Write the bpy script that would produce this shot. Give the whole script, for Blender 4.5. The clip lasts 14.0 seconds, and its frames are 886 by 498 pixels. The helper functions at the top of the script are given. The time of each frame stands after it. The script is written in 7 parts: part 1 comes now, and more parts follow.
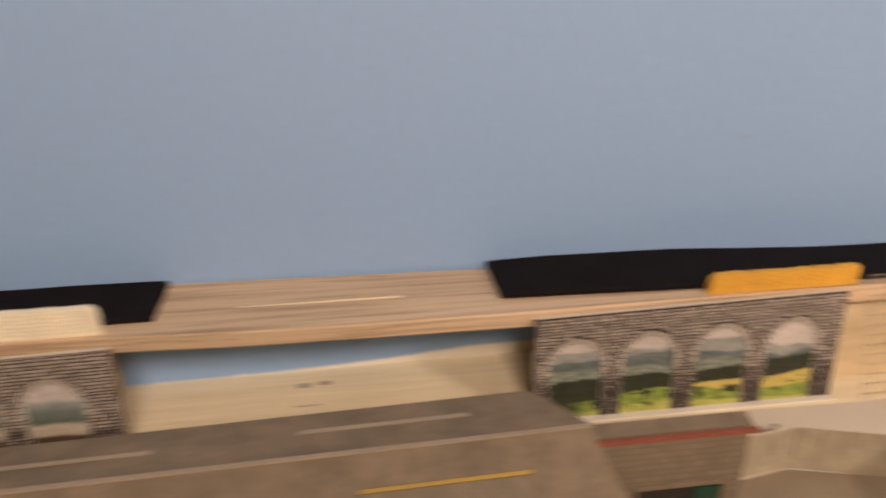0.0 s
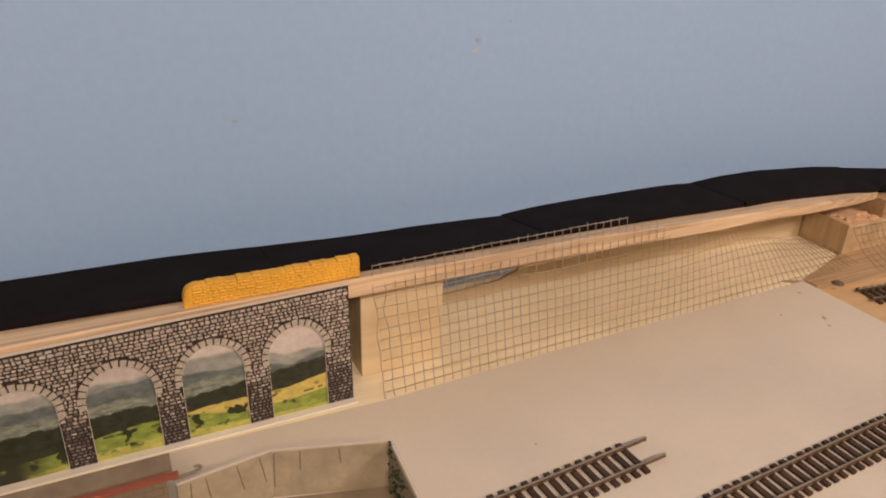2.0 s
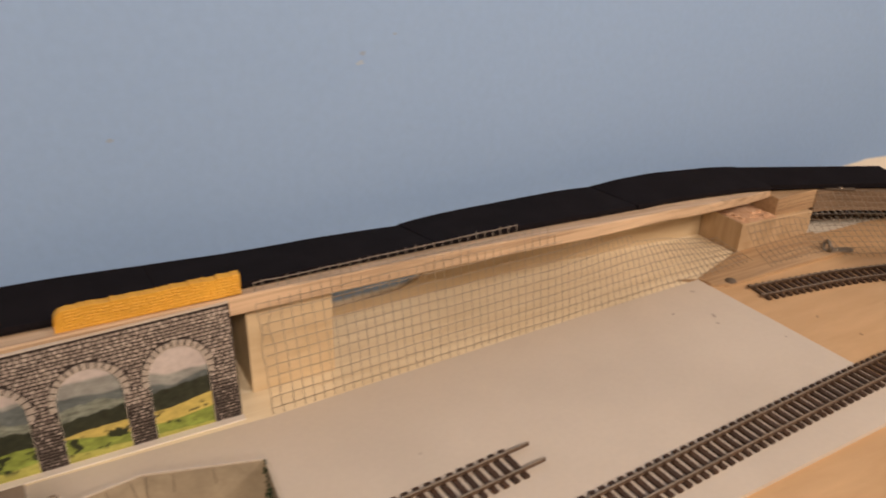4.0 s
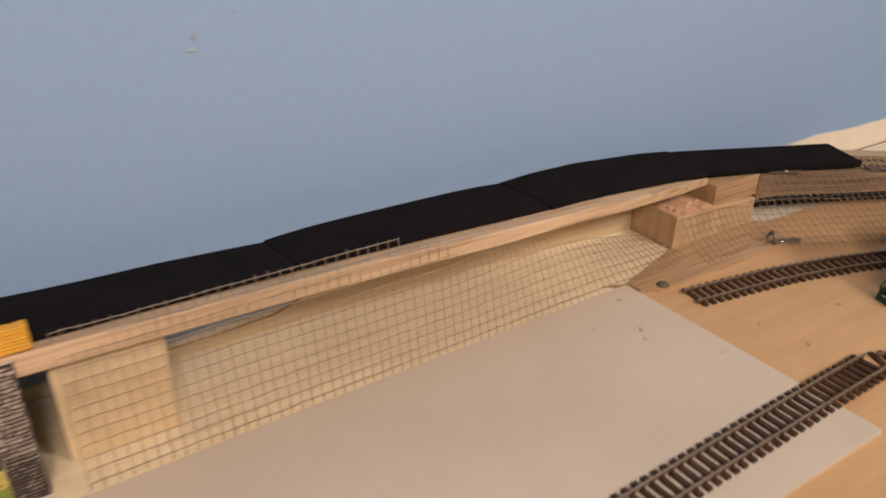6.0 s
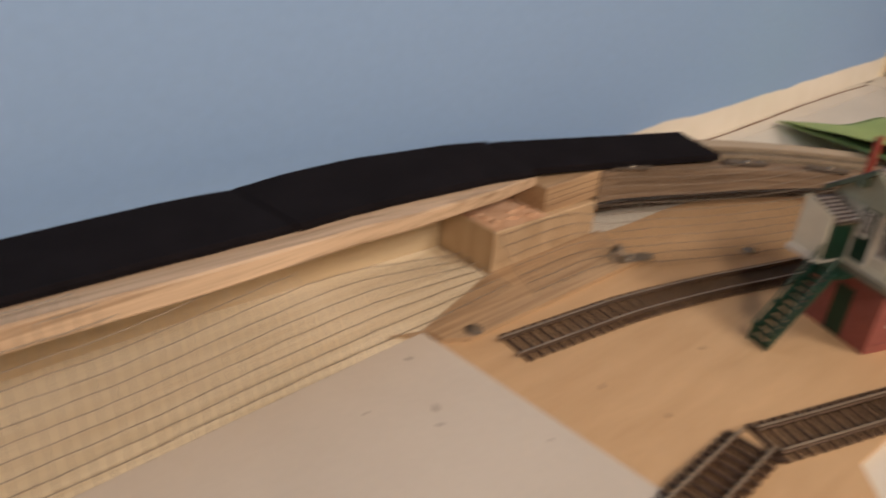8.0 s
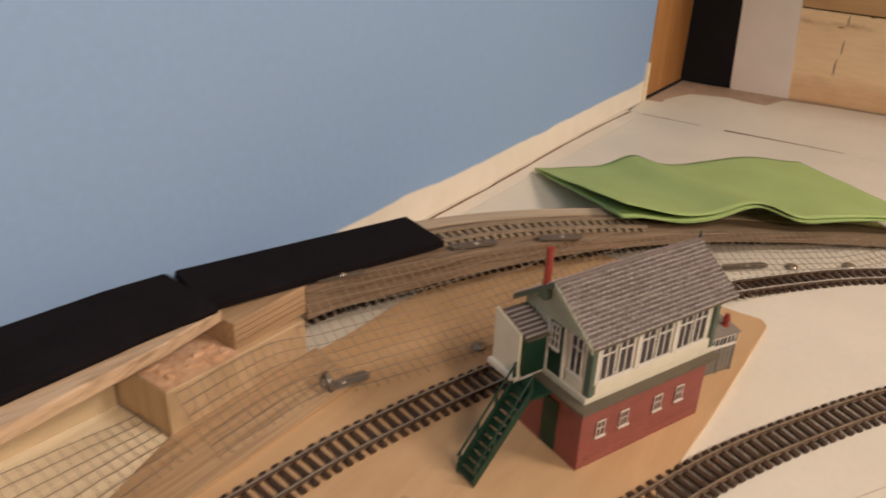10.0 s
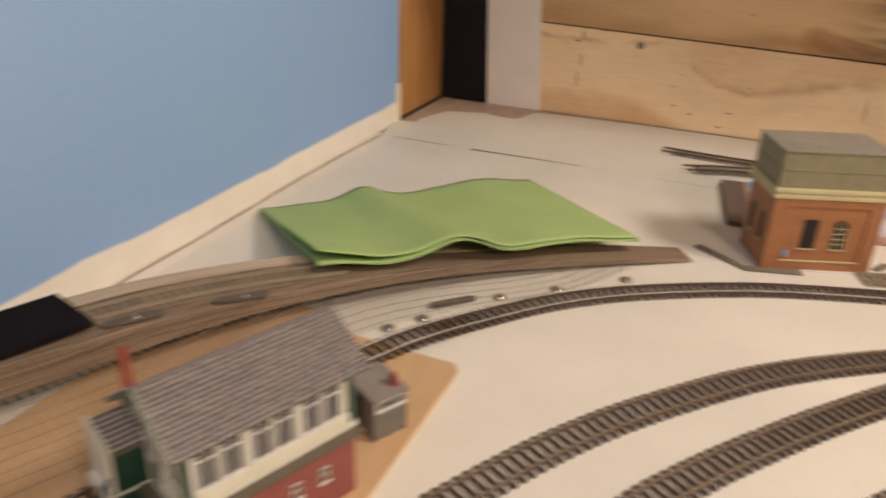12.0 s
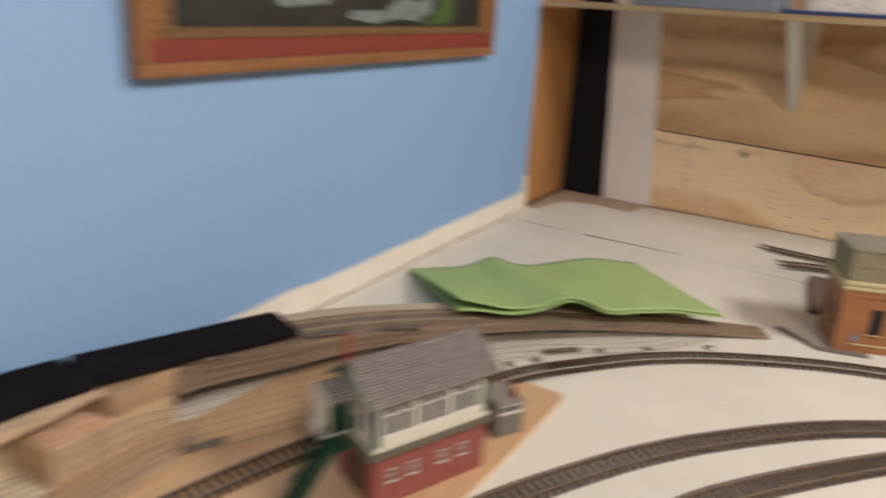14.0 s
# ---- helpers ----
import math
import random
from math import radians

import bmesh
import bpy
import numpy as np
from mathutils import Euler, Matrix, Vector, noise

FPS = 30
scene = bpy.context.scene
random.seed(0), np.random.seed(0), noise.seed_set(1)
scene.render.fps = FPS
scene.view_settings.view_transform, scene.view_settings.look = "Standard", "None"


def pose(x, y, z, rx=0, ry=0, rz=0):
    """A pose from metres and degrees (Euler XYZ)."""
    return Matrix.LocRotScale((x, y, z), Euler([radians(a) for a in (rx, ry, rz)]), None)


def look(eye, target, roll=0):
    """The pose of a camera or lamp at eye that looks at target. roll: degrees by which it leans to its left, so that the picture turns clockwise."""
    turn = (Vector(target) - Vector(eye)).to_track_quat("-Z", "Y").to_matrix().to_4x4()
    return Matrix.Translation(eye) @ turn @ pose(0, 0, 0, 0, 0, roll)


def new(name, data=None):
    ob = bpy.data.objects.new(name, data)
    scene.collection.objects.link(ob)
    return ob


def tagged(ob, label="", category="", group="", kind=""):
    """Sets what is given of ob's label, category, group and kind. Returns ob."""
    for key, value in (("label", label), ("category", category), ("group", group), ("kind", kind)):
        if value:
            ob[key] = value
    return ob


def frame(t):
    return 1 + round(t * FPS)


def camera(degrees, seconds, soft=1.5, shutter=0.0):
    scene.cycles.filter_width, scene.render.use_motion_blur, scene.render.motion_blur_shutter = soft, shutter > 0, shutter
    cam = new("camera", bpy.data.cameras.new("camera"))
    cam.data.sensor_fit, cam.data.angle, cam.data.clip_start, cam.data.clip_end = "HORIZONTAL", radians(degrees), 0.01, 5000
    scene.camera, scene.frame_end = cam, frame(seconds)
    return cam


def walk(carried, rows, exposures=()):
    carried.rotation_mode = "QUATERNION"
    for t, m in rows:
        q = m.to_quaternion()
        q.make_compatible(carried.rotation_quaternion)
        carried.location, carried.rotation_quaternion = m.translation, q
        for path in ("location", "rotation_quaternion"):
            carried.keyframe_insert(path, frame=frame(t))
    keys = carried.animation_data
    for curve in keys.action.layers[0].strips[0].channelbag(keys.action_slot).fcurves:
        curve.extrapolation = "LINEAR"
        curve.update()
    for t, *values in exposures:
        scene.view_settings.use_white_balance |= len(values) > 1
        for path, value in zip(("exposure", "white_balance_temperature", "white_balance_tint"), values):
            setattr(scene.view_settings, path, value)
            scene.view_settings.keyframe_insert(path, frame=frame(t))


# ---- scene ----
# ---------------------------------------------------------------- camera
cam = camera(61.28, 14.0, soft=1.9, shutter=0.9)
PATH = [
    (0, (0.1688, 0.0131, 0.3659), (0.2753, 0.9111, -0.0610), -0.80),
    (0.5, (0.2555, 0.0375, 0.3597), (0.4760, 0.9047, -0.0868), 0.60),
    (1, (0.3477, 0.0412, 0.3499), (0.6860, 0.8756, -0.0852), 0.97),
    (1.5, (0.3909, 0.0369, 0.3455), (0.7799, 0.8528, -0.0822), 1.22),
    (2, (0.3874, 0.0342, 0.3419), (0.7822, 0.8428, -0.0944), 1.78),
    (2.5, (0.3834, 0.0343, 0.3423), (0.7770, 0.8429, -0.0948), 1.90),
    (3, (0.3850, 0.0301, 0.3446), (0.7804, 0.8381, -0.0922), 1.83),
    (3.5, (0.4000, 0.0229, 0.3530), (0.8072, 0.8214, -0.0904), 1.58),
    (4, (0.4333, 0.0111, 0.3551), (0.8799, 0.7915, -0.0825), 1.77),
    (4.2, (0.4445, 0.0110, 0.3557), (0.8916, 0.7881, -0.0873), 1.51),
    (6.3, (0.5817, 0.0967, 0.3248), (1.0559, 0.8426, -0.1428), 0.58),
    (6.5, (0.6083, 0.1242, 0.2887), (1.0636, 0.8736, -0.1918), 0.34),
    (7, (0.6430, 0.1868, 0.2513), (1.1423, 0.8955, -0.2472), 2.13),
    (7.5, (0.6809, 0.1976, 0.2501), (1.2489, 0.8645, -0.2322), 4.38),
    (8, (0.7247, 0.1790, 0.2680), (1.3400, 0.8142, -0.1989), 4.57),
    (8.5, (0.7596, 0.1502, 0.2950), (1.4360, 0.7360, -0.1516), 4.82),
    (8.7, (0.7710, 0.1441, 0.3037), (1.4590, 0.7228, -0.1342), 4.17),
    (10.8, (0.8994, 0.1559, 0.3251), (1.6636, 0.6298, -0.1125), 2.94),
    (11, (0.8963, 0.1532, 0.3295), (1.6665, 0.6262, -0.0983), 3.44),
    (11.5, (0.9324, 0.1169, 0.3370), (1.7343, 0.5348, -0.0899), 3.27),
    (12, (0.9874, 0.0609, 0.3392), (1.8255, 0.3977, -0.0900), 2.20),
    (12.5, (1.0181, 0.0185, 0.3385), (1.8761, 0.3006, -0.0907), 2.12),
    (13, (1.0236, 0.0013, 0.3397), (1.8942, 0.2610, -0.0783), 2.62),
    (13.5, (0.9659, 0.0002, 0.3521), (1.8322, 0.3419, -0.0123), 3.57),
    (14, (0.8150, -0.0058, 0.3828), (1.6222, 0.4856, 0.0557), 3.14),
]
EXPOSURES = [(0.0, 0.09, 6950, 16), (1.0, 0.02, 6950, 16), (2.5, 0.01, 6900, 16), (4.0, -0.03, 6800, 15), (6.5, -0.09, 6550, 14), (7.25, -0.16, 6450, 13), (8.0, -0.17, 6400, 12), (8.5, -0.16, 6500, 12), (11.0, -0.05, 6600, 13), (12.0, -0.02, 6300, 11), (13.0, -0.07, 5450, 9), (13.5, -0.11, 5450, 8), (14.0, -0.01, 5650, 7)]
walk(cam, [(t, look(eye, target, roll)) for t, eye, target, roll in PATH], EXPOSURES)

# ---------------------------------------------------------------- light
world = bpy.data.worlds.new("world")
scene.world = world
world.use_nodes = True
world.node_tree.nodes["Background"].inputs[0].default_value = (1.0, 0.86, 0.7, 1)
world.node_tree.nodes["Background"].inputs[1].default_value = 0.05


def area_lamp(name, eye, target, power, size, colour):
    data = bpy.data.lights.new(name, "AREA")
    data.shape, data.size, data.energy, data.color = "DISK", size, power, colour
    ob = new(name, data)
    ob.matrix_world = look(eye, target)
    return ob


area_lamp("ceiling_lamp", (1.60, -0.95, 1.28), (1.50, 0.2, 0.1), 23.3, 0.46, (1.0, 0.86, 0.74))
# Second lamp has no known source; added to lift the left half.
area_lamp("ceiling_lamp", (0.26, -1.00, 1.28), (0.22, 0.2, 0.1), 25.5, 0.46, (1.0, 0.81, 0.645))


# ---------------------------------------------------------------- materials
def ramp(nodes, stops):
    node = nodes.new("ShaderNodeValToRGB")
    els = node.color_ramp.elements
    while len(els) < len(stops):
        els.new(0.5)
    for el, (p, c) in zip(els, stops):
        el.position, el.color = p, (*c, 1)
    return node


class Mat:
    """A small builder round one Principled material."""

    def __init__(self, name, rough=0.6, metal=0.0):
        self.m = bpy.data.materials.new(name)
        self.m.use_nodes = True
        self.n, self.l = self.m.node_tree.nodes, self.m.node_tree.links
        self.p = self.n["Principled BSDF"]
        self.p.inputs["Roughness"].default_value = rough
        self.p.inputs["Metallic"].default_value = metal
        self.co = self.n.new("ShaderNodeTexCoord").outputs["Object"]

    def along_uv(self):
        self.co = self.n.new("ShaderNodeUVMap").outputs["UV"]

    def mapped(self, scale, rot=(0, 0, 0), loc=(0, 0, 0)):
        node = self.n.new("ShaderNodeMapping")
        node.inputs["Scale"].default_value = scale
        node.inputs["Rotation"].default_value = rot
        node.inputs["Location"].default_value = loc
        self.l.new(self.co, node.inputs[0])
        return node.outputs[0]

    def noise(self, scale, detail=4, vec=None, rough=0.55, distortion=0.0):
        node = self.n.new("ShaderNodeTexNoise")
        node.inputs["Scale"].default_value = scale
        node.inputs["Detail"].default_value = detail
        node.inputs["Roughness"].default_value = rough
        node.inputs["Distortion"].default_value = distortion
        self.l.new(vec or self.co, node.inputs["Vector"])
        return node.outputs["Fac"]

    def ramp(self, fac, stops):
        node = ramp(self.n, stops)
        self.l.new(fac, node.inputs[0])
        return node.outputs[0]

    def mix(self, fac, a, b, mode="MIX"):
        node = self.n.new("ShaderNodeMix")
        node.data_type, node.blend_type = "RGBA", mode
        for value, sock in ((fac, node.inputs[0]), (a, node.inputs[6]), (b, node.inputs[7])):
            if isinstance(value, (int, float)):
                sock.default_value = value
            elif isinstance(value, tuple):
                sock.default_value = (*value, 1)
            else:
                self.l.new(value, sock)
        return node.outputs[2]

    def math(self, op, a, b=0.0):
        node = self.n.new("ShaderNodeMath")
        node.operation = op
        for value, sock in ((a, node.inputs[0]), (b, node.inputs[1])):
            if isinstance(value, (int, float)):
                sock.default_value = value
            else:
                self.l.new(value, sock)
        return node.outputs[0]

    def axis(self, n):
        node = self.n.new("ShaderNodeSeparateXYZ")
        self.l.new(self.co, node.inputs[0])
        return node.outputs[n]

    def random(self):
        return self.n.new("ShaderNodeObjectInfo").outputs["Random"]

    def island(self):
        return self.n.new("ShaderNodeNewGeometry").outputs["Random Per Island"]

    def colour(self, sock):
        if isinstance(sock, tuple):
            self.p.inputs["Base Color"].default_value = (*sock, 1)
        else:
            self.l.new(sock, self.p.inputs["Base Color"])
        return self

    def bump(self, height, strength=0.3, distance=0.001):
        node = self.n.new("ShaderNodeBump")
        node.inputs["Strength"].default_value, node.inputs["Distance"].default_value = strength, distance
        self.l.new(height, node.inputs["Height"])
        self.l.new(node.outputs[0], self.p.inputs["Normal"])
        return self

    def rough(self, sock):
        self.l.new(sock, self.p.inputs["Roughness"])
        return self


def scaled(c, k):
    return tuple(min(1.0, v * k) for v in c)


def plain(name, base, rough=0.6, metal=0.0, var=0.12, big=12.0, fine=300.0, bump=0.15, dist=0.0005, spec=0.4):
    """Paint, card or plastic: broad blotches, fine grain, a little relief."""
    m = Mat(name, rough, metal)
    broad = m.ramp(m.noise(big, 3), [(0.3, scaled(base, 1 - var)), (0.7, scaled(base, 1 + var))])
    fine_n = m.noise(fine, 2)
    grain = m.ramp(fine_n, [(0.3, (1 - var * 0.6,) * 3), (0.7, (1.0,) * 3)])
    m.colour(m.mix(1.0, broad, grain, "MULTIPLY"))
    m.bump(fine_n, bump, dist)
    m.p.inputs["Specular IOR Level"].default_value = spec
    return m.m


def wood(name, light, dark, along=(2, 60, 60), rough=0.55, streak=0.35, knots=True, bump=0.2, uv=False):
    """Timber: long grain streaks, broad figure, a few darker flecks."""
    m = Mat(name, rough)
    if uv:
        m.along_uv()
    v = m.mapped(along)
    grain = m.noise(2.2, 6, v, 0.6, 0.4)
    base = m.ramp(grain, [(0.3, dark), (0.55, light), (0.8, scaled(light, 1.12))])
    broad = m.ramp(m.noise(5.0, 2), [(0.3, (1 - streak,) * 3), (0.65, (1.0,) * 3)])
    col = m.mix(1.0, base, broad, "MULTIPLY")
    if knots:
        fleck = m.ramp(m.noise(9.0, 2, m.mapped(tuple(a * 0.25 for a in along))), [(0.72, (0, 0, 0)), (0.78, (1, 1, 1))])
        col = m.mix(fleck, col, scaled(dark, 0.6))
    m.colour(col).bump(grain, bump, 0.0006)
    return m.m


def ply_figure(name, light, mid, dark, smoke=False):
    """Rotary-cut plywood: broad cathedral figure, tide marks and dark nicks."""
    m = Mat(name, 0.5)
    v = m.mapped((4, 1.1, 3.4))
    warp = m.noise(2.6, 2, v, 0.5, 0.8)
    rings = m.n.new("ShaderNodeTexWave")
    rings.wave_type, rings.bands_direction = "BANDS", "Z"
    rings.inputs["Scale"].default_value = 1.1
    rings.inputs["Distortion"].default_value = 9.0
    rings.inputs["Detail"].default_value = 3.0
    rings.inputs["Detail Scale"].default_value = 1.2
    m.l.new(v, rings.inputs["Vector"])
    base = m.ramp(rings.outputs["Fac"], [(0.0, dark), (0.3, mid), (1.0, light)])
    stain = m.ramp(warp, [(0.26, (0.74, 0.64, 0.52)), (0.41, (0.84, 0.76, 0.65)), (0.435, (0.70, 0.58, 0.45)), (0.475, (0.99, 0.97, 0.94)), (0.75, (1.0, 1.0, 1.0))])
    col = m.mix(1.0, base, stain, "MULTIPLY")
    fine = m.noise(3.0, 5, m.mapped((60, 6, 90)))
    col = m.mix(1.0, col, m.ramp(fine, [(0.3, (0.93, 0.91, 0.88)), (0.6, (1, 1, 1))]), "MULTIPLY")
    nick = m.ramp(m.noise(14, 2, m.mapped((1, 1, 4))), [(0.76, (0, 0, 0)), (0.79, (1, 1, 1))])
    col = m.mix(nick, col, (0.14, 0.075, 0.035))
    if smoke:
        # brown scorch beside the filled joint, streaked along the grain
        near = m.math("SUBTRACT", 1.0, m.math("DIVIDE", m.math("ADD", m.axis(1), 0.128), 0.12))
        near.node.use_clamp = True
        broken = m.math("MULTIPLY", m.math("SUBTRACT", m.noise(4.0, 4, m.mapped((1, 3, 16))), 0.30), 2.6)
        broken.node.use_clamp = True
        col = m.mix(m.math("MULTIPLY", m.math("POWER", near, 1.4), broken), col, (0.075, 0.04, 0.025))
    m.colour(col).bump(fine, 0.15, 0.0006)
    return m.m


def stained_ply(name, base, stain, rim, low):
    """Pale plywood with a tide mark hanging from its top joint and an orange stain creeping up from its foot."""
    m = Mat(name, 0.55)
    u, z = m.math("DIVIDE", m.math("SUBTRACT", 0.40, m.axis(1)), 0.80), m.axis(2)
    soft = m.noise(7.0, 4, m.mapped((1, 0.6, 1.6)), 0.55, 0.6)
    col = m.ramp(soft, [(0.28, scaled(base, 0.86)), (0.50, base), (0.72, scaled(base, 1.05))])

    def line(stops, wave, amp, seed):
        n = m.noise(wave, 4, m.mapped((1, 1, 0.3), loc=(0, seed, 0)), 0.6)
        return m.math("ADD", m.math("MULTIPLY", m.ramp(u, [(a, (b * 5,) * 3) for a, b in stops]), 0.2), m.math("MULTIPLY", m.math("SUBTRACT", n, 0.5), amp))

    def clamped(f):
        f.node.use_clamp = True
        return f

    tide = line([(0.0, 0.19), (0.27, 0.19), (0.29, 0.140), (0.3075, 0.099), (0.3575, 0.070), (0.419, 0.061), (0.4925, 0.076), (0.586, 0.093), (0.679, 0.101), (0.80, 0.104), (1.0, 0.098)], 22, 0.016, 3)
    blot = m.ramp(m.noise(11, 4), [(0.35, (0.35,) * 3), (0.60, (1.0,) * 3)])
    inside = clamped(m.math("MULTIPLY", m.math("SUBTRACT", z, tide), 60.0))
    col = m.mix(m.mix(1.0, inside, blot, "MULTIPLY"), col, stain)
    edge = clamped(m.math("SUBTRACT", 1.0, m.math("MULTIPLY", m.math("ABSOLUTE", m.math("SUBTRACT", m.math("SUBTRACT", z, 0.008), tide)), 85.0)))
    patchy = m.ramp(m.noise(16, 3, m.mapped((1, 1, 2), loc=(0, 4, 0))), [(0.40, (0.0,) * 3), (0.62, (0.85,) * 3)])
    col = m.mix(m.mix(1.0, edge, patchy, "MULTIPLY"), col, rim)
    foot = line([(0.0, 0.050), (0.12, 0.052), (0.215, 0.044), (0.28, 0.022), (0.33, 0.0), (0.58, 0.0), (0.66, 0.026), (0.80, 0.030), (1.0, 0.024)], 18, 0.022, 11)
    creep = clamped(m.math("MULTIPLY", m.math("SUBTRACT", foot, z), 45.0))
    col = m.mix(m.mix(1.0, creep, blot, "MULTIPLY"), col, low)
    damp = clamped(m.math("SUBTRACT", 1.0, m.math("MULTIPLY", m.math("ABSOLUTE", m.math("SUBTRACT", z, line([(0.0, 0.132), (0.12, 0.127), (0.25, 0.136), (0.3, 0.15), (1.0, 0.15)], 30, 0.016, 17))), 130.0)))
    col = m.mix(m.mix(1.0, damp, patchy, "MULTIPLY"), col, scaled(low, 0.75))
    fine = m.noise(3.0, 5, m.mapped((40, 8, 60)))
    col = m.mix(1.0, col, m.ramp(fine, [(0.3, (0.93, 0.92, 0.90)), (0.6, (1, 1, 1))]), "MULTIPLY")
    m.colour(col).bump(fine, 0.12, 0.0006)
    return m.m


# the blue wall, with its unpainted lower band and ragged paint edge
def wall_paint():
    m = Mat("blue_wall_paint", 0.62)
    broad = m.ramp(m.noise(1.3, 3), [(0.3, (0.260, 0.420, 0.690)), (0.7, (0.282, 0.445, 0.715))])
    stipple = m.noise(140, 3)
    blue = m.mix(1.0, broad, m.ramp(stipple, [(0.3, (0.95,) * 3), (0.7, (1.0,) * 3)]), "MULTIPLY")
    cream = m.ramp(m.noise(20, 4), [(0.3, (0.79, 0.735, 0.62)), (0.7, (0.86, 0.81, 0.71))])
    low = m.noise(2.6, 2, m.mapped((1, 0, 0)))
    ragged = m.noise(13, 4)
    # height of the paint's lower edge along the wall, in tenths of a metre
    rise = m.ramp(m.math("MULTIPLY", m.axis(0), 0.5), [(0.0, (0.02,) * 3), (0.06, (0.02,) * 3), (0.125, (0.115,) * 3), (0.33, (0.12,) * 3), (0.60, (0.28,) * 3)])
    edge = m.math("ADD", m.math("MULTIPLY", m.math("MULTIPLY", rise, 0.1), m.math("ADD", low, 0.5)), m.math("MULTIPLY", ragged, 0.0075))
    # unpainted stretch behind the raised deck
    bare = m.ramp(m.math("MULTIPLY", m.axis(0), 0.5), [(0.355, (0, 0, 0)), (0.39, (1, 1, 1)), (0.53, (1, 1, 1)), (0.57, (0, 0, 0))])
    edge = m.math("ADD", edge, m.math("MULTIPLY", bare, 0.042))
    over = m.math("SUBTRACT", m.axis(2), edge)
    fac = m.math("MULTIPLY", m.math("SUBTRACT", over, -0.0005), 320.0)
    fac.node.use_clamp = True
    nick = m.ramp(m.noise(7.5, 1), [(0.80, (0, 0, 0)), (0.82, (1, 1, 1))])
    col = m.mix(fac, cream, blue)
    col = m.mix(m.math("MULTIPLY", nick, 0.25), col, (0.55, 0.58, 0.6))
    m.colour(col).bump(stipple, 0.25, 0.0008)
    return m.m


def printed_sheet(name, stops, axis=2, low=0.0, high=1.0, wobble=0.12, freq=40.0, rough=0.5):
    """A printed landscape: bands from low to high along one axis, broken up by noise."""
    m = Mat(name, rough)
    n = m.noise(freq, 5, None, 0.6)
    t = m.math("DIVIDE", m.math("SUBTRACT", m.axis(axis), low), high - low)
    t = m.math("ADD", t, m.math("MULTIPLY", m.math("SUBTRACT", n, 0.5), wobble * 2))
    col = m.ramp(t, stops)
    dots = m.ramp(m.noise(freq * 6, 3), [(0.3, (0.65,) * 3), (0.65, (1.0,) * 3)])
    m.colour(m.mix(1.0, col, dots, "MULTIPLY"))
    return m.m


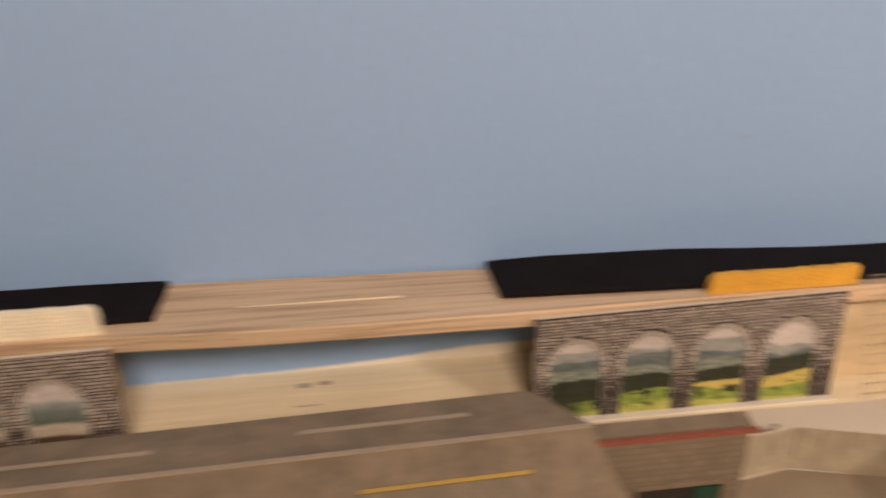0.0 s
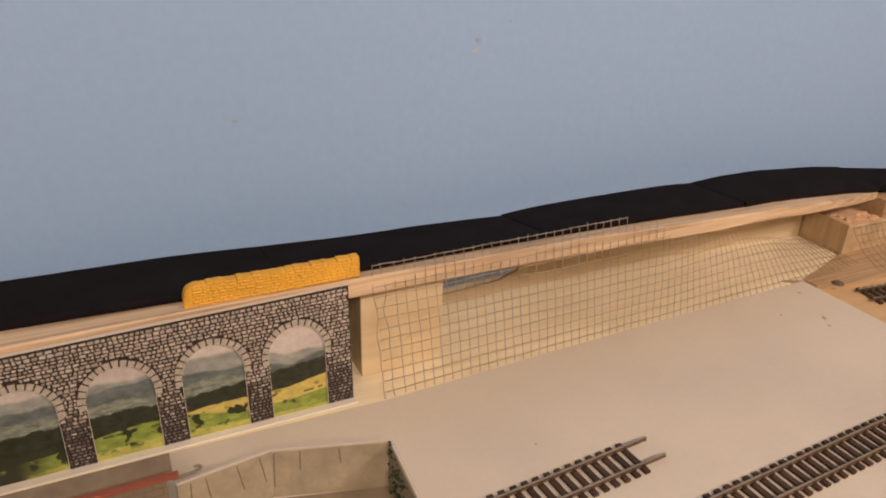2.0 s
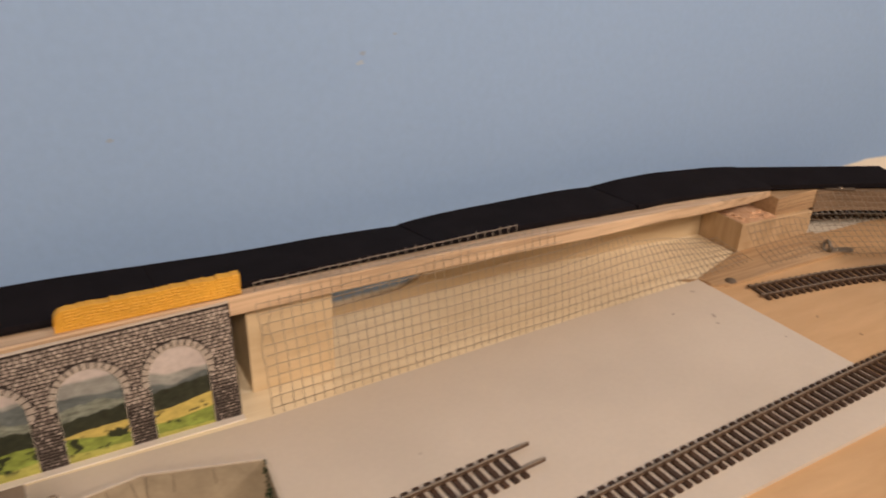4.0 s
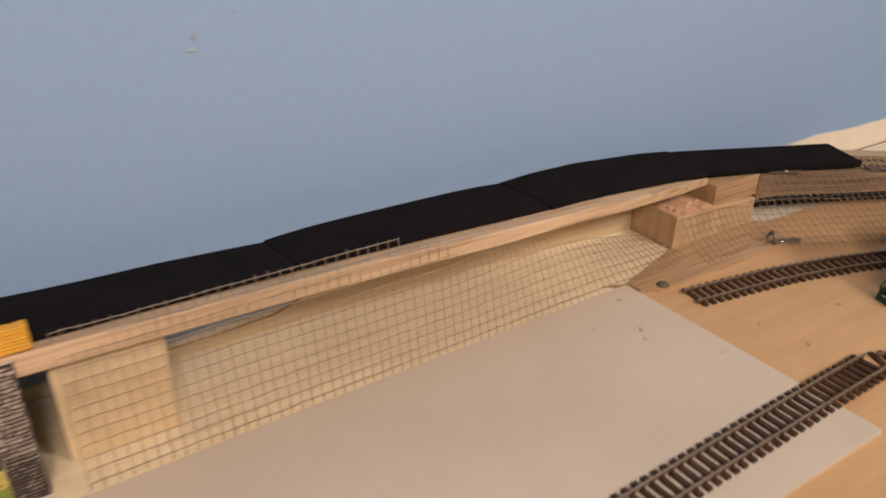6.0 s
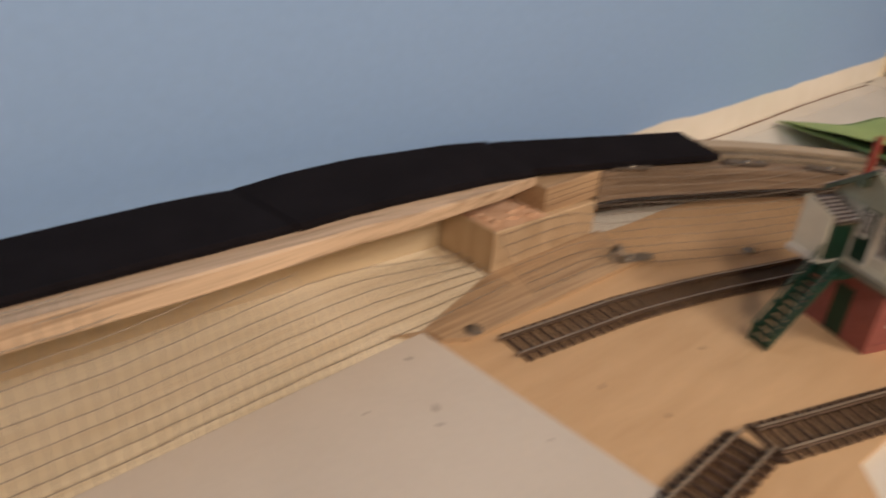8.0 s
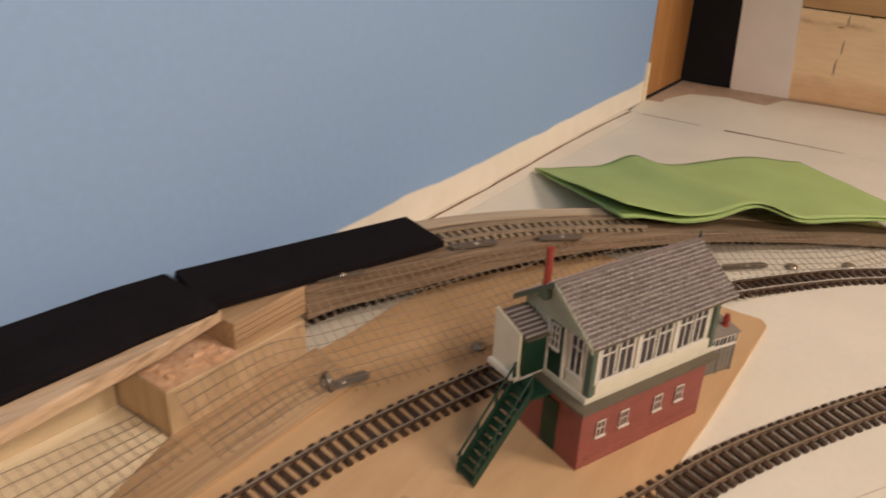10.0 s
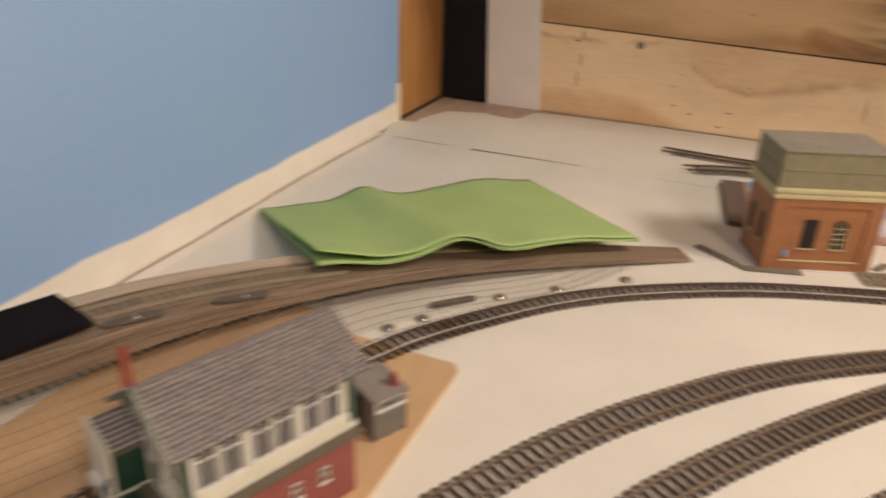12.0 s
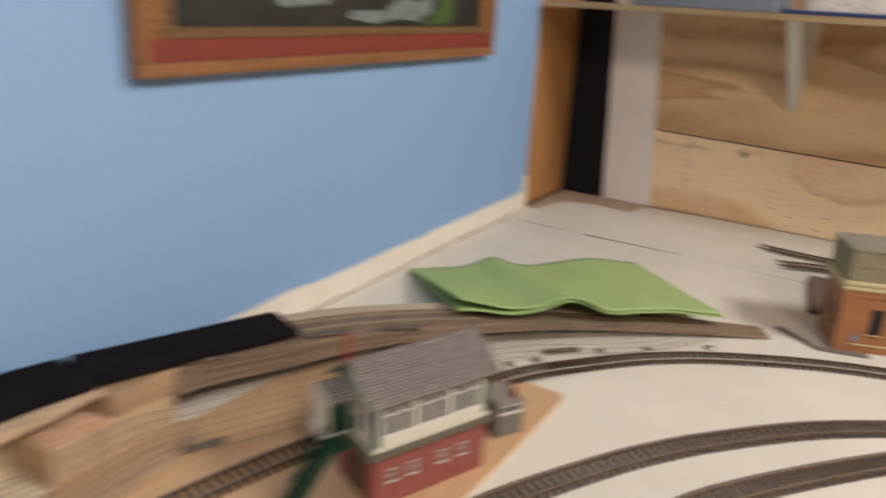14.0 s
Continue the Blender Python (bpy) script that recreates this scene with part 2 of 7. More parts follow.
def valley_print(name, length, height):
    """A printed valley: sky, ridges, woods, fields and hedges as layers with uneven edges, along x and up z."""
    m = Mat(name, 0.45)
    x, z = m.math("DIVIDE", m.axis(0), length), m.math("DIVIDE", m.axis(2), height)
    grain = m.noise(170, 5, None, 0.65)

    def edge(stops, freq, amp, seed):
        base = m.ramp(x, [(p, (v,) * 3) for p, v in stops])
        wave = m.noise(freq, 4, m.mapped((1, 1, 0.25), loc=(seed, 0, 0)), 0.6)
        return m.math("ADD", base, m.math("MULTIPLY", m.math("SUBTRACT", wave, 0.5), amp))

    def under(line, hard=60.0):
        f = m.math("MULTIPLY", m.math("SUBTRACT", line, z), hard)
        f.node.use_clamp = True
        return f

    def shade(c, k=0.35, freq=90.0, squash=2.5):
        n = m.noise(freq, 5, m.mapped((1, 1, squash)), 0.65)
        return m.ramp(n, [(0.30, scaled(c, 1 - k)), (0.52, c), (0.72, scaled(c, 1 + k))])

    col = m.ramp(m.noise(24, 3), [(0.3, (0.50, 0.44, 0.42)), (0.7, (0.66, 0.60, 0.57))])
    col = m.mix(under(edge([(0.06, 0.86), (0.30, 0.87), (0.40, 0.83), (0.56, 0.90), (0.70, 0.90), (0.80, 0.74), (1.0, 0.76)], 40, 0.10, 3), 34), col, shade((0.33, 0.34, 0.32), 0.30, 60))
    col = m.mix(under(edge([(0.0, 0.72), (0.16, 0.74), (0.33, 0.77), (0.44, 0.80), (0.52, 0.74), (0.70, 0.72), (0.80, 0.62), (0.95, 0.70)], 55, 0.12, 9), 40), col, shade((0.135, 0.160, 0.160), 0.45, 70))
    col = m.mix(under(edge([(0.0, 0.62), (0.20, 0.62), (0.36, 0.64), (0.44, 0.60), (0.60, 0.66), (0.78, 0.52), (1.0, 0.56)], 70, 0.14, 17), 40), col, shade((0.245, 0.275, 0.225), 0.60, 120, 3.5))
    col = m.mix(under(edge([(0.0, 0.48), (0.16, 0.50), (0.36, 0.53), (0.50, 0.50), (0.62, 0.52), (0.80, 0.57), (0.92, 0.62)], 90, 0.12, 27), 50), col, shade((0.032, 0.038, 0.022), 0.55, 150, 1.5))
    col = m.mix(under(edge([(0.0, 0.10), (0.16, 0.14), (0.30, 0.22), (0.45, 0.30), (0.62, 0.34), (0.80, 0.34), (0.94, 0.42)], 60, 0.05, 33), 80), col, shade((0.62, 0.50, 0.14), 0.25, 60))
    col = m.mix(under(edge([(0.0, 0.14), (0.20, 0.22), (0.40, 0.32), (0.52, 0.29), (0.66, 0.20), (0.78, 0.17), (0.94, 0.24)], 45, 0.05, 41), 70), col, shade((0.25, 0.325, 0.062), 0.45, 80))
    col = m.mix(under(edge([(0.0, 0.0), (0.30, 0.10), (0.45, 0.12), (0.62, 0.08), (0.90, 0.04)], 50, 0.06, 47), 60), col, shade((0.46, 0.46, 0.12), 0.25, 80))
    # hedges along the field edges and dark round trees, thick to the left
    hedge = edge([(0.0, 0.25), (0.40, 0.25), (0.60, 0.27), (0.80, 0.215), (0.95, 0.27)], 40, 0.03, 53)
    band = m.math("SUBTRACT", 1.0, m.math("MULTIPLY", m.math("ABSOLUTE", m.math("SUBTRACT", z, hedge)), 46.0))
    band.node.use_clamp = True
    gaps = m.ramp(m.noise(110, 3, m.mapped((1, 1, 0.2))), [(0.50, (0, 0, 0)), (0.56, (1, 1, 1))])
    col = m.mix(m.mix(1.0, band, gaps, "MULTIPLY"), col, (0.030, 0.040, 0.016))
    tree = m.ramp(m.noise(62, 3, m.mapped((1, 1, 1.3), loc=(0.31, 0, 0.07))), [(0.555, (0, 0, 0)), (0.585, (1, 1, 1))])
    zone = m.ramp(z, [(0.04, (0, 0, 0)), (0.10, (1, 1, 1)), (0.28, (1, 1, 1)), (0.34, (0, 0, 0))])
    col = m.mix(m.mix(1.0, tree, zone, "MULTIPLY"), col, (0.022, 0.030, 0.012))
    wild = m.math("MULTIPLY", m.math("SUBTRACT", 0.21, x), 9.0)
    wild.node.use_clamp = True
    scrub = m.ramp(m.noise(80, 4), [(0.36, (0, 0, 0)), (0.48, (1, 1, 1))])
    low = m.ramp(z, [(0.26, (1, 1, 1)), (0.36, (0, 0, 0))])
    col = m.mix(m.mix(1.0, m.mix(1.0, wild, scrub, "MULTIPLY"), low, "MULTIPLY"), col, (0.030, 0.034, 0.018))
    m.colour(m.mix(1.0, col, m.ramp(grain, [(0.3, (0.80,) * 3), (0.62, (1.0,) * 3)]), "MULTIPLY"))
    return m.m


def snow_print(name):
    # pale snow low down, a grey ridge, drifting white patches and a soft blue sky
    m = Mat(name, 0.5)
    y = m.math("ADD", m.axis(1), m.math("MULTIPLY", m.math("SUBTRACT", m.noise(14, 4, m.mapped((1, 0.25, 1))), 0.5), 0.06))
    col = m.ramp(m.math("MULTIPLY", m.math("ADD", y, 0.070), 7.0), [(0.0, (0.52, 0.50, 0.50)), (0.16, (0.62, 0.61, 0.63)), (0.34, (0.70, 0.69, 0.71)), (0.46, (0.34, 0.37, 0.43)), (0.62, (0.40, 0.44, 0.52)), (0.70, (0.30, 0.39, 0.53)), (1.0, (0.24, 0.34, 0.50))])
    drift = m.ramp(m.noise(26, 4, m.mapped((0.5, 1.5, 1))), [(0.52, (0, 0, 0)), (0.60, (1, 1, 1))])
    col = m.mix(m.mix(1.0, drift, (0.75, 0.75, 0.75), "MULTIPLY"), col, (0.64, 0.64, 0.68))
    spots = m.ramp(m.noise(70, 3, m.mapped((0.6, 1.4, 1))), [(0.68, (0, 0, 0)), (0.72, (1, 1, 1))])
    m.colour(m.mix(spots, col, (0.07, 0.08, 0.11)))
    return m.m


def stones_mat(name, stops, rough=0.8):
    m = Mat(name, rough)
    col = m.ramp(m.island(), stops)
    n = m.noise(500, 3)
    m.colour(m.mix(1.0, col, m.ramp(n, [(0.3, (0.7,) * 3), (0.7, (1.0,) * 3)]), "MULTIPLY")).bump(n, 0.3, 0.0004)
    return m.m


def pieces(name, stops, rough=0.7, metal=0.0, fine=250.0):
    """For separate pieces: each takes its own shade."""
    m = Mat(name, rough, metal)
    n = m.noise(fine, 3)
    col = m.ramp(m.random(), stops)
    m.colour(m.mix(1.0, col, m.ramp(n, [(0.3, (0.72,) * 3), (0.7, (1.0,) * 3)]), "MULTIPLY")).bump(n, 0.3, 0.0004)
    return m.m


def courses(name, brick, mortar, width, height, rough=0.8, gap=0.0006):
    m = Mat(name, rough)
    tex = m.n.new("ShaderNodeTexBrick")
    tex.inputs["Scale"].default_value = 1.0
    tex.inputs["Brick Width"].default_value = width
    tex.inputs["Row Height"].default_value = height
    tex.inputs["Mortar Size"].default_value = gap
    tex.inputs["Color1"].default_value = (*brick, 1)
    tex.inputs["Color2"].default_value = (*scaled(brick, 0.8), 1)
    tex.inputs["Mortar"].default_value = (*mortar, 1)
    v = m.n.new("ShaderNodeCombineXYZ")
    m.l.new(m.math("ADD", m.axis(0), m.axis(1)), v.inputs[0])
    m.l.new(m.axis(2), v.inputs[1])
    m.l.new(v.outputs[0], tex.inputs["Vector"])
    blot = m.ramp(m.noise(60, 4), [(0.3, (0.8,) * 3), (0.7, (1.0,) * 3)])
    m.colour(m.mix(1.0, tex.outputs["Color"], blot, "MULTIPLY"))
    m.bump(tex.outputs["Fac"], -0.3, 0.0004)
    return m.m


BLUE_WALL = wall_paint()
WHITE_BOARD = plain("white_painted_board", (0.735, 0.690, 0.592), 0.55, var=0.06, big=7, fine=180)
PLY = wood("tan_plywood", (0.59, 0.388, 0.210), (0.54, 0.347, 0.182), (6, 30, 30), 0.6, 0.06, False)
STAINED_BOARD = plain("pink_stained_board", (0.46, 0.34, 0.255), 0.7, var=0.12, big=40, fine=150)
CARD = plain("grey_white_card", (0.58, 0.522, 0.448), 0.75, var=0.05, big=9, fine=240)
CREAM_STRIP = wood("cream_softwood", (0.88, 0.78, 0.58), (0.80, 0.68, 0.47), (4, 70, 70), 0.6, 0.15, False)
PALE_STRIP = plain("pale_painted_lath", (0.76, 0.71, 0.62), 0.6, var=0.05, big=15)
PALE_CHIP = plain("pale_paint_chip", (0.38, 0.49, 0.64), 0.7, var=0.1)
WALL_SMUDGE = plain("faint_wall_smudge", (0.30, 0.39, 0.55), 0.7, var=0.1)
PENCIL = plain("faint_pencil", (0.52, 0.47, 0.40), 0.7, var=0.15, big=120)
SCUFF = plain("grey_scuff", (0.43, 0.375, 0.325), 0.8, var=0.2, big=120)
YARD = plain("dark_yard_card", (0.25, 0.20, 0.14), 0.8, var=0.12, big=25)
BROWN_PLANK = wood("brown_grained_plank", (0.50, 0.342, 0.198), (0.35, 0.222, 0.125), (5, 130, 130), 0.6, 0.2)
DECK_WOOD = wood("pine_deck", (0.665, 0.492, 0.33), (0.385, 0.262, 0.162), (3, 90, 90), 0.55, 0.2)
RAMP_WOOD = wood("weathered_ramp_wood", (0.275, 0.192, 0.124), (0.135, 0.087, 0.053), (4, 110, 1), 0.65, 0.25, uv=True)
BLOCK_WOOD = wood("sawn_softwood_block", (0.60, 0.435, 0.265), (0.48, 0.335, 0.19), (20, 60, 8), 0.65, 0.25)
# Tan kept dark to hold the shade under the deck.
BACK_SHADED = wood("shade_tan_board", (0.62, 0.495, 0.32), (0.55, 0.425, 0.265), (5, 60, 60), 0.65, 0.15, False)
POST_WOOD = wood("tan_softwood_post", (0.715, 0.57, 0.365), (0.62, 0.47, 0.28), (8, 60, 26), 0.6, 0.15, False)
TORN_WOOD = wood("torn_fresh_chipboard", (0.80, 0.54, 0.36), (0.60, 0.34, 0.19), (60, 60, 60), 0.8, 0.3, True, 0.8)
LOWER_PLY = stained_ply("water_stained_plywood", (0.98, 0.735, 0.45), (0.84, 0.565, 0.32), (0.66, 0.40, 0.215), (0.80, 0.505, 0.265))
SIDE_PLY = ply_figure("tan_stained_plywood", (0.86, 0.63, 0.375), (0.80, 0.565, 0.325), (0.68, 0.46, 0.25))
UPPER_PLY = ply_figure("brown_stained_plywood", (0.78, 0.54, 0.295), (0.70, 0.465, 0.24), (0.56, 0.345, 0.165), True)
CRACK = plain("dark_wood_crack", (0.20, 0.115, 0.06), 0.8, var=0.2)
JAMB_WOOD = wood("varnished_brown_jamb", (0.46, 0.225, 0.075), (0.33, 0.14, 0.04), (40, 40, 2), 0.45, 0.15, False)
FOAM = plain("black_foam", (0.0110, 0.0092, 0.0110), 0.95, var=0.2, big=30, fine=700, bump=0.5, spec=0.08)
OCHRE = plain("ochre_cast_wall", (0.70, 0.375, 0.045), 0.6, var=0.12, big=40, fine=400, bump=0.5)
CREAM_CAST = plain("cream_cast_wall", (0.86, 0.78, 0.60), 0.65, var=0.08, big=40, fine=400, bump=0.4)
SLEEPER = pieces("brown_plastic_sleeper", [(0.0, (0.042, 0.020, 0.010)), (1.0, (0.070, 0.035, 0.018))], 0.65)
GREY_SLEEPER = pieces("dusty_grey_sleeper", [(0.0, (0.27, 0.21, 0.14)), (1.0, (0.36, 0.29, 0.20))], 0.6)
RAIL = plain("tarnished_nickel_rail", (0.14, 0.092, 0.061), 0.45, 0.4, var=0.15, big=60)
RAIL_HEAD = plain("worn_rail_head", (0.33, 0.265, 0.195), 0.35, 0.35, var=0.15, big=60)
RAIL_DUSTY = plain("dusty_rail", (0.34, 0.27, 0.19), 0.55, 0.2, var=0.15, big=60)
# Nickel rail head paled well up so its colour carries the lamp's glint.
RAIL_GLINT = plain("glint_paled_nickel_rail", (0.92, 0.88, 0.80), 0.28, 0.35, var=0.1, big=60)
RAMP_WIRE = plain("thin_galvanised_wire", (0.30, 0.245, 0.185), 0.5, 0.1, var=0.15, big=90)
WIRE = plain("galvanised_wire", (0.45, 0.385, 0.31), 0.4, 0.5, var=0.15, big=90)
STEEL = plain("dull_zinc_steel", (0.42, 0.375, 0.31), 0.24, 0.75, var=0.12, big=60)
CLIP_METAL = plain("worn_clip_metal", (0.27, 0.24, 0.20), 0.4, 0.6, var=0.15, big=60)
PLATE_GREY = plain("grey_metal_plate", (0.13, 0.102, 0.076), 0.65, 0.1, var=0.12, big=60)
GREEN_PAPER = plain("green_sugar_paper", (0.37, 0.50, 0.19), 0.85, var=0.05, big=14, fine=500, bump=0.2)
DARK_STONE = plain("dark_printed_mortar", (0.030, 0.022, 0.020), 0.8, var=0.15, big=60)
PRINT_STONES = stones_mat("printed_grey_stones", [(0.0, (0.34, 0.288, 0.25)), (0.5, (0.49, 0.42, 0.365)), (1.0, (0.62, 0.54, 0.475))])
PIER_STONES = stones_mat("printed_dark_pier_stones", [(0.0, (0.11, 0.088, 0.076)), (0.5, (0.19, 0.158, 0.136)), (0.85, (0.30, 0.25, 0.215)), (1.0, (0.48, 0.41, 0.36))])
PALE_STONES = stones_mat("printed_pale_voussoirs", [(0.0, (0.44, 0.385, 0.33)), (1.0, (0.62, 0.55, 0.485))])
LANDSCAPE = valley_print("printed_valley_landscape", 0.2395, 0.066)
LANDSCAPE_LEFT = printed_sheet("printed_village_landscape", [
    (0.0, (0.05, 0.04, 0.02)), (0.12, (0.09, 0.055, 0.03)), (0.36, (0.085, 0.05, 0.03)), (0.40, (0.46, 0.40, 0.31)), (0.52, (0.52, 0.46, 0.37)), (0.57, (0.12, 0.15, 0.12)), (0.72, (0.17, 0.21, 0.19)), (0.82, (0.33, 0.35, 0.34)), (0.88, (0.60, 0.55, 0.52))],
    2, 0.0, 0.060, 0.06, 40)
GLASS_RED = plain("dark_red_glazing", (0.15, 0.055, 0.045), 0.4, var=0.2, big=120, spec=0.2)
SKY_PRINT = snow_print("printed_snowy_sky")
GREEN_POST = plain("grey_green_post", (0.085, 0.12, 0.088), 0.45, var=0.12, big=80)
GREEN_PAINT = plain("dark_green_paint", (0.015 * 0.75, 0.060 * 0.75, 0.035 * 0.75), 0.4, var=0.15, big=80)
CREAM_PAINT = plain("cream_model_paint", (0.70, 0.665, 0.535), 0.5, var=0.05, big=80)
GREEN_GREY = plain("grey_green_gable", (0.37, 0.385, 0.29), 0.6, var=0.08, big=80)
RED_BRICK = courses("red_model_brick", (0.355, 0.092, 0.072), (0.30, 0.115, 0.092), 0.0035, 0.0012, 0.65, 0.00018)
ORANGE_BRICK = courses("orange_model_brick", (0.43, 0.172, 0.062), (0.42, 0.19, 0.085), 0.0035, 0.0012, 0.6, 0.00015)
RED_POT = plain("red_chimney", (0.30, 0.05, 0.032), 0.55, var=0.12, big=100)
SLATE = stones_mat("grey_mauve_slates", [(0.0, (0.150, 0.118, 0.108)), (0.5, (0.195, 0.158, 0.145)), (1.0, (0.265, 0.222, 0.205))], 0.7)
SLATE_EDGE = plain("pale_slate_edge", (0.46, 0.42, 0.40), 0.7, var=0.08, big=200)
PLASTIC_GREY = plain("grey_plastic_platform", (0.125, 0.105, 0.075), 0.55, var=0.1, big=80)
GLASS_DARK = plain("dark_window_glazing", (0.060, 0.052, 0.058), 0.35, var=0.2, big=120, spec=0.25)
# Flat dark colour painted for the unlit insides of openings and the board joint.
UNLIT_DARK = plain("unlit_inside_dark", (0.02, 0.015, 0.012), 0.6, var=0.1)
WHITE_TRIM = plain("white_window_paint", (0.70, 0.67, 0.60), 0.5, var=0.04, big=80)
STONE_TANK = plain("olive_stone_tank", (0.275, 0.24, 0.14), 0.65, var=0.10, big=60)
STONE_BAND = plain("pale_stone_cornice", (0.58, 0.50, 0.28), 0.6, var=0.06, big=60)
TANK_LID = plain("grey_tank_lid", (0.27, 0.245, 0.195), 0.6, var=0.1, big=50)
HUT_GREY = plain("grey_hut_boards", (0.20, 0.180, 0.152), 0.7, var=0.12, big=100)
HUT_ROOF = plain("grey_felt_roof", (0.235, 0.205, 0.175), 0.75, var=0.1, big=60)
CARD_ROOF = plain("grey_brown_card_roof", (0.198, 0.150, 0.102), 0.75, var=0.24, big=34, fine=220)
CARD_ROOF_LIGHT = plain("worn_light_ridge", (0.30, 0.25, 0.19), 0.75, var=0.1, big=30)
STATION_WALL = courses("brown_card_stonework", (0.21, 0.165, 0.115), (0.15, 0.115, 0.08), 0.009, 0.0045, 0.8, 0.0004)
YELLOW_LINE = plain("yellow_platform_line", (0.36, 0.24, 0.06), 0.6, var=0.08)
RED_TRIM = plain("red_valance", (0.25, 0.072, 0.045), 0.6, var=0.12, big=60)
GREY_WALL = plain("olive_grey_card_wall", (0.41, 0.348, 0.25), 0.8, var=0.16, big=45, fine=300)
IVY = stones_mat("ivy_leaves", [(0.0, (0.012, 0.03, 0.008)), (1.0, (0.04, 0.07, 0.02))])
WHITE_PLASTER = plain("white_plaster_panel", (0.86, 0.795, 0.735), 0.75, var=0.05, big=10)
BLACK_PANEL = plain("black_felt_panel", (0.008, 0.007, 0.009), 0.9, var=0.2, big=20)
GLUE_LINE = plain("dark_glue_line", (0.19, 0.125, 0.078), 0.8, var=0.2, big=60)
RAMP_EDGE = wood("pale_ramp_edge", (0.52, 0.42, 0.295), (0.42, 0.325, 0.22), (4, 90, 1), 0.65, 0.15, False, uv=True)
FRAME_WOOD = wood("picture_frame_wood", (0.29, 0.135, 0.052), (0.18, 0.08, 0.03), (3, 90, 90), 0.4, 0.15, False)
FRAME_GOLD = wood("picture_frame_slip", (0.20, 0.115, 0.05), (0.13, 0.072, 0.03), (3, 90, 90), 0.4, 0.15, False)
RED_MOUNT = plain("red_picture_mount", (0.21, 0.042, 0.026), 0.7, var=0.05)
PAINTING = printed_sheet("dark_landscape_painting", [(0.0, (0.02, 0.02, 0.02)), (0.2, (0.03, 0.032, 0.028)), (0.35, (0.08, 0.10, 0.04)), (0.5, (0.28, 0.30, 0.30)), (0.62, (0.04, 0.05, 0.05)), (1.0, (0.10, 0.12, 0.13))],
                         2, -0.2, 0.2, 0.34, 9)
PAINT_WATER = plain("painted_white_water", (0.20, 0.23, 0.23), 0.6, var=0.35, big=60)
PAINT_BANK = plain("painted_green_bank", (0.07, 0.12, 0.03), 0.6, var=0.35, big=60)
PLASTER_ROOM = plain("plain_room_wall", (0.52, 0.46, 0.38), 0.8, var=0.05, big=3)
BLUE_BOX = plain("blue_box_card", (0.03, 0.06, 0.17), 0.5, var=0.1)
GREY_BOX = plain("blue_grey_book", (0.20, 0.23, 0.28), 0.6, var=0.1)
WHITE_FLEECE = plain("white_fleece", (0.60, 0.55, 0.5), 0.9, var=0.2, big=60, fine=200, bump=1.0, dist=0.004)
SHELF_WOOD = wood("pine_shelf", (0.46, 0.33, 0.175), (0.32, 0.21, 0.10), (60, 3, 60), 0.55, 0.2, False)
WHITE_CARD = plain("white_card_scrap", (0.72, 0.68, 0.63), 0.7, var=0.05)
BLACK_CRUMB = plain("dark_crumb_card", (0.050, 0.047, 0.045), 0.7, var=0.3, big=90)
DARK_GREY = plain("dark_grey_brown", (0.19, 0.155, 0.12), 0.7, var=0.12)


# ---------------------------------------------------------------- builders
def part(name, bm, material, parent=None, label="", smooth=False):
    """Links a bmesh as one mesh object, under a thing or a part."""
    me = bpy.data.meshes.new(name)
    bmesh.ops.recalc_face_normals(bm, faces=bm.faces[:])
    bm.to_mesh(me)
    bm.free()
    for m in material if isinstance(material, (list, tuple)) else [material]:
        me.materials.append(m)
    if smooth:
        me.shade_smooth()
    ob = new(name, me)
    if parent is not None:
        ob.parent = parent
    if label:
        ob["label"] = label
    return ob


def thing(name, at, label, category, group="", kind="", rz=0.0):
    ob = new(name)
    ob.empty_display_size = 0.02
    ob.matrix_world = pose(at[0], at[1], at[2], 0, 0, rz)
    return tagged(ob, label, category, group, kind)


def box(bm, x0, y0, z0, x1, y1, z1, bevel=0.0):
    vs = [bm.verts.new(p) for p in ((x0, y0, z0), (x1, y0, z0), (x1, y1, z0), (x0, y1, z0), (x0, y0, z1), (x1, y0, z1), (x1, y1, z1), (x0, y1, z1))]
    fs = [bm.faces.new([vs[i] for i in f]) for f in ((3, 2, 1, 0), (4, 5, 6, 7), (0, 1, 5, 4), (1, 2, 6, 5), (2, 3, 7, 6), (3, 0, 4, 7))]
    if bevel:
        bmesh.ops.bevel(bm, geom=list({e for f in fs for e in f.edges}), offset=bevel, segments=2, affect="EDGES", profile=0.6)
    return bm


def boxed(*a, **k):
    return box(bmesh.new(), *a, **k)


def prism(bm, pts, z0, z1):
    """A plate with the outline pts (anticlockwise) from z0 to z1."""
    lo = [bm.verts.new((x, y, z0)) for x, y in pts]
    hi = [bm.verts.new((x, y, z1)) for x, y in pts]
    bm.faces.new(hi)
    bm.faces.new(lo[::-1])
    for i in range(len(pts)):
        j = (i + 1) % len(pts)
        bm.faces.new((lo[i], lo[j], hi[j], hi[i]))
    return bm


def cylinder(bm, x, y, z0, z1, r0, r1=None, n=16, cap=True):
    r1 = r0 if r1 is None else r1
    a = [bm.verts.new((x + r0 * math.cos(2 * math.pi * i / n), y + r0 * math.sin(2 * math.pi * i / n), z0)) for i in range(n)]
    b = [bm.verts.new((x + r1 * math.cos(2 * math.pi * i / n), y + r1 * math.sin(2 * math.pi * i / n), z1)) for i in range(n)]
    for i in range(n):
        bm.faces.new((a[i], a[(i + 1) % n], b[(i + 1) % n], b[i]))
    if cap:
        bm.faces.new(b)
        bm.faces.new(a[::-1])
    return bm


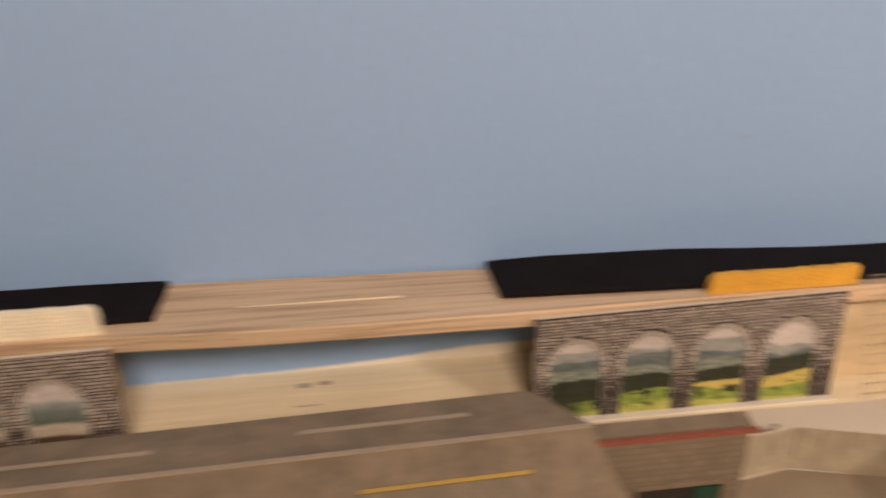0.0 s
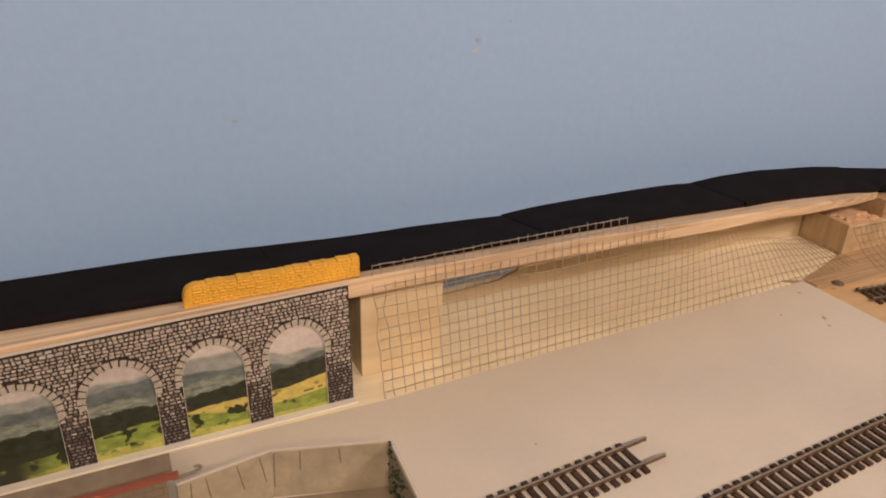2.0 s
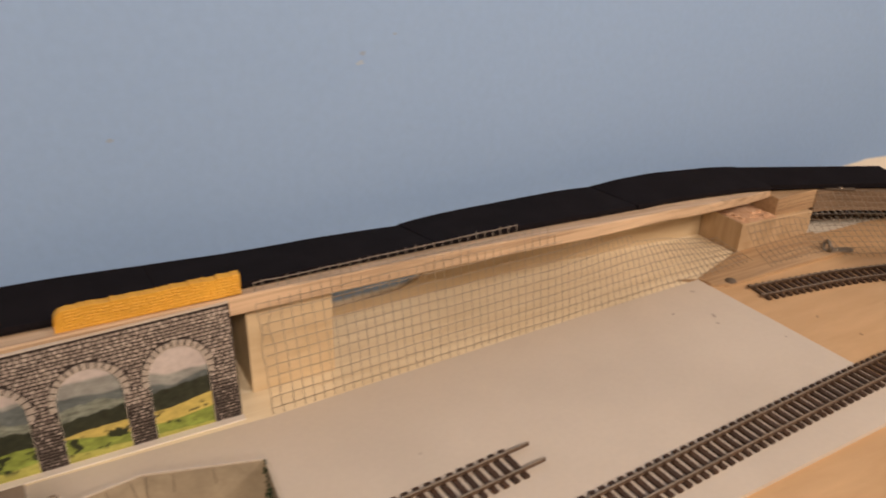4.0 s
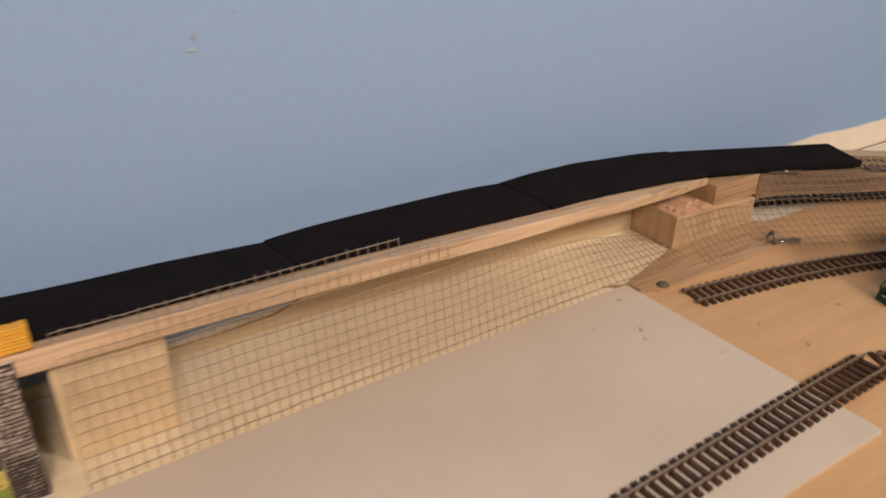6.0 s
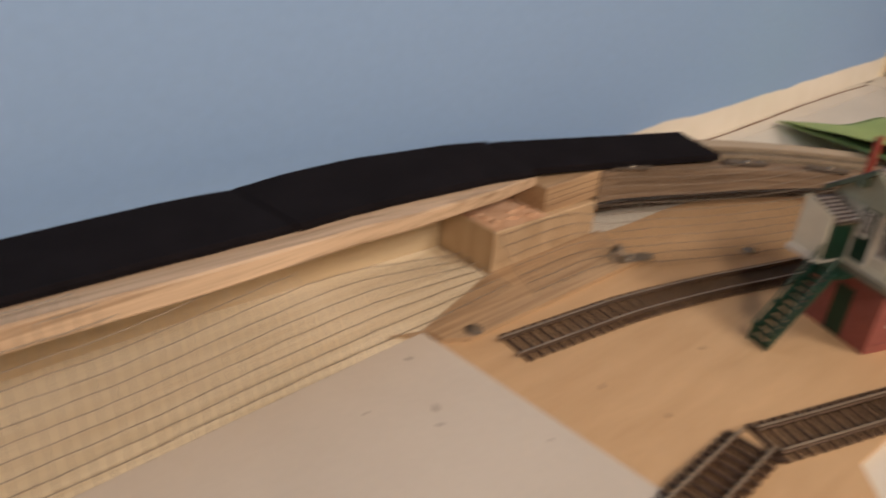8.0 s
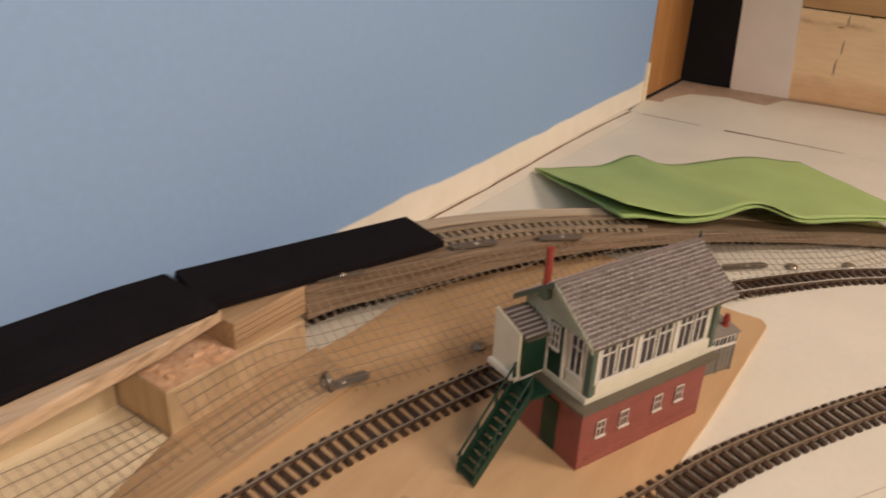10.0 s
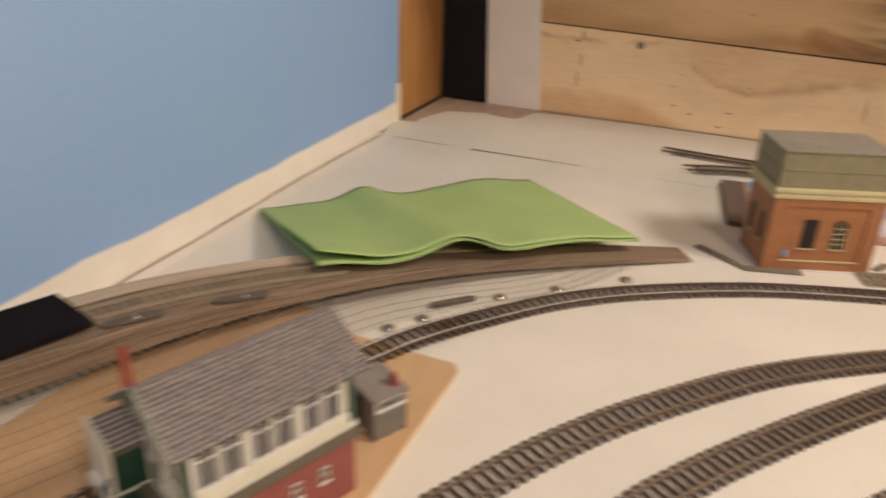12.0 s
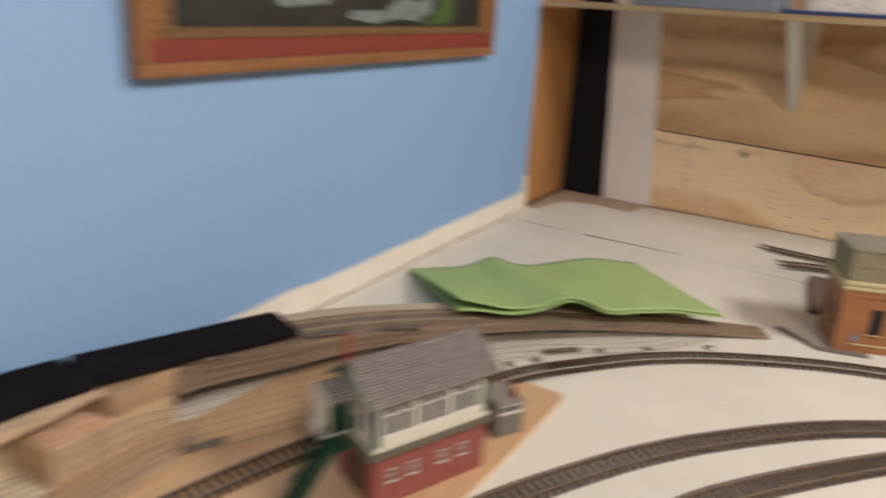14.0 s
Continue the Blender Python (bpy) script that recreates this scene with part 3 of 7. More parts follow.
def dome(bm, r, h, n=16, rings=5):
    rows = []
    for k in range(rings):
        a = math.pi / 2 * k / rings
        rows.append([bm.verts.new((r * math.cos(a) * math.cos(2 * math.pi * i / n), r * math.cos(a) * math.sin(2 * math.pi * i / n), h * math.sin(a))) for i in range(n)])
    top = bm.verts.new((0, 0, h))
    for a, b in zip(rows, rows[1:]):
        for i in range(n):
            bm.faces.new((a[i], a[(i + 1) % n], b[(i + 1) % n], b[i]))
    for i in range(n):
        bm.faces.new((rows[-1][i], rows[-1][(i + 1) % n], top))
    return bm


def spline(pts, step=0.006):
    """Points at even steps along a smooth curve through pts (any dimension)."""
    p = np.array(pts, float)
    p = np.vstack([2 * p[0] - p[1], p, 2 * p[-1] - p[-2]])
    out = []
    for i in range(1, len(p) - 2):
        for s in np.linspace(0, 1, 24, endpoint=False):
            out.append(0.5 * (2 * p[i] + (p[i + 1] - p[i - 1]) * s + (2 * p[i - 1] - 5 * p[i] + 4 * p[i + 1] - p[i + 2]) * s**2 + (3 * p[i] - p[i - 1] - 3 * p[i + 1] + p[i + 2]) * s**3))
    out = np.array(out + [p[-2]])
    d = np.r_[0, np.cumsum(np.linalg.norm(np.diff(out, axis=0), axis=1))]
    n = max(2, int(round(d[-1] / step)) + 1)
    at = np.linspace(0, d[-1], n)
    return np.stack([np.interp(at, d, out[:, k]) for k in range(out.shape[1])], 1)


def sweep(bm, line, profile, side=0.0):
    """A profile of (across, up) points carried along a 3D line, shifted sideways."""
    t = np.gradient(line, axis=0)
    t[:, 2] = 0
    t /= np.linalg.norm(t, axis=1)[:, None]
    nrm = np.stack([-t[:, 1], t[:, 0], 0 * t[:, 0]], 1)
    rings = [[bm.verts.new(tuple(p + (side + a) * m + np.array((0, 0, u)))) for a, u in profile] for p, m in zip(line, nrm)]
    k = len(profile)
    for a, b in zip(rings, rings[1:]):
        for i in range(k):
            bm.faces.new((a[i], b[i], b[(i + 1) % k], a[(i + 1) % k]))
    bm.faces.new(rings[0])
    bm.faces.new(rings[-1][::-1])
    return bm


def tube(bm, line, r, n=4):
    """A thin wire along a polyline."""
    line = np.array(line, float)
    t = np.gradient(line, axis=0)
    t /= np.linalg.norm(t, axis=1)[:, None] + 1e-9
    rings = []
    for p, d in zip(line, t):
        d = Vector(d)
        a = d.orthogonal().normalized() if abs(d.z) > 0.9 else d.cross(Vector((0, 0, 1))).normalized()
        b = d.cross(a)
        rings.append([bm.verts.new(Vector(p) + r * (math.cos(2 * math.pi * i / n + 0.785) * a + math.sin(2 * math.pi * i / n + 0.785) * b)) for i in range(n)])
    for a, b in zip(rings, rings[1:]):
        for i in range(n):
            bm.faces.new((a[i], a[(i + 1) % n], b[(i + 1) % n], b[i]))
    bm.faces.new(rings[0][::-1])
    bm.faces.new(rings[-1])
    return bm


# ---------------------------------------------------------------- the room
def structure(name, bm, material, label, category, at=(0, 0, 0), rz=0.0):
    ob = part(name, bm, material)
    ob.matrix_world = pose(*at, 0, 0, rz)
    return tagged(ob, label, category, kind="structure")


WALL_Y, WALL_TURN = 0.548, 1.0
WALL_SLOPE = math.tan(radians(WALL_TURN))
north = structure("wall_north", boxed(-1.7, 0, -0.95, 2.6, 0.1, 1.36), BLUE_WALL, "blue painted wall with an unpainted cream band at its foot", "wall", (0, WALL_Y, 0), WALL_TURN)
# Unseen floor, ceiling and two walls, added to close the room for bounced light.
structure("floor", boxed(-1.7, -2.5, -1.0, 2.6, 0.6, -0.95), BROWN_PLANK, "unseen boarded floor below the baseboard", "floor")
structure("ceiling", boxed(-1.7, -2.5, 1.36, 2.6, 0.8, 1.42), PLASTER_ROOM, "unseen plain pale ceiling", "ceiling")
structure("wall_west", boxed(-1.7, -2.5, -0.95, -1.6, 0.52, 1.36), PLASTER_ROOM, "unseen plain pale wall", "wall")
structure("wall_south", boxed(-1.6, -2.5, -0.95, 2.25, -2.4, 1.36), PLASTER_ROOM, "unseen plain pale wall", "wall")

# end wall: structural wall, then plywood boards, a black strip, a white panel and a jamb
end_wall = structure("wall_east", boxed(2.262, -2.5, -0.95, 2.40, 0.586, 1.36), PLASTER_ROOM, "end wall lined with stained plywood boards", "wall")
lower = bmesh.new()
vs = [lower.verts.new(p) for p in ((2.25, 0.394, 0.001), (2.25, -1.6, 0.001), (2.25, -1.6, 0.0960), (2.25, 0.411, 0.1493))]
ex = bmesh.ops.extrude_face_region(lower, geom=[lower.faces.new(vs)])
bmesh.ops.translate(lower, verts=[v for v in ex["geom"] if isinstance(v, bmesh.types.BMVert)], vec=(0.0050, 0, 0))
part("panel", lower, LOWER_PLY, end_wall, "lower plywood board with knots and screw heads")
upper = bmesh.new()
vs = [upper.verts.new(p) for p in ((2.249, 0.411, 0.1518), (2.249, -0.134, 0.1378), (2.249, -0.134, 1.35), (2.249, 0.498, 1.35))]
ex = bmesh.ops.extrude_face_region(upper, geom=[upper.faces.new(vs)])
bmesh.ops.translate(upper, verts=[v for v in ex["geom"] if isinstance(v, bmesh.types.BMVert)], vec=(0.012, 0, 0))
# Dark box behind the open joint, standing in for the shade inside it.
part("joint_backing", boxed(2.2555, -0.134, 0.120, 2.2618, 0.409, 0.165), UNLIT_DARK, end_wall, "dark backing put in for shade in the open board joint")
part("panel", upper, UPPER_PLY, end_wall, "upper plywood board")
side = bmesh.new()
vs = [side.verts.new(p) for p in ((2.248, -0.158, 0.1365), (2.248, -1.6, 0.0985), (2.248, -1.6, 1.35), (2.248, -0.158, 1.35))]
ex = bmesh.ops.extrude_face_region(side, geom=[side.faces.new(vs)])
bmesh.ops.translate(side, verts=[v for v in ex["geom"] if isinstance(v, bmesh.types.BMVert)], vec=(0.013, 0, 0))
part("panel", side, SIDE_PLY, end_wall, "paler plywood board beside the filled joint")
# smeared filler down the upright joint, with ragged edges and two open cracks
bm = bmesh.new()
rings = []
for i in range(60):
    z = 0.1305 + (1.35 - 0.1305) * (i / 59) ** 1.6
    a = -0.1335 + 0.006 * noise.noise((z * 38, 1, 0)) + 0.003 * noise.noise((z * 120, 4, 0))
    c = -0.1555 + 0.004 * noise.noise((z * 30, 7, 0))
    rings.append([bm.verts.new((x, y, z)) for x, y in ((2.2615, a), (2.2478, a), (2.2468, a - 0.003), (2.2462, (a + c) / 2), (2.2470, c + 0.003), (2.2478, c), (2.2615, c))])
for a, b in zip(rings, rings[1:]):
    for i in range(7):
        bm.faces.new((a[i], b[i], b[(i + 1) % 7], a[(i + 1) % 7]))
bm.faces.new(rings[0])
bm.faces.new(rings[-1][::-1])
filler = part("filler_strip", bm, WHITE_PLASTER, end_wall, "white filler smeared in the upright joint")
for y, z0, z1, w in ((-0.1455, 0.150, 0.170, 0.0016), (-0.1445, 0.179, 0.189, 0.0012), (-0.1440, 0.215, 0.245, 0.0008)):
    part("crack", prism(bmesh.new(), [(-w, z0), (w * 0.6, z0 + 0.002), (w, (z0 + z1) / 2), (0, z1), (-w, (z0 + z1) / 2)], 0, 0.0005), CRACK, filler, "dark crack in the filler").matrix_world = Matrix(((0, 0, -1, 2.2461), (1, 0, 0, y), (0, 1, 0, 0), (0, 0, 0, 1)))
# splits and nicks in the lower board
for y, z, dy, dz in ((0.333, 0.137, 0.0012, 0.009), (0.342, 0.126, 0.006, 0.0010), (0.332, 0.095, 0.0010, 0.013), (0.336, 0.062, 0.0012, 0.016), (-0.104, 0.066, 0.0008, 0.022), (0.173, 0.039, 0.005, 0.0010), (0.145, 0.028, 0.004, 0.0012), (0.086, 0.037, 0.005, 0.0010),
                     (0.097, 0.013, 0.004, 0.0012), (0.177, 0.070, 0.0025, 0.0008), (0.107, 0.077, 0.003, 0.0008), (0.062, 0.080, 0.0025, 0.0010), (0.169, 0.089, 0.0015, 0.0010), (-0.255, 0.060, 0.0012, 0.020), (0.300, 0.146, 0.004, 0.0012)):
    part("crack", prism(bmesh.new(), [(-dy, -dz * 0.3), (dy * 0.2, -dz), (dy, dz * 0.2), (-dy * 0.1, dz)], 0, 0.0004), CRACK, end_wall).matrix_world = Matrix(((0, 0, -1, 2.2499), (1, 0, 0, y), (0, 1, 0, z), (0, 0, 0, 1)))
for y, z, dy, dz in ((-0.221, 0.183, 0.0016, 0.012), (-0.228, 0.205, 0.0012, 0.008), (-0.220, 0.150, 0.0014, 0.010)):
    part("crack", prism(bmesh.new(), [(-dy, -dz * 0.3), (dy * 0.2, -dz), (dy, dz * 0.2), (-dy * 0.1, dz)], 0, 0.0004), CRACK, end_wall).matrix_world = Matrix(((0, 0, -1, 2.2479), (1, 0, 0, y), (0, 1, 0, z), (0, 0, 0, 1)))
part("crack", prism(bmesh.new(), [(-0.0015, -0.001), (0.001, -0.0015), (0.0015, 0.001), (-0.001, 0.0015)], 0, 0.0004), CRACK, end_wall).matrix_world = Matrix(((0, 0, -1, 2.2489), (1, 0, 0, 0.079), (0, 1, 0, 0.189), (0, 0, 0, 1)))


def leaning_panel(x0, x1, a0, a1, b0, b1, z0, z1, material, label):
    """An upright panel whose two side edges run from a0 to a1 and from b0 to b1 as they rise."""
    b = bmesh.new()
    lo_v = [b.verts.new(p) for p in ((x0, a0, z0), (x0, b0, z0), (x0, b1, z1), (x0, a1, z1))]
    hi_v = [b.verts.new((x1, v.co.y, v.co.z)) for v in lo_v]
    b.faces.new(lo_v)
    b.faces.new(hi_v[::-1])
    for i in range(4):
        b.faces.new((lo_v[i], lo_v[(i + 1) % 4], hi_v[(i + 1) % 4], hi_v[i]))
    part("panel", b, material, end_wall, label)


leaning_panel(2.252, 2.2615, 0.4935, 0.560, 0.5855, 0.5855, 0.001, 1.35, BLACK_PANEL, "black felt strip")
leaning_panel(2.2465, 2.2612, 0.3945, 0.5005, 0.4930, 0.5595, 0.001, 1.35, WHITE_PLASTER, "white plaster strip")
for sy, sz in ((0.238, 0.128), (-0.174, 0.150)):
    s = bmesh.new()
    cylinder(s, 0, 0, 0, 0.0022, 0.0062, 0.0048, 16)
    cylinder(s, 0, 0, 0.0022, 0.0026, 0.0016, 0.0012, 6)
    screw = part("screw", s, STEEL, end_wall, "zinc screw head")
    screw.matrix_world = pose(2.2502 if sy > 0 else 2.2485, sy, sz, 0, -90, 0)

jamb = structure("trim_jamb", boxed(2.069, 0.5830, 0.0005, 2.2455, 0.5860, 1.35, bevel=0.001), JAMB_WOOD, "varnished brown wooden jamb against the blue wall", "door jamb")
part("edge_strip", boxed(2.059, 0.5790, 0.0005, 2.0685, 0.5842, 0.062, bevel=0.001), CREAM_STRIP, jamb, "cream splinter of lath at the jamb's foot")
structure("trim_black_line", boxed(2.070, 0.5795, 0.0007, 2.2455, 0.5828, 0.0045), BLACK_PANEL, "black gap line at the jamb's foot", "trim")

# ---------------------------------------------------------------- baseboards
board = structure("baseboard_main", boxed(-1.3, -0.75, -0.018, 1.9850, 0.5495, 0.0, bevel=0.0008), WHITE_BOARD, "white painted layout baseboard", "baseboard")
structure("baseboard_end", boxed(1.9872, -0.75, -0.018, 2.2465, 0.5790, 0.0006, bevel=0.0004), WHITE_BOARD, "white painted end baseboard with an open joint", "baseboard")


def gap_front(x):
    return float(np.interp(x, [1.10, 1.45, 1.54, 1.63, 1.76, 1.89, 1.985], [0.5612, 0.5662, 0.5664, 0.5684, 0.5726, 0.5728, 0.5692])) + 0.0007 * noise.noise((x * 31, 2, 0)) + 0.0004 * noise.noise((x * 90, 5, 0))


def gap_width(x):
    return 0.0048 + 0.0016 * noise.noise((x * 17, 9, 0)) + 0.0006 * noise.noise((x * 70, 4, 0))


def wall_foot_y(x):
    return WALL_Y + x * WALL_SLOPE - 0.0004


# strip, gap and fillet run side by side with uneven edges
gx = [1.10 + 0.885 * i / 60 for i in range(61)]
structure("trim_wall_strip", prism(bmesh.new(), [(1.10, 0.5497), (1.985, 0.5497)] + [(x, gap_front(x)) for x in gx[::-1]], -0.018, 0.0004), PALE_STRIP, "cream strip along the foot of the blue wall", "trim")
# The gap is filled by a dark strip whose colour paints its shade.
structure("trim_wall_gap", prism(bmesh.new(), [(x, gap_front(x) + 0.0001) for x in gx] + [(x, gap_front(x) + gap_width(x) - 0.0001) for x in gx[::-1]], -0.018, -0.0007), CRACK, "dark strip put in the wall-foot gap for its shade", "trim")
structure("trim_wall_fillet", prism(bmesh.new(), [(x, gap_front(x) + gap_width(x)) for x in gx] + [(2.06, 0.5792), (2.06, 0.5836)] + [(x, max(wall_foot_y(x), gap_front(x) + gap_width(x) + 0.0006)) for x in gx[::-1]], -0.018, 0.0006), PALE_STRIP, "cream filler strip against the blue wall", "trim")
# This joint is filled too; the dark strip paints the shade in it.
joint = structure("trim_board_joint", boxed(1.9852, 0.462, -0.018, 1.9870, 0.5660, -0.0002), CRACK, "dark strip put in the baseboard joint for its shade", "trim")
part("filled_joint", boxed(1.9851, -0.75, -0.018, 1.9871, 0.4618, 0.0002), WHITE_BOARD, joint, "painted-over stretch of the joint")
part("splinter", prism(bmesh.new(), [(1.9800, 0.423), (1.9826, 0.385), (1.9850, 0.330), (1.9868, 0.262), (1.9872, 0.262), (1.9868, 0.345), (1.9852, 0.423)], 0.0003, 0.0008), CRACK, joint, "dark broken edge beside the joint")
structure("trim_stain_strip", prism(bmesh.new(), [(2.070, 0.5785), (2.074, 0.553), (2.095, 0.556), (2.12, 0.549), (2.161, 0.535), (2.184, 0.472), (2.176, 0.455), (2.174, 0.413), (2.205, 0.404), (2.230, 0.397), (2.238, 0.340), (2.2460, 0.21), (2.2460, 0.5785)], 0.0008, 0.0012), STAINED_BOARD, "bare pinkish strip of board along the end wall", "trim")
ply_sheet = structure("plywood_sheet", prism(bmesh.new(), [(-1.25, -0.02), (0.93, -0.02), (1.075, 0.22), (1.095, 0.2380), (1.20, 0.2325), (1.30, 0.2285), (1.445, 0.2285), (1.4525, 0.2350), (1.452, 0.255), (1.455, 0.325), (1.480, 0.370), (1.475, 0.410), (1.40, 0.470), (1.283, 0.4825), (1.235, 0.4825), (1.188, 0.4865), (1.06, 0.50), (-1.25, 0.50)], 0.0, 0.004),
          PLY, "tan plywood sheet laid on the baseboard", "plywood sheet")
card_sheet = structure("card_sheet", prism(bmesh.new(), [(-1.2, 0.216), (0.781, 0.2304), (0.9935, 0.2330), (0.9905, 0.300), (0.9845, 0.4592), (0.89, 0.4569), (0.76, 0.4526), (0.66, 0.4490), (0.545, 0.4438), (0.40, 0.4470), (-1.2, 0.4480)], 0.004, 0.0075), CARD, "greyish white card sheet with faint scuffs", "card sheet")
foot_strip = structure("wall_foot_strip", prism(bmesh.new(), [(-1.2, 0.4483), (0.40, 0.4473), (0.545, 0.4441), (0.66, 0.4493), (0.76, 0.4529), (0.89, 0.4572), (0.985, 0.4596), (1.0695, 0.4885), (1.0695, 0.5650), (0.0, 0.5470), (-1.2, 0.5260)], 0.0041, 0.0062), CREAM_STRIP, "cream softwood strip under the raised deck", "timber strip")
# Added board over the cream wall foot; its tan includes the deck's shade.
bm = bmesh.new()
rings = []
for x, y, top in ((0.607, 0.5550, 0.0135), (0.66, 0.5558, 0.0145), (0.70, 0.5562, 0.0165), (0.72, 0.5564, 0.0230), (0.745, 0.5566, 0.0480), (0.77, 0.5566, 0.0600), (0.88, 0.5555, 0.0600), (0.98, 0.5480, 0.0600), (1.070, 0.5410, 0.0590)):
    back = WALL_Y + x * WALL_SLOPE - 0.0006
    rings.append([bm.verts.new(p) for p in ((x, y, 0.0063), (x, y + 0.0012, top), (x, back, top), (x, back, 0.0063))])
for a, b in zip(rings, rings[1:]):
    for i in range(4):
        bm.faces.new((a[i], b[i], b[(i + 1) % 4], a[(i + 1) % 4]))
bm.faces.new(rings[0])
bm.faces.new(rings[-1][::-1])
structure("back_board", bm, BACK_SHADED, "added tan board against the wall, darkened for the deck's shade", "timber board")
structure("plank_strip", prism(bmesh.new(), [(0.9650, 0.4680), (0.9755, 0.4592), (0.9872, 0.4590), (0.990, 0.447), (1.005, 0.438), (1.185, 0.436), (1.195, 0.486), (1.071, 0.4878), (0.985, 0.4605)], 0.0041, 0.0075), BROWN_PLANK, "brown grained plank strip under wire mesh", "timber strip")


def fleck(parent, x, y, z, size, material, name="scuff", seed=0, wall=False):
    """A thin irregular mark lying on a surface."""
    rnd = random.Random(seed)
    pts = [(size * rnd.uniform(0.5, 1.0) * math.cos(a), size * rnd.uniform(0.3, 0.6) * math.sin(a)) for a in np.linspace(0, 2 * math.pi, 9)[:-1]]
    ob = part(name, prism(bmesh.new(), pts, 0.0001, 0.0004), material, parent)
    ob.matrix_parent_inverse = parent.matrix_world.inverted()
    ob.matrix_basis = pose(x, y, z, 90, 0, 0) if wall else pose(x, y, z, 0, 0, seed * 37)
    return ob


def pencil_line(parent, pts, z, width=0.0007):
    """A faint drawn line lying on a board."""
    line = spline([(x, y, z) for x, y in pts], 0.02)
    part("pencil_line", sweep(bmesh.new(), line, [(-width / 2, 0.0001), (width / 2, 0.0001), (width / 2, 0.0003), (-width / 2, 0.0003)]), PENCIL, parent, "faint pencil line")


for pts in ([(1.16, 0.190), (1.25, 0.155), (1.33, 0.108), (1.40, 0.060)], [(1.15, 0.176), (1.24, 0.141), (1.32, 0.094)], [(1.13, 0.160), (1.22, 0.128), (1.30, 0.086), (1.39, 0.030)]):
    pencil_line(board, pts, 0.0)
bpy.context.view_layer.update()
for k, (x, y, s) in enumerate(((0.9745, 0.3467, 0.0018), (0.944, 0.401, 0.004), (0.937, 0.390, 0.0025), (0.960, 0.4435, 0.003), (0.912, 0.420, 0.002), (0.62, 0.36, 0.0015))):
    fleck(card_sheet, x, y, 0.0075, s, SCUFF, seed=k + 1)
for x, y, w, d in ((0.114, 0.5275, 0.0055, 0.0030), (0.131, 0.529, 0.0050, 0.0026), (0.118, 0.500, 0.011, 0.0006)):
    part("mark", boxed(x - w, y - d, 0.00625, x + w, y + d, 0.00650), SCUFF, foot_strip, "faint grey mark")
for k, (x, y, s) in enumerate(((1.036, 0.360, 0.003), (1.045, 0.322, 0.0025), (1.12, 0.345, 0.003))):
    fleck(ply_sheet, x, y, 0.004, s, BROWN_PLANK, seed=k + 11)
for k, (x, y, s) in enumerate(((1.555, 0.215, 0.0035), (1.566, 0.204, 0.0025), (1.775, 0.227, 0.006), (1.782, 0.203, 0.006))):
    fleck(board, x, y, 0.0, s, DARK_GREY, seed=k + 21)
for k, (x, z, s) in enumerate(((0.6690, 0.2350, 0.004), (0.6670, 0.2275, 0.0045), (0.4770, 0.1897, 0.003), (0.697, 0.248, 0.002))):
    fleck(north, x, WALL_Y + x * WALL_SLOPE - 0.0004, z, s, PALE_CHIP if k == 1 else WALL_SMUDGE, "chip", seed=k + 31, wall=True)


# ---------------------------------------------------------------- the raised deck and ramp
def deck_top(x):
    return float(np.interp(x, [0.28, 0.42, 0.54, 0.60, 0.70, 0.80, 0.95, 1.08, 1.130], [0.0972, 0.0980, 0.0972, 0.0970, 0.0955, 0.0922, 0.0845, 0.0700, 0.0625]))


def deck_front(x):
    return float(np.interp(x, [-0.08, 0.0, 0.10, 0.28, 0.54, 0.85, 0.98, 1.08, 1.134], [0.4750, 0.4710, 0.4660, 0.4640, 0.4665, 0.4665, 0.474, 0.490, 0.506]))


def deck_tilt(x):
    return float(np.interp(x, [0.0, 0.26, 0.42, 0.55, 0.68, 0.80, 0.92, 1.0], [0.0, 0.0050, 0.0075, 0.0135, 0.0150, 0.0115, 0.0060, 0.0]))


def deck_thick(x):
    return float(np.interp(x, [0.28, 0.54, 0.70, 0.80, 0.95, 1.13], [0.0126, 0.0145, 0.0138, 0.0128, 0.0105, 0.0088]))


deck = thing("timber_deck", (0.2, 0.51, 0.08), "long pine plank deck raised along the blue wall", "timber deck")
bm = bmesh.new()
rings = []
for x in np.linspace(-1.2, 1.130, 90):
    top, fr, th = deck_top(x), deck_front(x), deck_thick(x)
    wob = 0.0008 * noise.noise((x * 9, 0, 0))
    rings.append([bm.verts.new((x - 0.2, y - 0.51, z - 0.08)) for y, z in ((fr + 0.001, top - th), (fr + wob, top - th + 0.0014), (fr + wob, top - 0.001), (fr + 0.0012, top), (0.547, top - deck_tilt(x)), (0.547, top - th - deck_tilt(x)))])
for a, b in zip(rings, rings[1:]):
    for i in range(6):
        bm.faces.new((a[i], b[i], b[(i + 1) % 6], a[(i + 1) % 6]))
bm.faces.new(rings[0])
bm.faces.new(rings[-1][::-1])
part("plank", bm, DECK_WOOD, deck)
# pale saw marks on the bare stretch
for x0, x1, y in ((0.055, 0.20, 0.522), (0.075, 0.195, 0.503), (0.13, 0.19, 0.512)):
    part("saw_mark", boxed(x0 - 0.2, y - 0.51, 0.0145, x1 - 0.2, y + 0.0010 - 0.51, 0.0172 - 0.004 * (y - 0.50) / 0.022), CREAM_STRIP, deck, "pale saw mark")


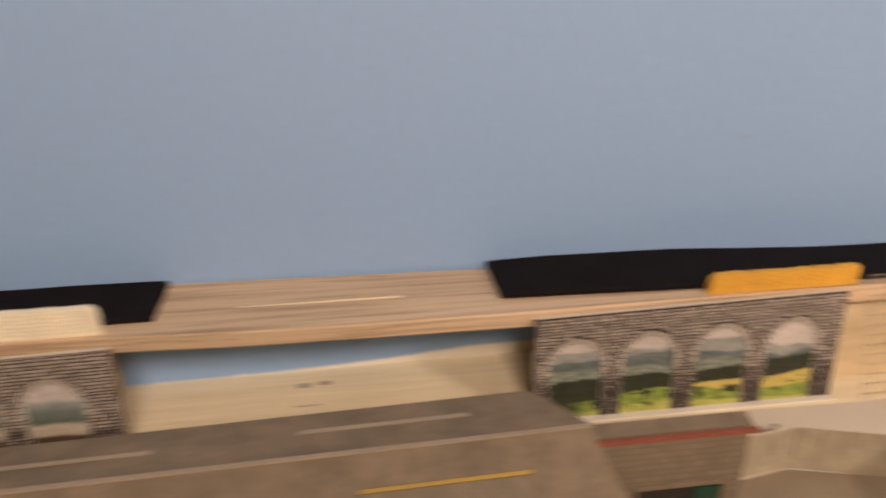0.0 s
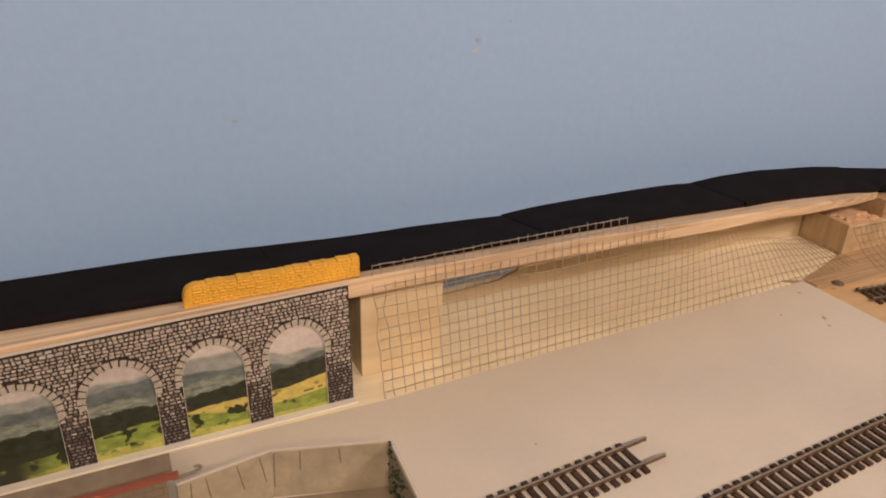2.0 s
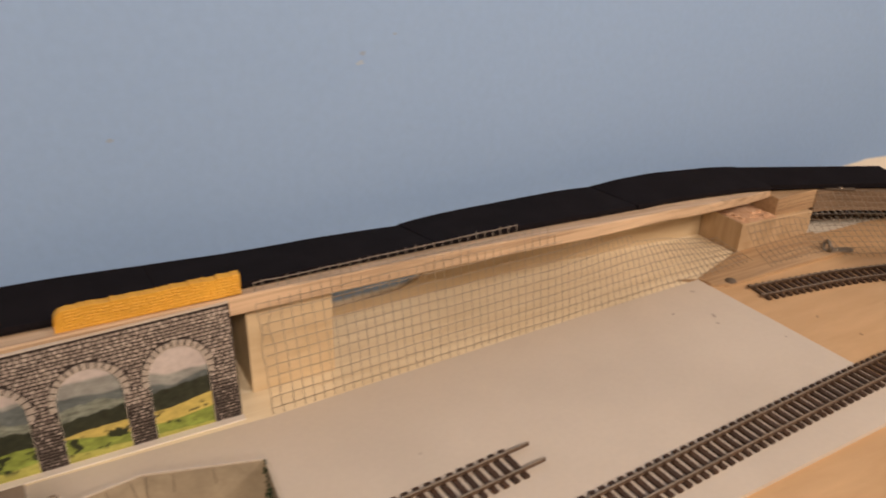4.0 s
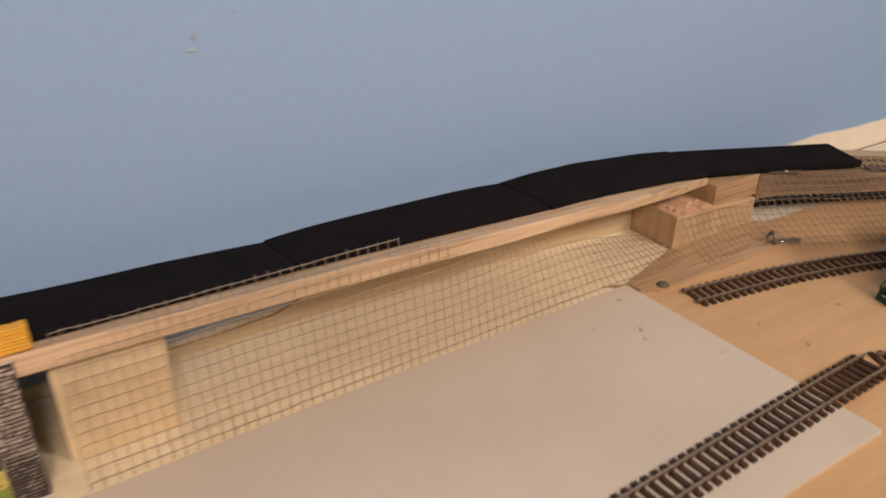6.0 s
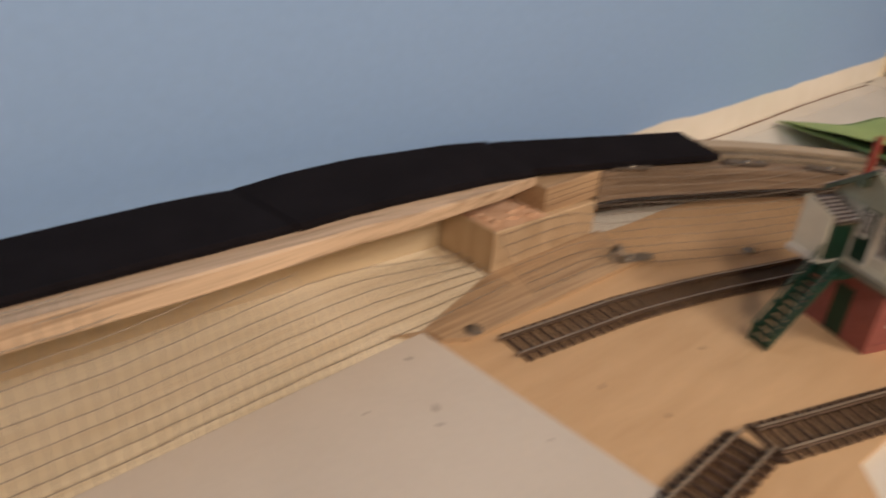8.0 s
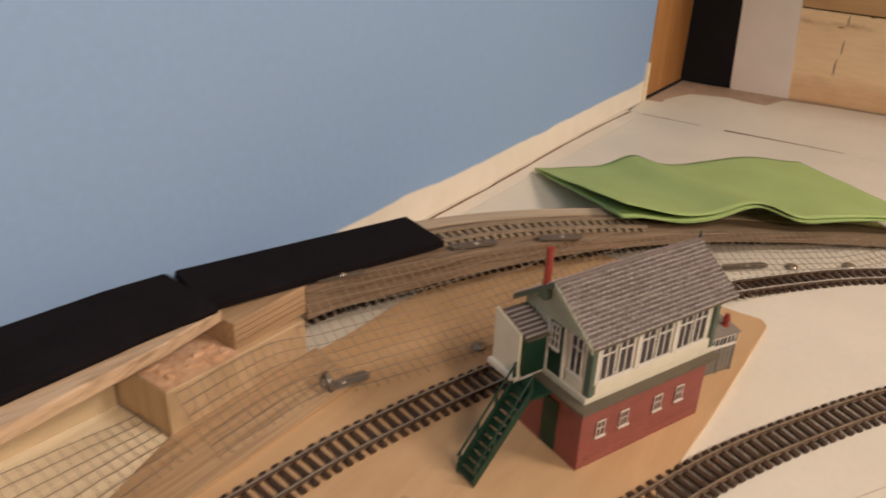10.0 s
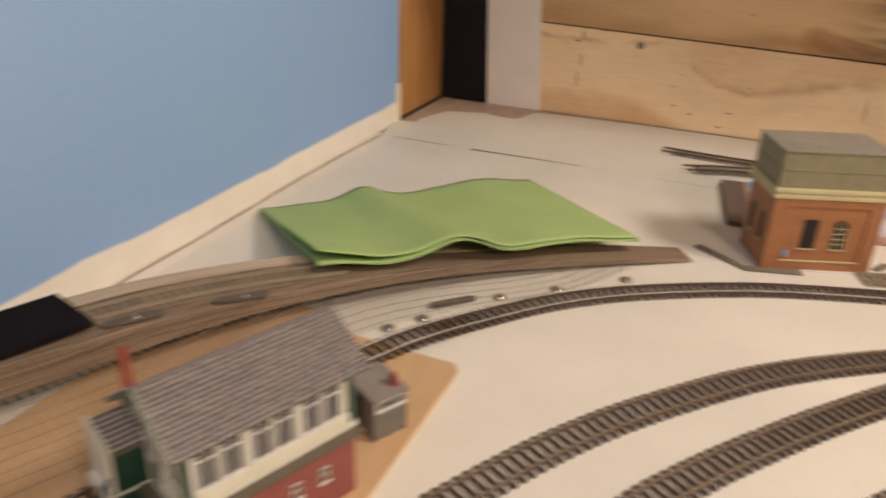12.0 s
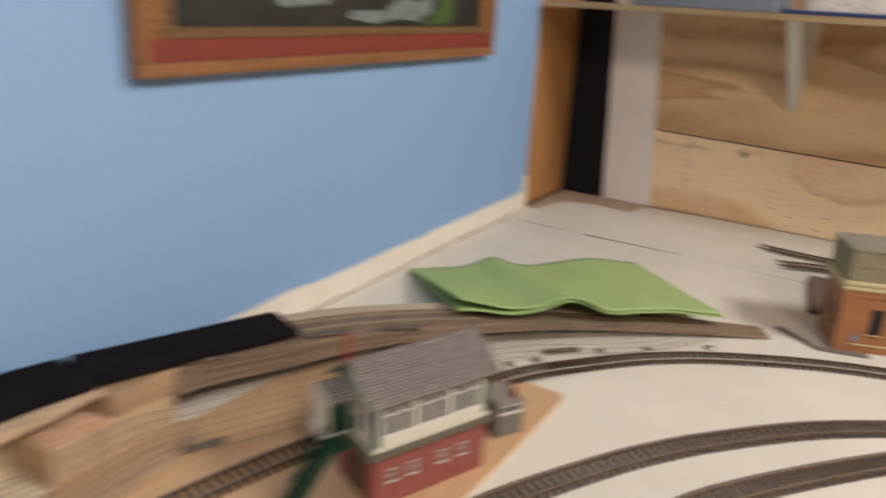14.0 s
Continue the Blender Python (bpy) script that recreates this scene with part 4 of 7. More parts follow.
def upright(name, x0, y0, z0, x1, y1, z1, material, label, bevel=0.0012):
    cx, cy = (x0 + x1) / 2, (y0 + y1) / 2
    ob = part(name, boxed(x0 - cx, y0 - cy, 0, x1 - cx, y1 - cy, z1 - z0, bevel=bevel), material)
    ob.matrix_world = pose(cx, cy, z0)
    return tagged(ob, label, "wood block")


upright("support_block", 0.5395, 0.4785, 0.0062, 0.6055, 0.540, 0.0823, POST_WOOD, "pale softwood block holding up the deck")
upright("support_block", -0.060, 0.470, 0.0062, -0.030, 0.545, 0.0840, BLOCK_WOOD, "short softwood post behind the printed viaduct")
upright("support_block", 0.320, 0.470, 0.0062, 0.350, 0.545, 0.0825, CREAM_STRIP, "short softwood post behind the printed viaduct")

# sawn block with a torn top beside the end of the deck
blk = thing("sawn_block", (1.128, 0.5, 0.0041), "sawn timber block with a torn orange top face", "wood block")


def block_top(x):
    return 0.0352 - 0.0048 * (x + 0.0560) / 0.1150


bm = bmesh.new()
rings = [[bm.verts.new((x, y, z)) for y, z in ((-0.0128, 0.0), (0.046, 0.0), (0.046, block_top(x)), (-0.0120, block_top(x)), (-0.0128, block_top(x) - 0.0008))] for x in np.linspace(-0.0560, 0.0590, 6)]
for a, b in zip(rings, rings[1:]):
    for i in range(5):
        bm.faces.new((a[i], b[i], b[(i + 1) % 5], a[(i + 1) % 5]))
bm.faces.new(rings[0])
bm.faces.new(rings[-1][::-1])
part("body", bm, BLOCK_WOOD, blk)
# splintered layers: a thin torn skin with ragged chips of different heights standing on it
bm = bmesh.new()
n = 22
grid = [[bm.verts.new((x, -0.0122 + 0.046 * j / 12, block_top(x) + 0.0003 + 0.0012 * abs(noise.noise((i * 0.9, j * 1.1, 3))))) for j in range(13)] for i, x in enumerate(np.linspace(-0.0550, 0.0010, n + 1))]
for i in range(n):
    for j in range(12):
        bm.faces.new((grid[i][j], grid[i + 1][j], grid[i + 1][j + 1], grid[i][j + 1]))
part("torn_top", bm, TORN_WOOD, blk, "torn splintered top face")
rnd = random.Random(8)
for k in range(26):
    cx, cy = rnd.uniform(-0.050, -0.004), rnd.uniform(-0.0115, 0.016)
    if cy > 0.004 and -0.040 < cx < -0.018:
        continue
    bm = bmesh.new()
    m_ = rnd.randint(5, 7)
    rx, ry, tall = rnd.uniform(0.0025, 0.0065), rnd.uniform(0.0012, 0.0030), rnd.uniform(0.0010, 0.0034)
    turn = rnd.uniform(-0.5, 0.5)
    pts = []
    for q in range(m_):
        a = 2 * math.pi * q / m_
        ex, ey = rx * math.cos(a) * rnd.uniform(0.6, 1.2), ry * math.sin(a) * rnd.uniform(0.6, 1.2)
        pts.append((max(-0.0552, cx + ex * math.cos(turn) - ey * math.sin(turn)), max(-0.0124, cy + ex * math.sin(turn) + ey * math.cos(turn))))
    prism(bm, pts, block_top(cx) + 0.0002, block_top(cx) + tall)
    for v in bm.verts:
        if v.co.z > block_top(cx) + 0.0005:
            v.co.z += rnd.uniform(-0.0006, 0.0004)
    part("splinter", bm, TORN_WOOD, blk)
ramp_block = upright("ramp_block", 1.1295, 0.4925, 0.0352, 1.1955, 0.53, 0.0572, BROWN_PLANK, "planed timber block where the ramp begins")
for z, h in ((0.0068, 0.0003), (0.0112, 0.0004), (0.0160, 0.0003)):
    part("glue_line", boxed(-0.0325, -0.0190, z, 0.0328, -0.0180, z + h), GLUE_LINE, ramp_block, "dark line in the grain")

RAMP = [(1.1962, 0.5175, 0.0562), (1.23, 0.513, 0.0555), (1.30, 0.493, 0.0500), (1.38, 0.460, 0.0440), (1.46, 0.408, 0.0370), (1.54, 0.338, 0.0290), (1.61, 0.262, 0.0205), (1.68, 0.175, 0.0115), (1.742, 0.085, 0.0030)]
ramp_line = spline(RAMP, 0.008)


def ramp_half(x):
    """How far the ramp reaches to the inner and the outer side of its middle line."""
    inner = float(np.interp(x, [1.19, 1.23, 1.30, 1.38, 1.46, 1.54, 1.61, 1.68, 1.742], [0.0255, 0.0310, 0.0370, 0.0385, 0.0330, 0.0215, 0.0110, 0.0080, 0.0055]))
    return inner, float(np.interp(x, [1.62, 1.742], [0.034, 0.027]))


ramp_ob = thing("track_ramp", (1.45, 0.40, 0.0), "weathered curved timber ramp sloping down to the board", "timber ramp")
bm = bmesh.new()
t = np.gradient(ramp_line, axis=0)
t[:, 2] = 0
t /= np.linalg.norm(t, axis=1)[:, None]
rings = []
along = np.r_[0, np.cumsum(np.linalg.norm(np.diff(ramp_line, axis=0), axis=1))]
uv = bm.loops.layers.uv.new("grain")
grain_at = {}
for p, d, run_s in zip(ramp_line, t, along):
    nv = np.array((-d[1], d[0]))
    half_in, half_out = ramp_half(p[0])
    ring = []
    low = max(0.0006, p[2] - float(np.interp(p[0], [1.19, 1.23, 1.30, 1.38, 1.46, 1.54, 1.61, 1.68, 1.742], [0.0265, 0.0255, 0.0225, 0.0180, 0.0125, 0.0100, 0.0085, 0.0060, 0.0020])))
    for s, z in ((-1, low), (-1, p[2] - 0.0008), (-0.97, p[2]), (0.97, p[2]), (1, p[2] - 0.0008), (1, low)):
        q = p[:2] + nv * s * (half_in if s < 0 else half_out)
        ring.append(bm.verts.new((q[0] - 1.45, q[1] - 0.40, z)))
        grain_at[ring[-1]] = (run_s, s * 0.034 + z)
    rings.append(ring)
for a, b in zip(rings, rings[1:]):
    for i in range(6):
        bm.faces.new((a[i], b[i], b[(i + 1) % 6], a[(i + 1) % 6]))
bm.faces.new(rings[0])
bm.faces.new(rings[-1][::-1])
for f in bm.faces:
    for lp in f.loops:
        lp[uv].uv = grain_at[lp.vert]
part("bed", bm, RAMP_WOOD, ramp_ob)
# dark glue lines along the inner side of the laminated bed
for drop, first, last in ((0.0050, 2, 60), (0.0110, 2, 40)):
    line = [tuple(p + np.array((-d[1], d[0], 0)) * -(ramp_half(p[0])[0] + 0.0002) + np.array((-1.45, -0.40, -drop))) for p, d in list(zip(ramp_line, t))[first:last]]
    part("glue_line", tube(bmesh.new(), line, 0.0005, 4), GLUE_LINE, ramp_ob, "dark glue line between layers")
# paler raised margin along the outer edge
bm = bmesh.new()
uv = bm.loops.layers.uv.new("grain")
grain_at = {}
rings = []
for p, d, run_s in list(zip(ramp_line, t, along))[6:70]:
    nv = np.array((-d[1], d[0]))
    ring = []
    half_out = ramp_half(p[0])[1]
    for s, z in ((0.0175, 0.0001), (0.0175, 0.0009), (half_out + 0.0004, 0.0009), (half_out + 0.0004, -0.004)):
        q = p[:2] + nv * s
        ring.append(bm.verts.new((q[0] - 1.45, q[1] - 0.40, p[2] + z)))
        grain_at[ring[-1]] = (run_s, s)
    rings.append(ring)
for a, b in zip(rings, rings[1:]):
    for i in range(4):
        bm.faces.new((a[i], b[i], b[(i + 1) % 4], a[(i + 1) % 4]))
bm.faces.new(rings[0])
bm.faces.new(rings[-1][::-1])
for f in bm.faces:
    for lp in f.loops:
        lp[uv].uv = grain_at[lp.vert]
part("edge_strip", bm, RAMP_EDGE, ramp_ob, "paler strip along the outer edge")


# ---------------------------------------------------------------- black foam slabs on the deck
def foam_slab(x0, x1, yf0, yf1, yb, lift, label, curl=0.0, butts=0):
    ob = thing("foam_slab", ((x0 + x1) / 2, 0.52, deck_top((x0 + x1) / 2)), label, "foam slab", "black foam slabs along the deck")
    bm = bmesh.new()
    rings = []
    n = 14
    for i in range(n + 1):
        s = i / n
        x = x0 + (x1 - x0) * s
        arch = lift * (1 - (0.0 if (butts > 0 and s > 0.5) or (butts < 0 and s < 0.5) else (2 * s - 1) ** 4)) + curl * s ** 2
        base = deck_top(x) - deck_top((x0 + x1) / 2)
        yf = yf0 + (yf1 - yf0) * s + 0.0008 * noise.noise((x * 40, 1, 0))
        y_back = yb + 0.001 * noise.noise((x * 30, 5, 0))
        h = 0.0050
        prof = ((yf, base + 0.0002), (yf - 0.0006, base + h * 0.6), (yf + 0.0012, base + h), ((yf + y_back) / 2, base + h + arch * 0.6), (y_back - 0.001, base + h + arch), (y_back, base + h * 0.7 + arch), (y_back, base + 0.0002 + arch * 0.8))
        rings.append([bm.verts.new((x - (x0 + x1) / 2, y - 0.52, z - deck_tilt(x) * (y - 0.467) / 0.08)) for y, z in prof])
    k = 7
    for a, b in zip(rings, rings[1:]):
        for i in range(k):
            bm.faces.new((a[i], b[i], b[(i + 1) % k], a[(i + 1) % k]))
    bm.faces.new(rings[0])
    bm.faces.new(rings[-1][::-1])
    part("slab", bm, FOAM, ob)


foam_slab(-0.50, -0.195, 0.490, 0.490, 0.5420, 0.002, "black foam slab behind a cream cast wall")
foam_slab(-0.193, 0.0190, 0.489, 0.4895, 0.5440, 0.001, "black foam slab ending at a bare stretch of deck")
foam_slab(0.2680, 0.4847, 0.4890, 0.4780, 0.5520, 0.0020, "black foam slab behind an ochre cast wall", butts=1)
foam_slab(0.4850, 0.6960, 0.4780, 0.4840, 0.5520, 0.0020, "black foam slab lying along the deck", butts=-1)
foam_slab(0.6975, 0.9130, 0.4840, 0.4860, 0.5555, 0.0030, "black foam slab lying along the deck")
foam_slab(0.9145, 1.1268, 0.4850, 0.5030, 0.5570, 0.0012, "black foam slab lying on the deck's sloping end", 0.006)
last = thing("foam_slab", (1.136, 0.506, 0.0612), "black foam slab covering the top of the ramp", "foam slab", "black foam slabs along the deck", rz=-12.5)
part("slab", boxed(0.0, 0.0, 0, 0.2005, 0.0520, 0.0060, bevel=0.0012), FOAM, last)
last.matrix_world = pose(1.1235, 0.5108, 0.0615, 3.2, 2.9, -15.0)


# ---------------------------------------------------------------- cast stone wall pieces on the deck
def cast_wall(x0, x1, y, z, h, material, label, round_left, seed, relief=1.0):
    ob = thing("cast_wall", ((x0 + x1) / 2, y, z), label, "model wall")
    bm = bmesh.new()
    n = int((x1 - x0) / 0.0009)
    per, n_course = 3, 7
    rows = per * n_course
    L = x1 - x0
    rnd = random.Random(seed)
    joints = []
    for c in range(n_course):
        at, k = {}, rnd.randint(0, 3)
        last = 0
        while last < n:
            w = rnd.randint(4, 7)
            d, tall = rnd.uniform(0.0000, 0.0007), rnd.uniform(-0.0005, 0.0006)
            for q in range(last, min(last + w, n + 1)):
                at[q] = (d if q < last + w - 1 else -0.0002, tall)
            last += w
        at.setdefault(n, (0.0004, 0.0))
        joints.append(at)
    front, back = [], []
    for i in range(n + 1):
        s = i / n
        x = -L / 2 + L * s
        top = h + joints[-1][i][1] - (0.0004 if joints[-1][i][0] < 0 else 0.0)
        r = 0.009 if round_left else 0.006
        end = s * L if round_left else (1 - s) * L
        if end < r:
            top -= r - math.sqrt(max(0.0, r * r - (r - end) ** 2))
        cf, cb = [], []
        for j in range(rows + 1):
            z = top * j / rows
            d = joints[min(j // per, n_course - 1)][i][0] if j % per else -0.0001
            cf.append(bm.verts.new((x, -0.0030 - d * relief + 0.0002 * noise.noise((i * 0.9, j * 1.7, seed)), z)))
            cb.append(bm.verts.new((x, 0.0032, z)))
        front.append(cf)
        back.append(cb)
    for i in range(n):
        for j in range(rows):
            bm.faces.new((front[i][j], front[i + 1][j], front[i + 1][j + 1], front[i][j + 1]))
            bm.faces.new((back[i][j], back[i][j + 1], back[i + 1][j + 1], back[i + 1][j]))
        bm.faces.new((front[i][rows], front[i + 1][rows], back[i + 1][rows], back[i][rows]))
        bm.faces.new((front[i][0], back[i][0], back[i + 1][0], front[i + 1][0]))
    for c in (0, n):
        for j in range(rows):
            bm.faces.new((front[c][j], front[c][j + 1], back[c][j + 1], back[c][j]))
    part("casting", bm, material, ob)


cast_wall(0.4200, 0.5365, 0.4725, 0.0974, 0.0152, OCHRE, "ochre yellow cast stone wall with a rounded end", True, 2)
cast_wall(-0.22, -0.0130, 0.4795, 0.0971, 0.0210, CREAM_CAST, "cream cast stone wall with a rounded end", False, 5, 0.45)


# ---------------------------------------------------------------- printed card viaducts
def in_arch(x, z, arches, grow=0.0):
    for c, w, spring in arches:
        r = w / 2 + grow
        if abs(x - c) < r and z < spring:
            return True
        if (x - c) ** 2 + (z - spring) ** 2 < r * r:
            return True
    return False


def viaduct(x0, x1, y, z0, height, arches, label, seed, landscape):
    """A card front with arched holes over a printed landscape; stones stand a little proud."""
    rnd = random.Random(seed)
    ob = thing("card_viaduct", (x0, y, z0), label, "model viaduct", "printed card viaducts")
    ob.matrix_world = pose(x0, y, z0, -3.0, 0, 0)
    L = x1 - x0
    arches = [(c - x0, w, s - z0) for c, w, s in arches]
    # card front built in upright columns so that the arches stay open
    bm = bmesh.new()
    xs = sorted({0.0, L, *[c + w / 2 * math.cos(math.pi * k / 12) for c, w, s in arches for k in range(13)]})
    for a, b in zip(xs, xs[1:]):
        if b < 0 or a > L or b - a < 1e-5:
            continue
        a, b = max(a, 0), min(b, L)

        def floor_at(x, mid):
            for c, w, s in arches:
                if abs(mid - c) < w / 2:
                    return s + math.sqrt(max(0.0, (w / 2) ** 2 - (x - c) ** 2))
            return 0.0
        mid = (a + b) / 2
        za, zb = floor_at(a, mid), floor_at(b, mid)
        f = [bm.verts.new((x, yy, z)) for yy in (-0.0006, 0.0006) for x, z in ((a, za), (b, zb), (b, height), (a, height))]
        for q in ((0, 1, 2, 3), (7, 6, 5, 4), (0, 4, 5, 1), (3, 2, 6, 7)):
            bm.faces.new([f[i] for i in q])
    bmesh.ops.remove_doubles(bm, verts=bm.verts[:], dist=2e-6)
    part("card_front", bm, DARK_STONE, ob)
    # stones: large and pale above, small and dark down the piers
    bm = bmesh.new()
    pier = bmesh.new()
    z = 0.0008
    row = 0
    while z < height - 0.0012:
        depth = min(1.0, max(0.0, (arches[0][2] - 0.002 - z) / 0.030))
        low_row = depth > 0.45
        rh = rnd.uniform(0.0017, 0.0023) if low_row else rnd.uniform(0.0019, 0.0026)
        x = rnd.uniform(-0.003, 0.0)
        while x < L:
            w = rnd.uniform(0.0018, 0.0038) if low_row else rnd.uniform(0.0020, 0.0046)
            xa, xb = max(x, 0.0004), min(x + w - (0.0010 if low_row else 0.00075), L - 0.0004)
            zb = min(z + rh - (0.0009 if low_row else 0.0006), height - 0.0006)
            clear = lambda px: not any(in_arch(px, pz, arches, 0.0046 if pz > arches[0][2] else 0.0003) for pz in (z, zb))
            while xb - xa > 0.0008 and not clear(xa):
                xa += 0.0004
            while xb - xa > 0.0008 and not clear(xb):
                xb -= 0.0004
            if xb - xa > 0.0008 and clear((xa + xb) / 2):
                j = lambda k: rnd.uniform(-k, k)
                to = pier if rnd.random() < depth * 1.15 else bm
                lo = [to.verts.new((px + j(0.0003), -0.0006, pz + j(0.0003))) for px, pz in ((xa, z), (xb, z), (xb, zb), (xa, zb))]
                hi = [to.verts.new((v.co.x * 0.94 + (xa + xb) / 2 * 0.06, -0.00085, v.co.z * 0.94 + (z + zb) / 2 * 0.06)) for v in lo]
                to.faces.new(hi)
                for i in range(4):
                    to.faces.new((lo[i], lo[(i + 1) % 4], hi[(i + 1) % 4], hi[i]))
            x += w + 0.0002
        z += rh + 0.0003
        row += 1
    tagged(part("stonework", bm, PRINT_STONES, ob), kind="stuff")
    tagged(part("pier_stonework", pier, PIER_STONES, ob, "small dark printed pier stones"), kind="stuff")
    # pale arch stones
    for c, w, s in arches:
        for k in range(-1, 16):
            a0, a1 = math.pi * (k + 0.11) / 15, math.pi * (k + 0.89) / 15
            if c + w / 2 * math.cos(a0) > L or c + w / 2 * math.cos(a1) < 0:
                continue
            v = bmesh.new()
            r0, r1 = w / 2 + 0.0002, w / 2 + 0.0044 + rnd.uniform(-0.0004, 0.0004)
            pts = [(c + r * math.cos(a), s + r * math.sin(a)) for r, a in ((r0, a0), (r1, a0), (r1, a1), (r0, a1))]
            lo = [v.verts.new((px, -0.0006, pz)) for px, pz in pts]
            hi = [v.verts.new((px, -0.0010, pz)) for px, pz in pts]
            v.faces.new(hi)
            for i in range(4):
                v.faces.new((lo[i], lo[(i + 1) % 4], hi[(i + 1) % 4], hi[i]))
            part("voussoir", v, PALE_STONES, ob)
        # the white cut edge of the card round the opening
        if c + w / 2 < L and c - w / 2 > 0:
            v = bmesh.new()
            line = [(w / 2, -s)] + [(w / 2 * math.cos(a), w / 2 * math.sin(a)) for a in np.linspace(0, math.pi, 17)] + [(-w / 2, -s)]
            rings = []
            for px_, pz_ in line:
                k_in = 1 - 0.0003 / (w / 2)
                inner = (px_ * k_in, pz_ * k_in if pz_ > 0 else pz_)
                rings.append([v.verts.new((c + qx, yy, s + qz)) for (qx, qz), yy in (((px_, pz_), -0.0007), (inner, -0.0007), (inner, 0.0005), ((px_, pz_), 0.0005))])
            for a, b in zip(rings, rings[1:]):
                for i in range(4):
                    v.faces.new((a[i], b[i], b[(i + 1) % 4], a[(i + 1) % 4]))
            part("cut_edge", v, CARD, ob, "white cut edge of the arch")
    part("landscape_print", boxed(0.0005, 0.0007, 0.0, L - 0.0005, 0.0016, height - 0.001), landscape, ob, "printed green valley seen through the arches")
    part("top_edge", boxed(0.0, -0.0010, height, L, 0.0018, height + 0.0006), CARD, ob, "pale cut edge along the top")
    part("base_strip", boxed(-0.002, -0.0065, -0.0006, L + 0.001, -0.0007, 0.0006), WHITE_CARD, ob, "white card lip along the foot")
    # the card was cut a little taller towards one end
    for p in ob.children:
        for v in p.data.vertices:
            v.co.z *= 1.012 + 0.056 * v.co.x / L


ARCHES = [(0.3190, 0.040, 0.0489), (0.3750, 0.0405, 0.0494), (0.4315, 0.0400, 0.0505), (0.4870, 0.0395, 0.0508)]
viaduct(0.287, 0.5252, 0.4570, 0.0062, 0.0855, ARCHES, "printed card viaduct with four stone arches", 4, LANDSCAPE)
viaduct(-0.240, -0.004, 0.4570, 0.0062, 0.0830, [(-0.0475 - 0.0565 * k, 0.040, 0.0480) for k in (3, 2, 1, 0)], "printed card viaduct leaning on the deck", 9, LANDSCAPE_LEFT)


# ---------------------------------------------------------------- railway track
PITCH = 0.0085
bm = bmesh.new()
box(bm, -0.0021, -0.015, 0.0, 0.0021, 0.015, 0.0021, bevel=0.0003)
for s in (-1, 1):
    box(bm, -0.0013, s * 0.00875 - 0.0021, 0.0021, 0.0013, s * 0.00875 + 0.0021, 0.0030)
SLEEPER_MESH = {}
for key, m in (("dark", SLEEPER), ("grey", GREY_SLEEPER)):
    me = bpy.data.meshes.new("sleeper")
    bm.to_mesh(me)
    me.materials.append(m)
    SLEEPER_MESH[key] = me
bm.free()
RAIL_PROFILE = [(-0.0011, 0.0021), (0.0011, 0.0021), (0.0011, 0.0025), (0.0004, 0.0029), (0.0004, 0.0037), (0.0008, 0.0041), (0.0008, 0.0046), (-0.0008, 0.0046), (-0.0008, 0.0041), (-0.0004, 0.0037), (-0.0004, 0.0029), (-0.0011, 0.0025)]
RAIL_OFF = 0.00905


def track(pts, z, label, tone="dark", side=RAIL, head=RAIL_HEAD, tips=(0.0, 0.0)):
    """A length of track through plan points: each sleeper, two rails; rails may run on past the last sleepers."""
    p = [(x, y, z) if len(q) == 0 else (x, y, q[0]) for x, y, *q in pts]
    line = spline(p, 0.004)
    mid = line[len(line) // 2]
    ob = thing("railway_track", tuple(mid), label, "model track", "lengths of railway track")
    off = Matrix.Translation(-Vector(mid))
    d = np.r_[0, np.cumsum(np.linalg.norm(np.diff(line, axis=0), axis=1))]
    s = tips[0]
    k = 0
    while s <= d[-1] - tips[1]:
        c = np.array([np.interp(s, d, line[:, i]) for i in range(3)])
        a = np.array([np.interp(min(s + 0.003, d[-1]), d, line[:, i]) for i in range(3)]) - np.array([np.interp(max(s - 0.003, 0), d, line[:, i]) for i in range(3)])
        sl = new("sleeper", SLEEPER_MESH[tone])
        sl.parent = ob
        yaw = math.degrees(math.atan2(a[1], a[0])) + random.Random(k * 7 + int(mid[0] * 1000)).uniform(-1.0, 1.0)
        sl.matrix_local = off @ pose(*c, 0, -math.degrees(math.atan2(a[2], math.hypot(a[0], a[1]))), yaw)
        s += PITCH
        k += 1
    local = line - mid
    for sd in (-1, 1):
        b = bmesh.new()
        sweep(b, local, RAIL_PROFILE, sd * RAIL_OFF)
        for k, f in enumerate(b.faces):
            f.material_index = 1 if k % len(RAIL_PROFILE) == 6 else 0
        part("rail", b, [side, head], ob)
    return ob


CARD_Z, PLY_Z, BOARD_Z = 0.0076, 0.0041, 0.0002
track([(-0.20, 0.245, 0.0076), (0.2, 0.2500, 0.0076), (0.60, 0.2575, 0.0076), (0.71, 0.2630, 0.0076), (0.85, 0.2702, 0.0076), (0.985, 0.2755, 0.0074), (1.064, 0.2795, 0.0045)], CARD_Z, "brown sleepered track running off the card onto the plywood", tips=(0, 0.002))
track([(0.28, 0.300), (0.45, 0.3085), (0.60, 0.3165), (0.690, 0.3230)], CARD_Z, "short brown track whose rails stick out at the end", tips=(0, 0.012))
track([(1.0175, 0.4165, 0.0041), (1.071, 0.4088, 0.0041), (1.124, 0.4003, 0.0041), (1.19, 0.3835, 0.0041), (1.25, 0.3645, 0.0041), (1.33, 0.3385, 0.0041), (1.412, 0.3060, 0.0035)], PLY_Z,
      "curved brown track passing behind the signal box", tips=(0.006, 0.001))
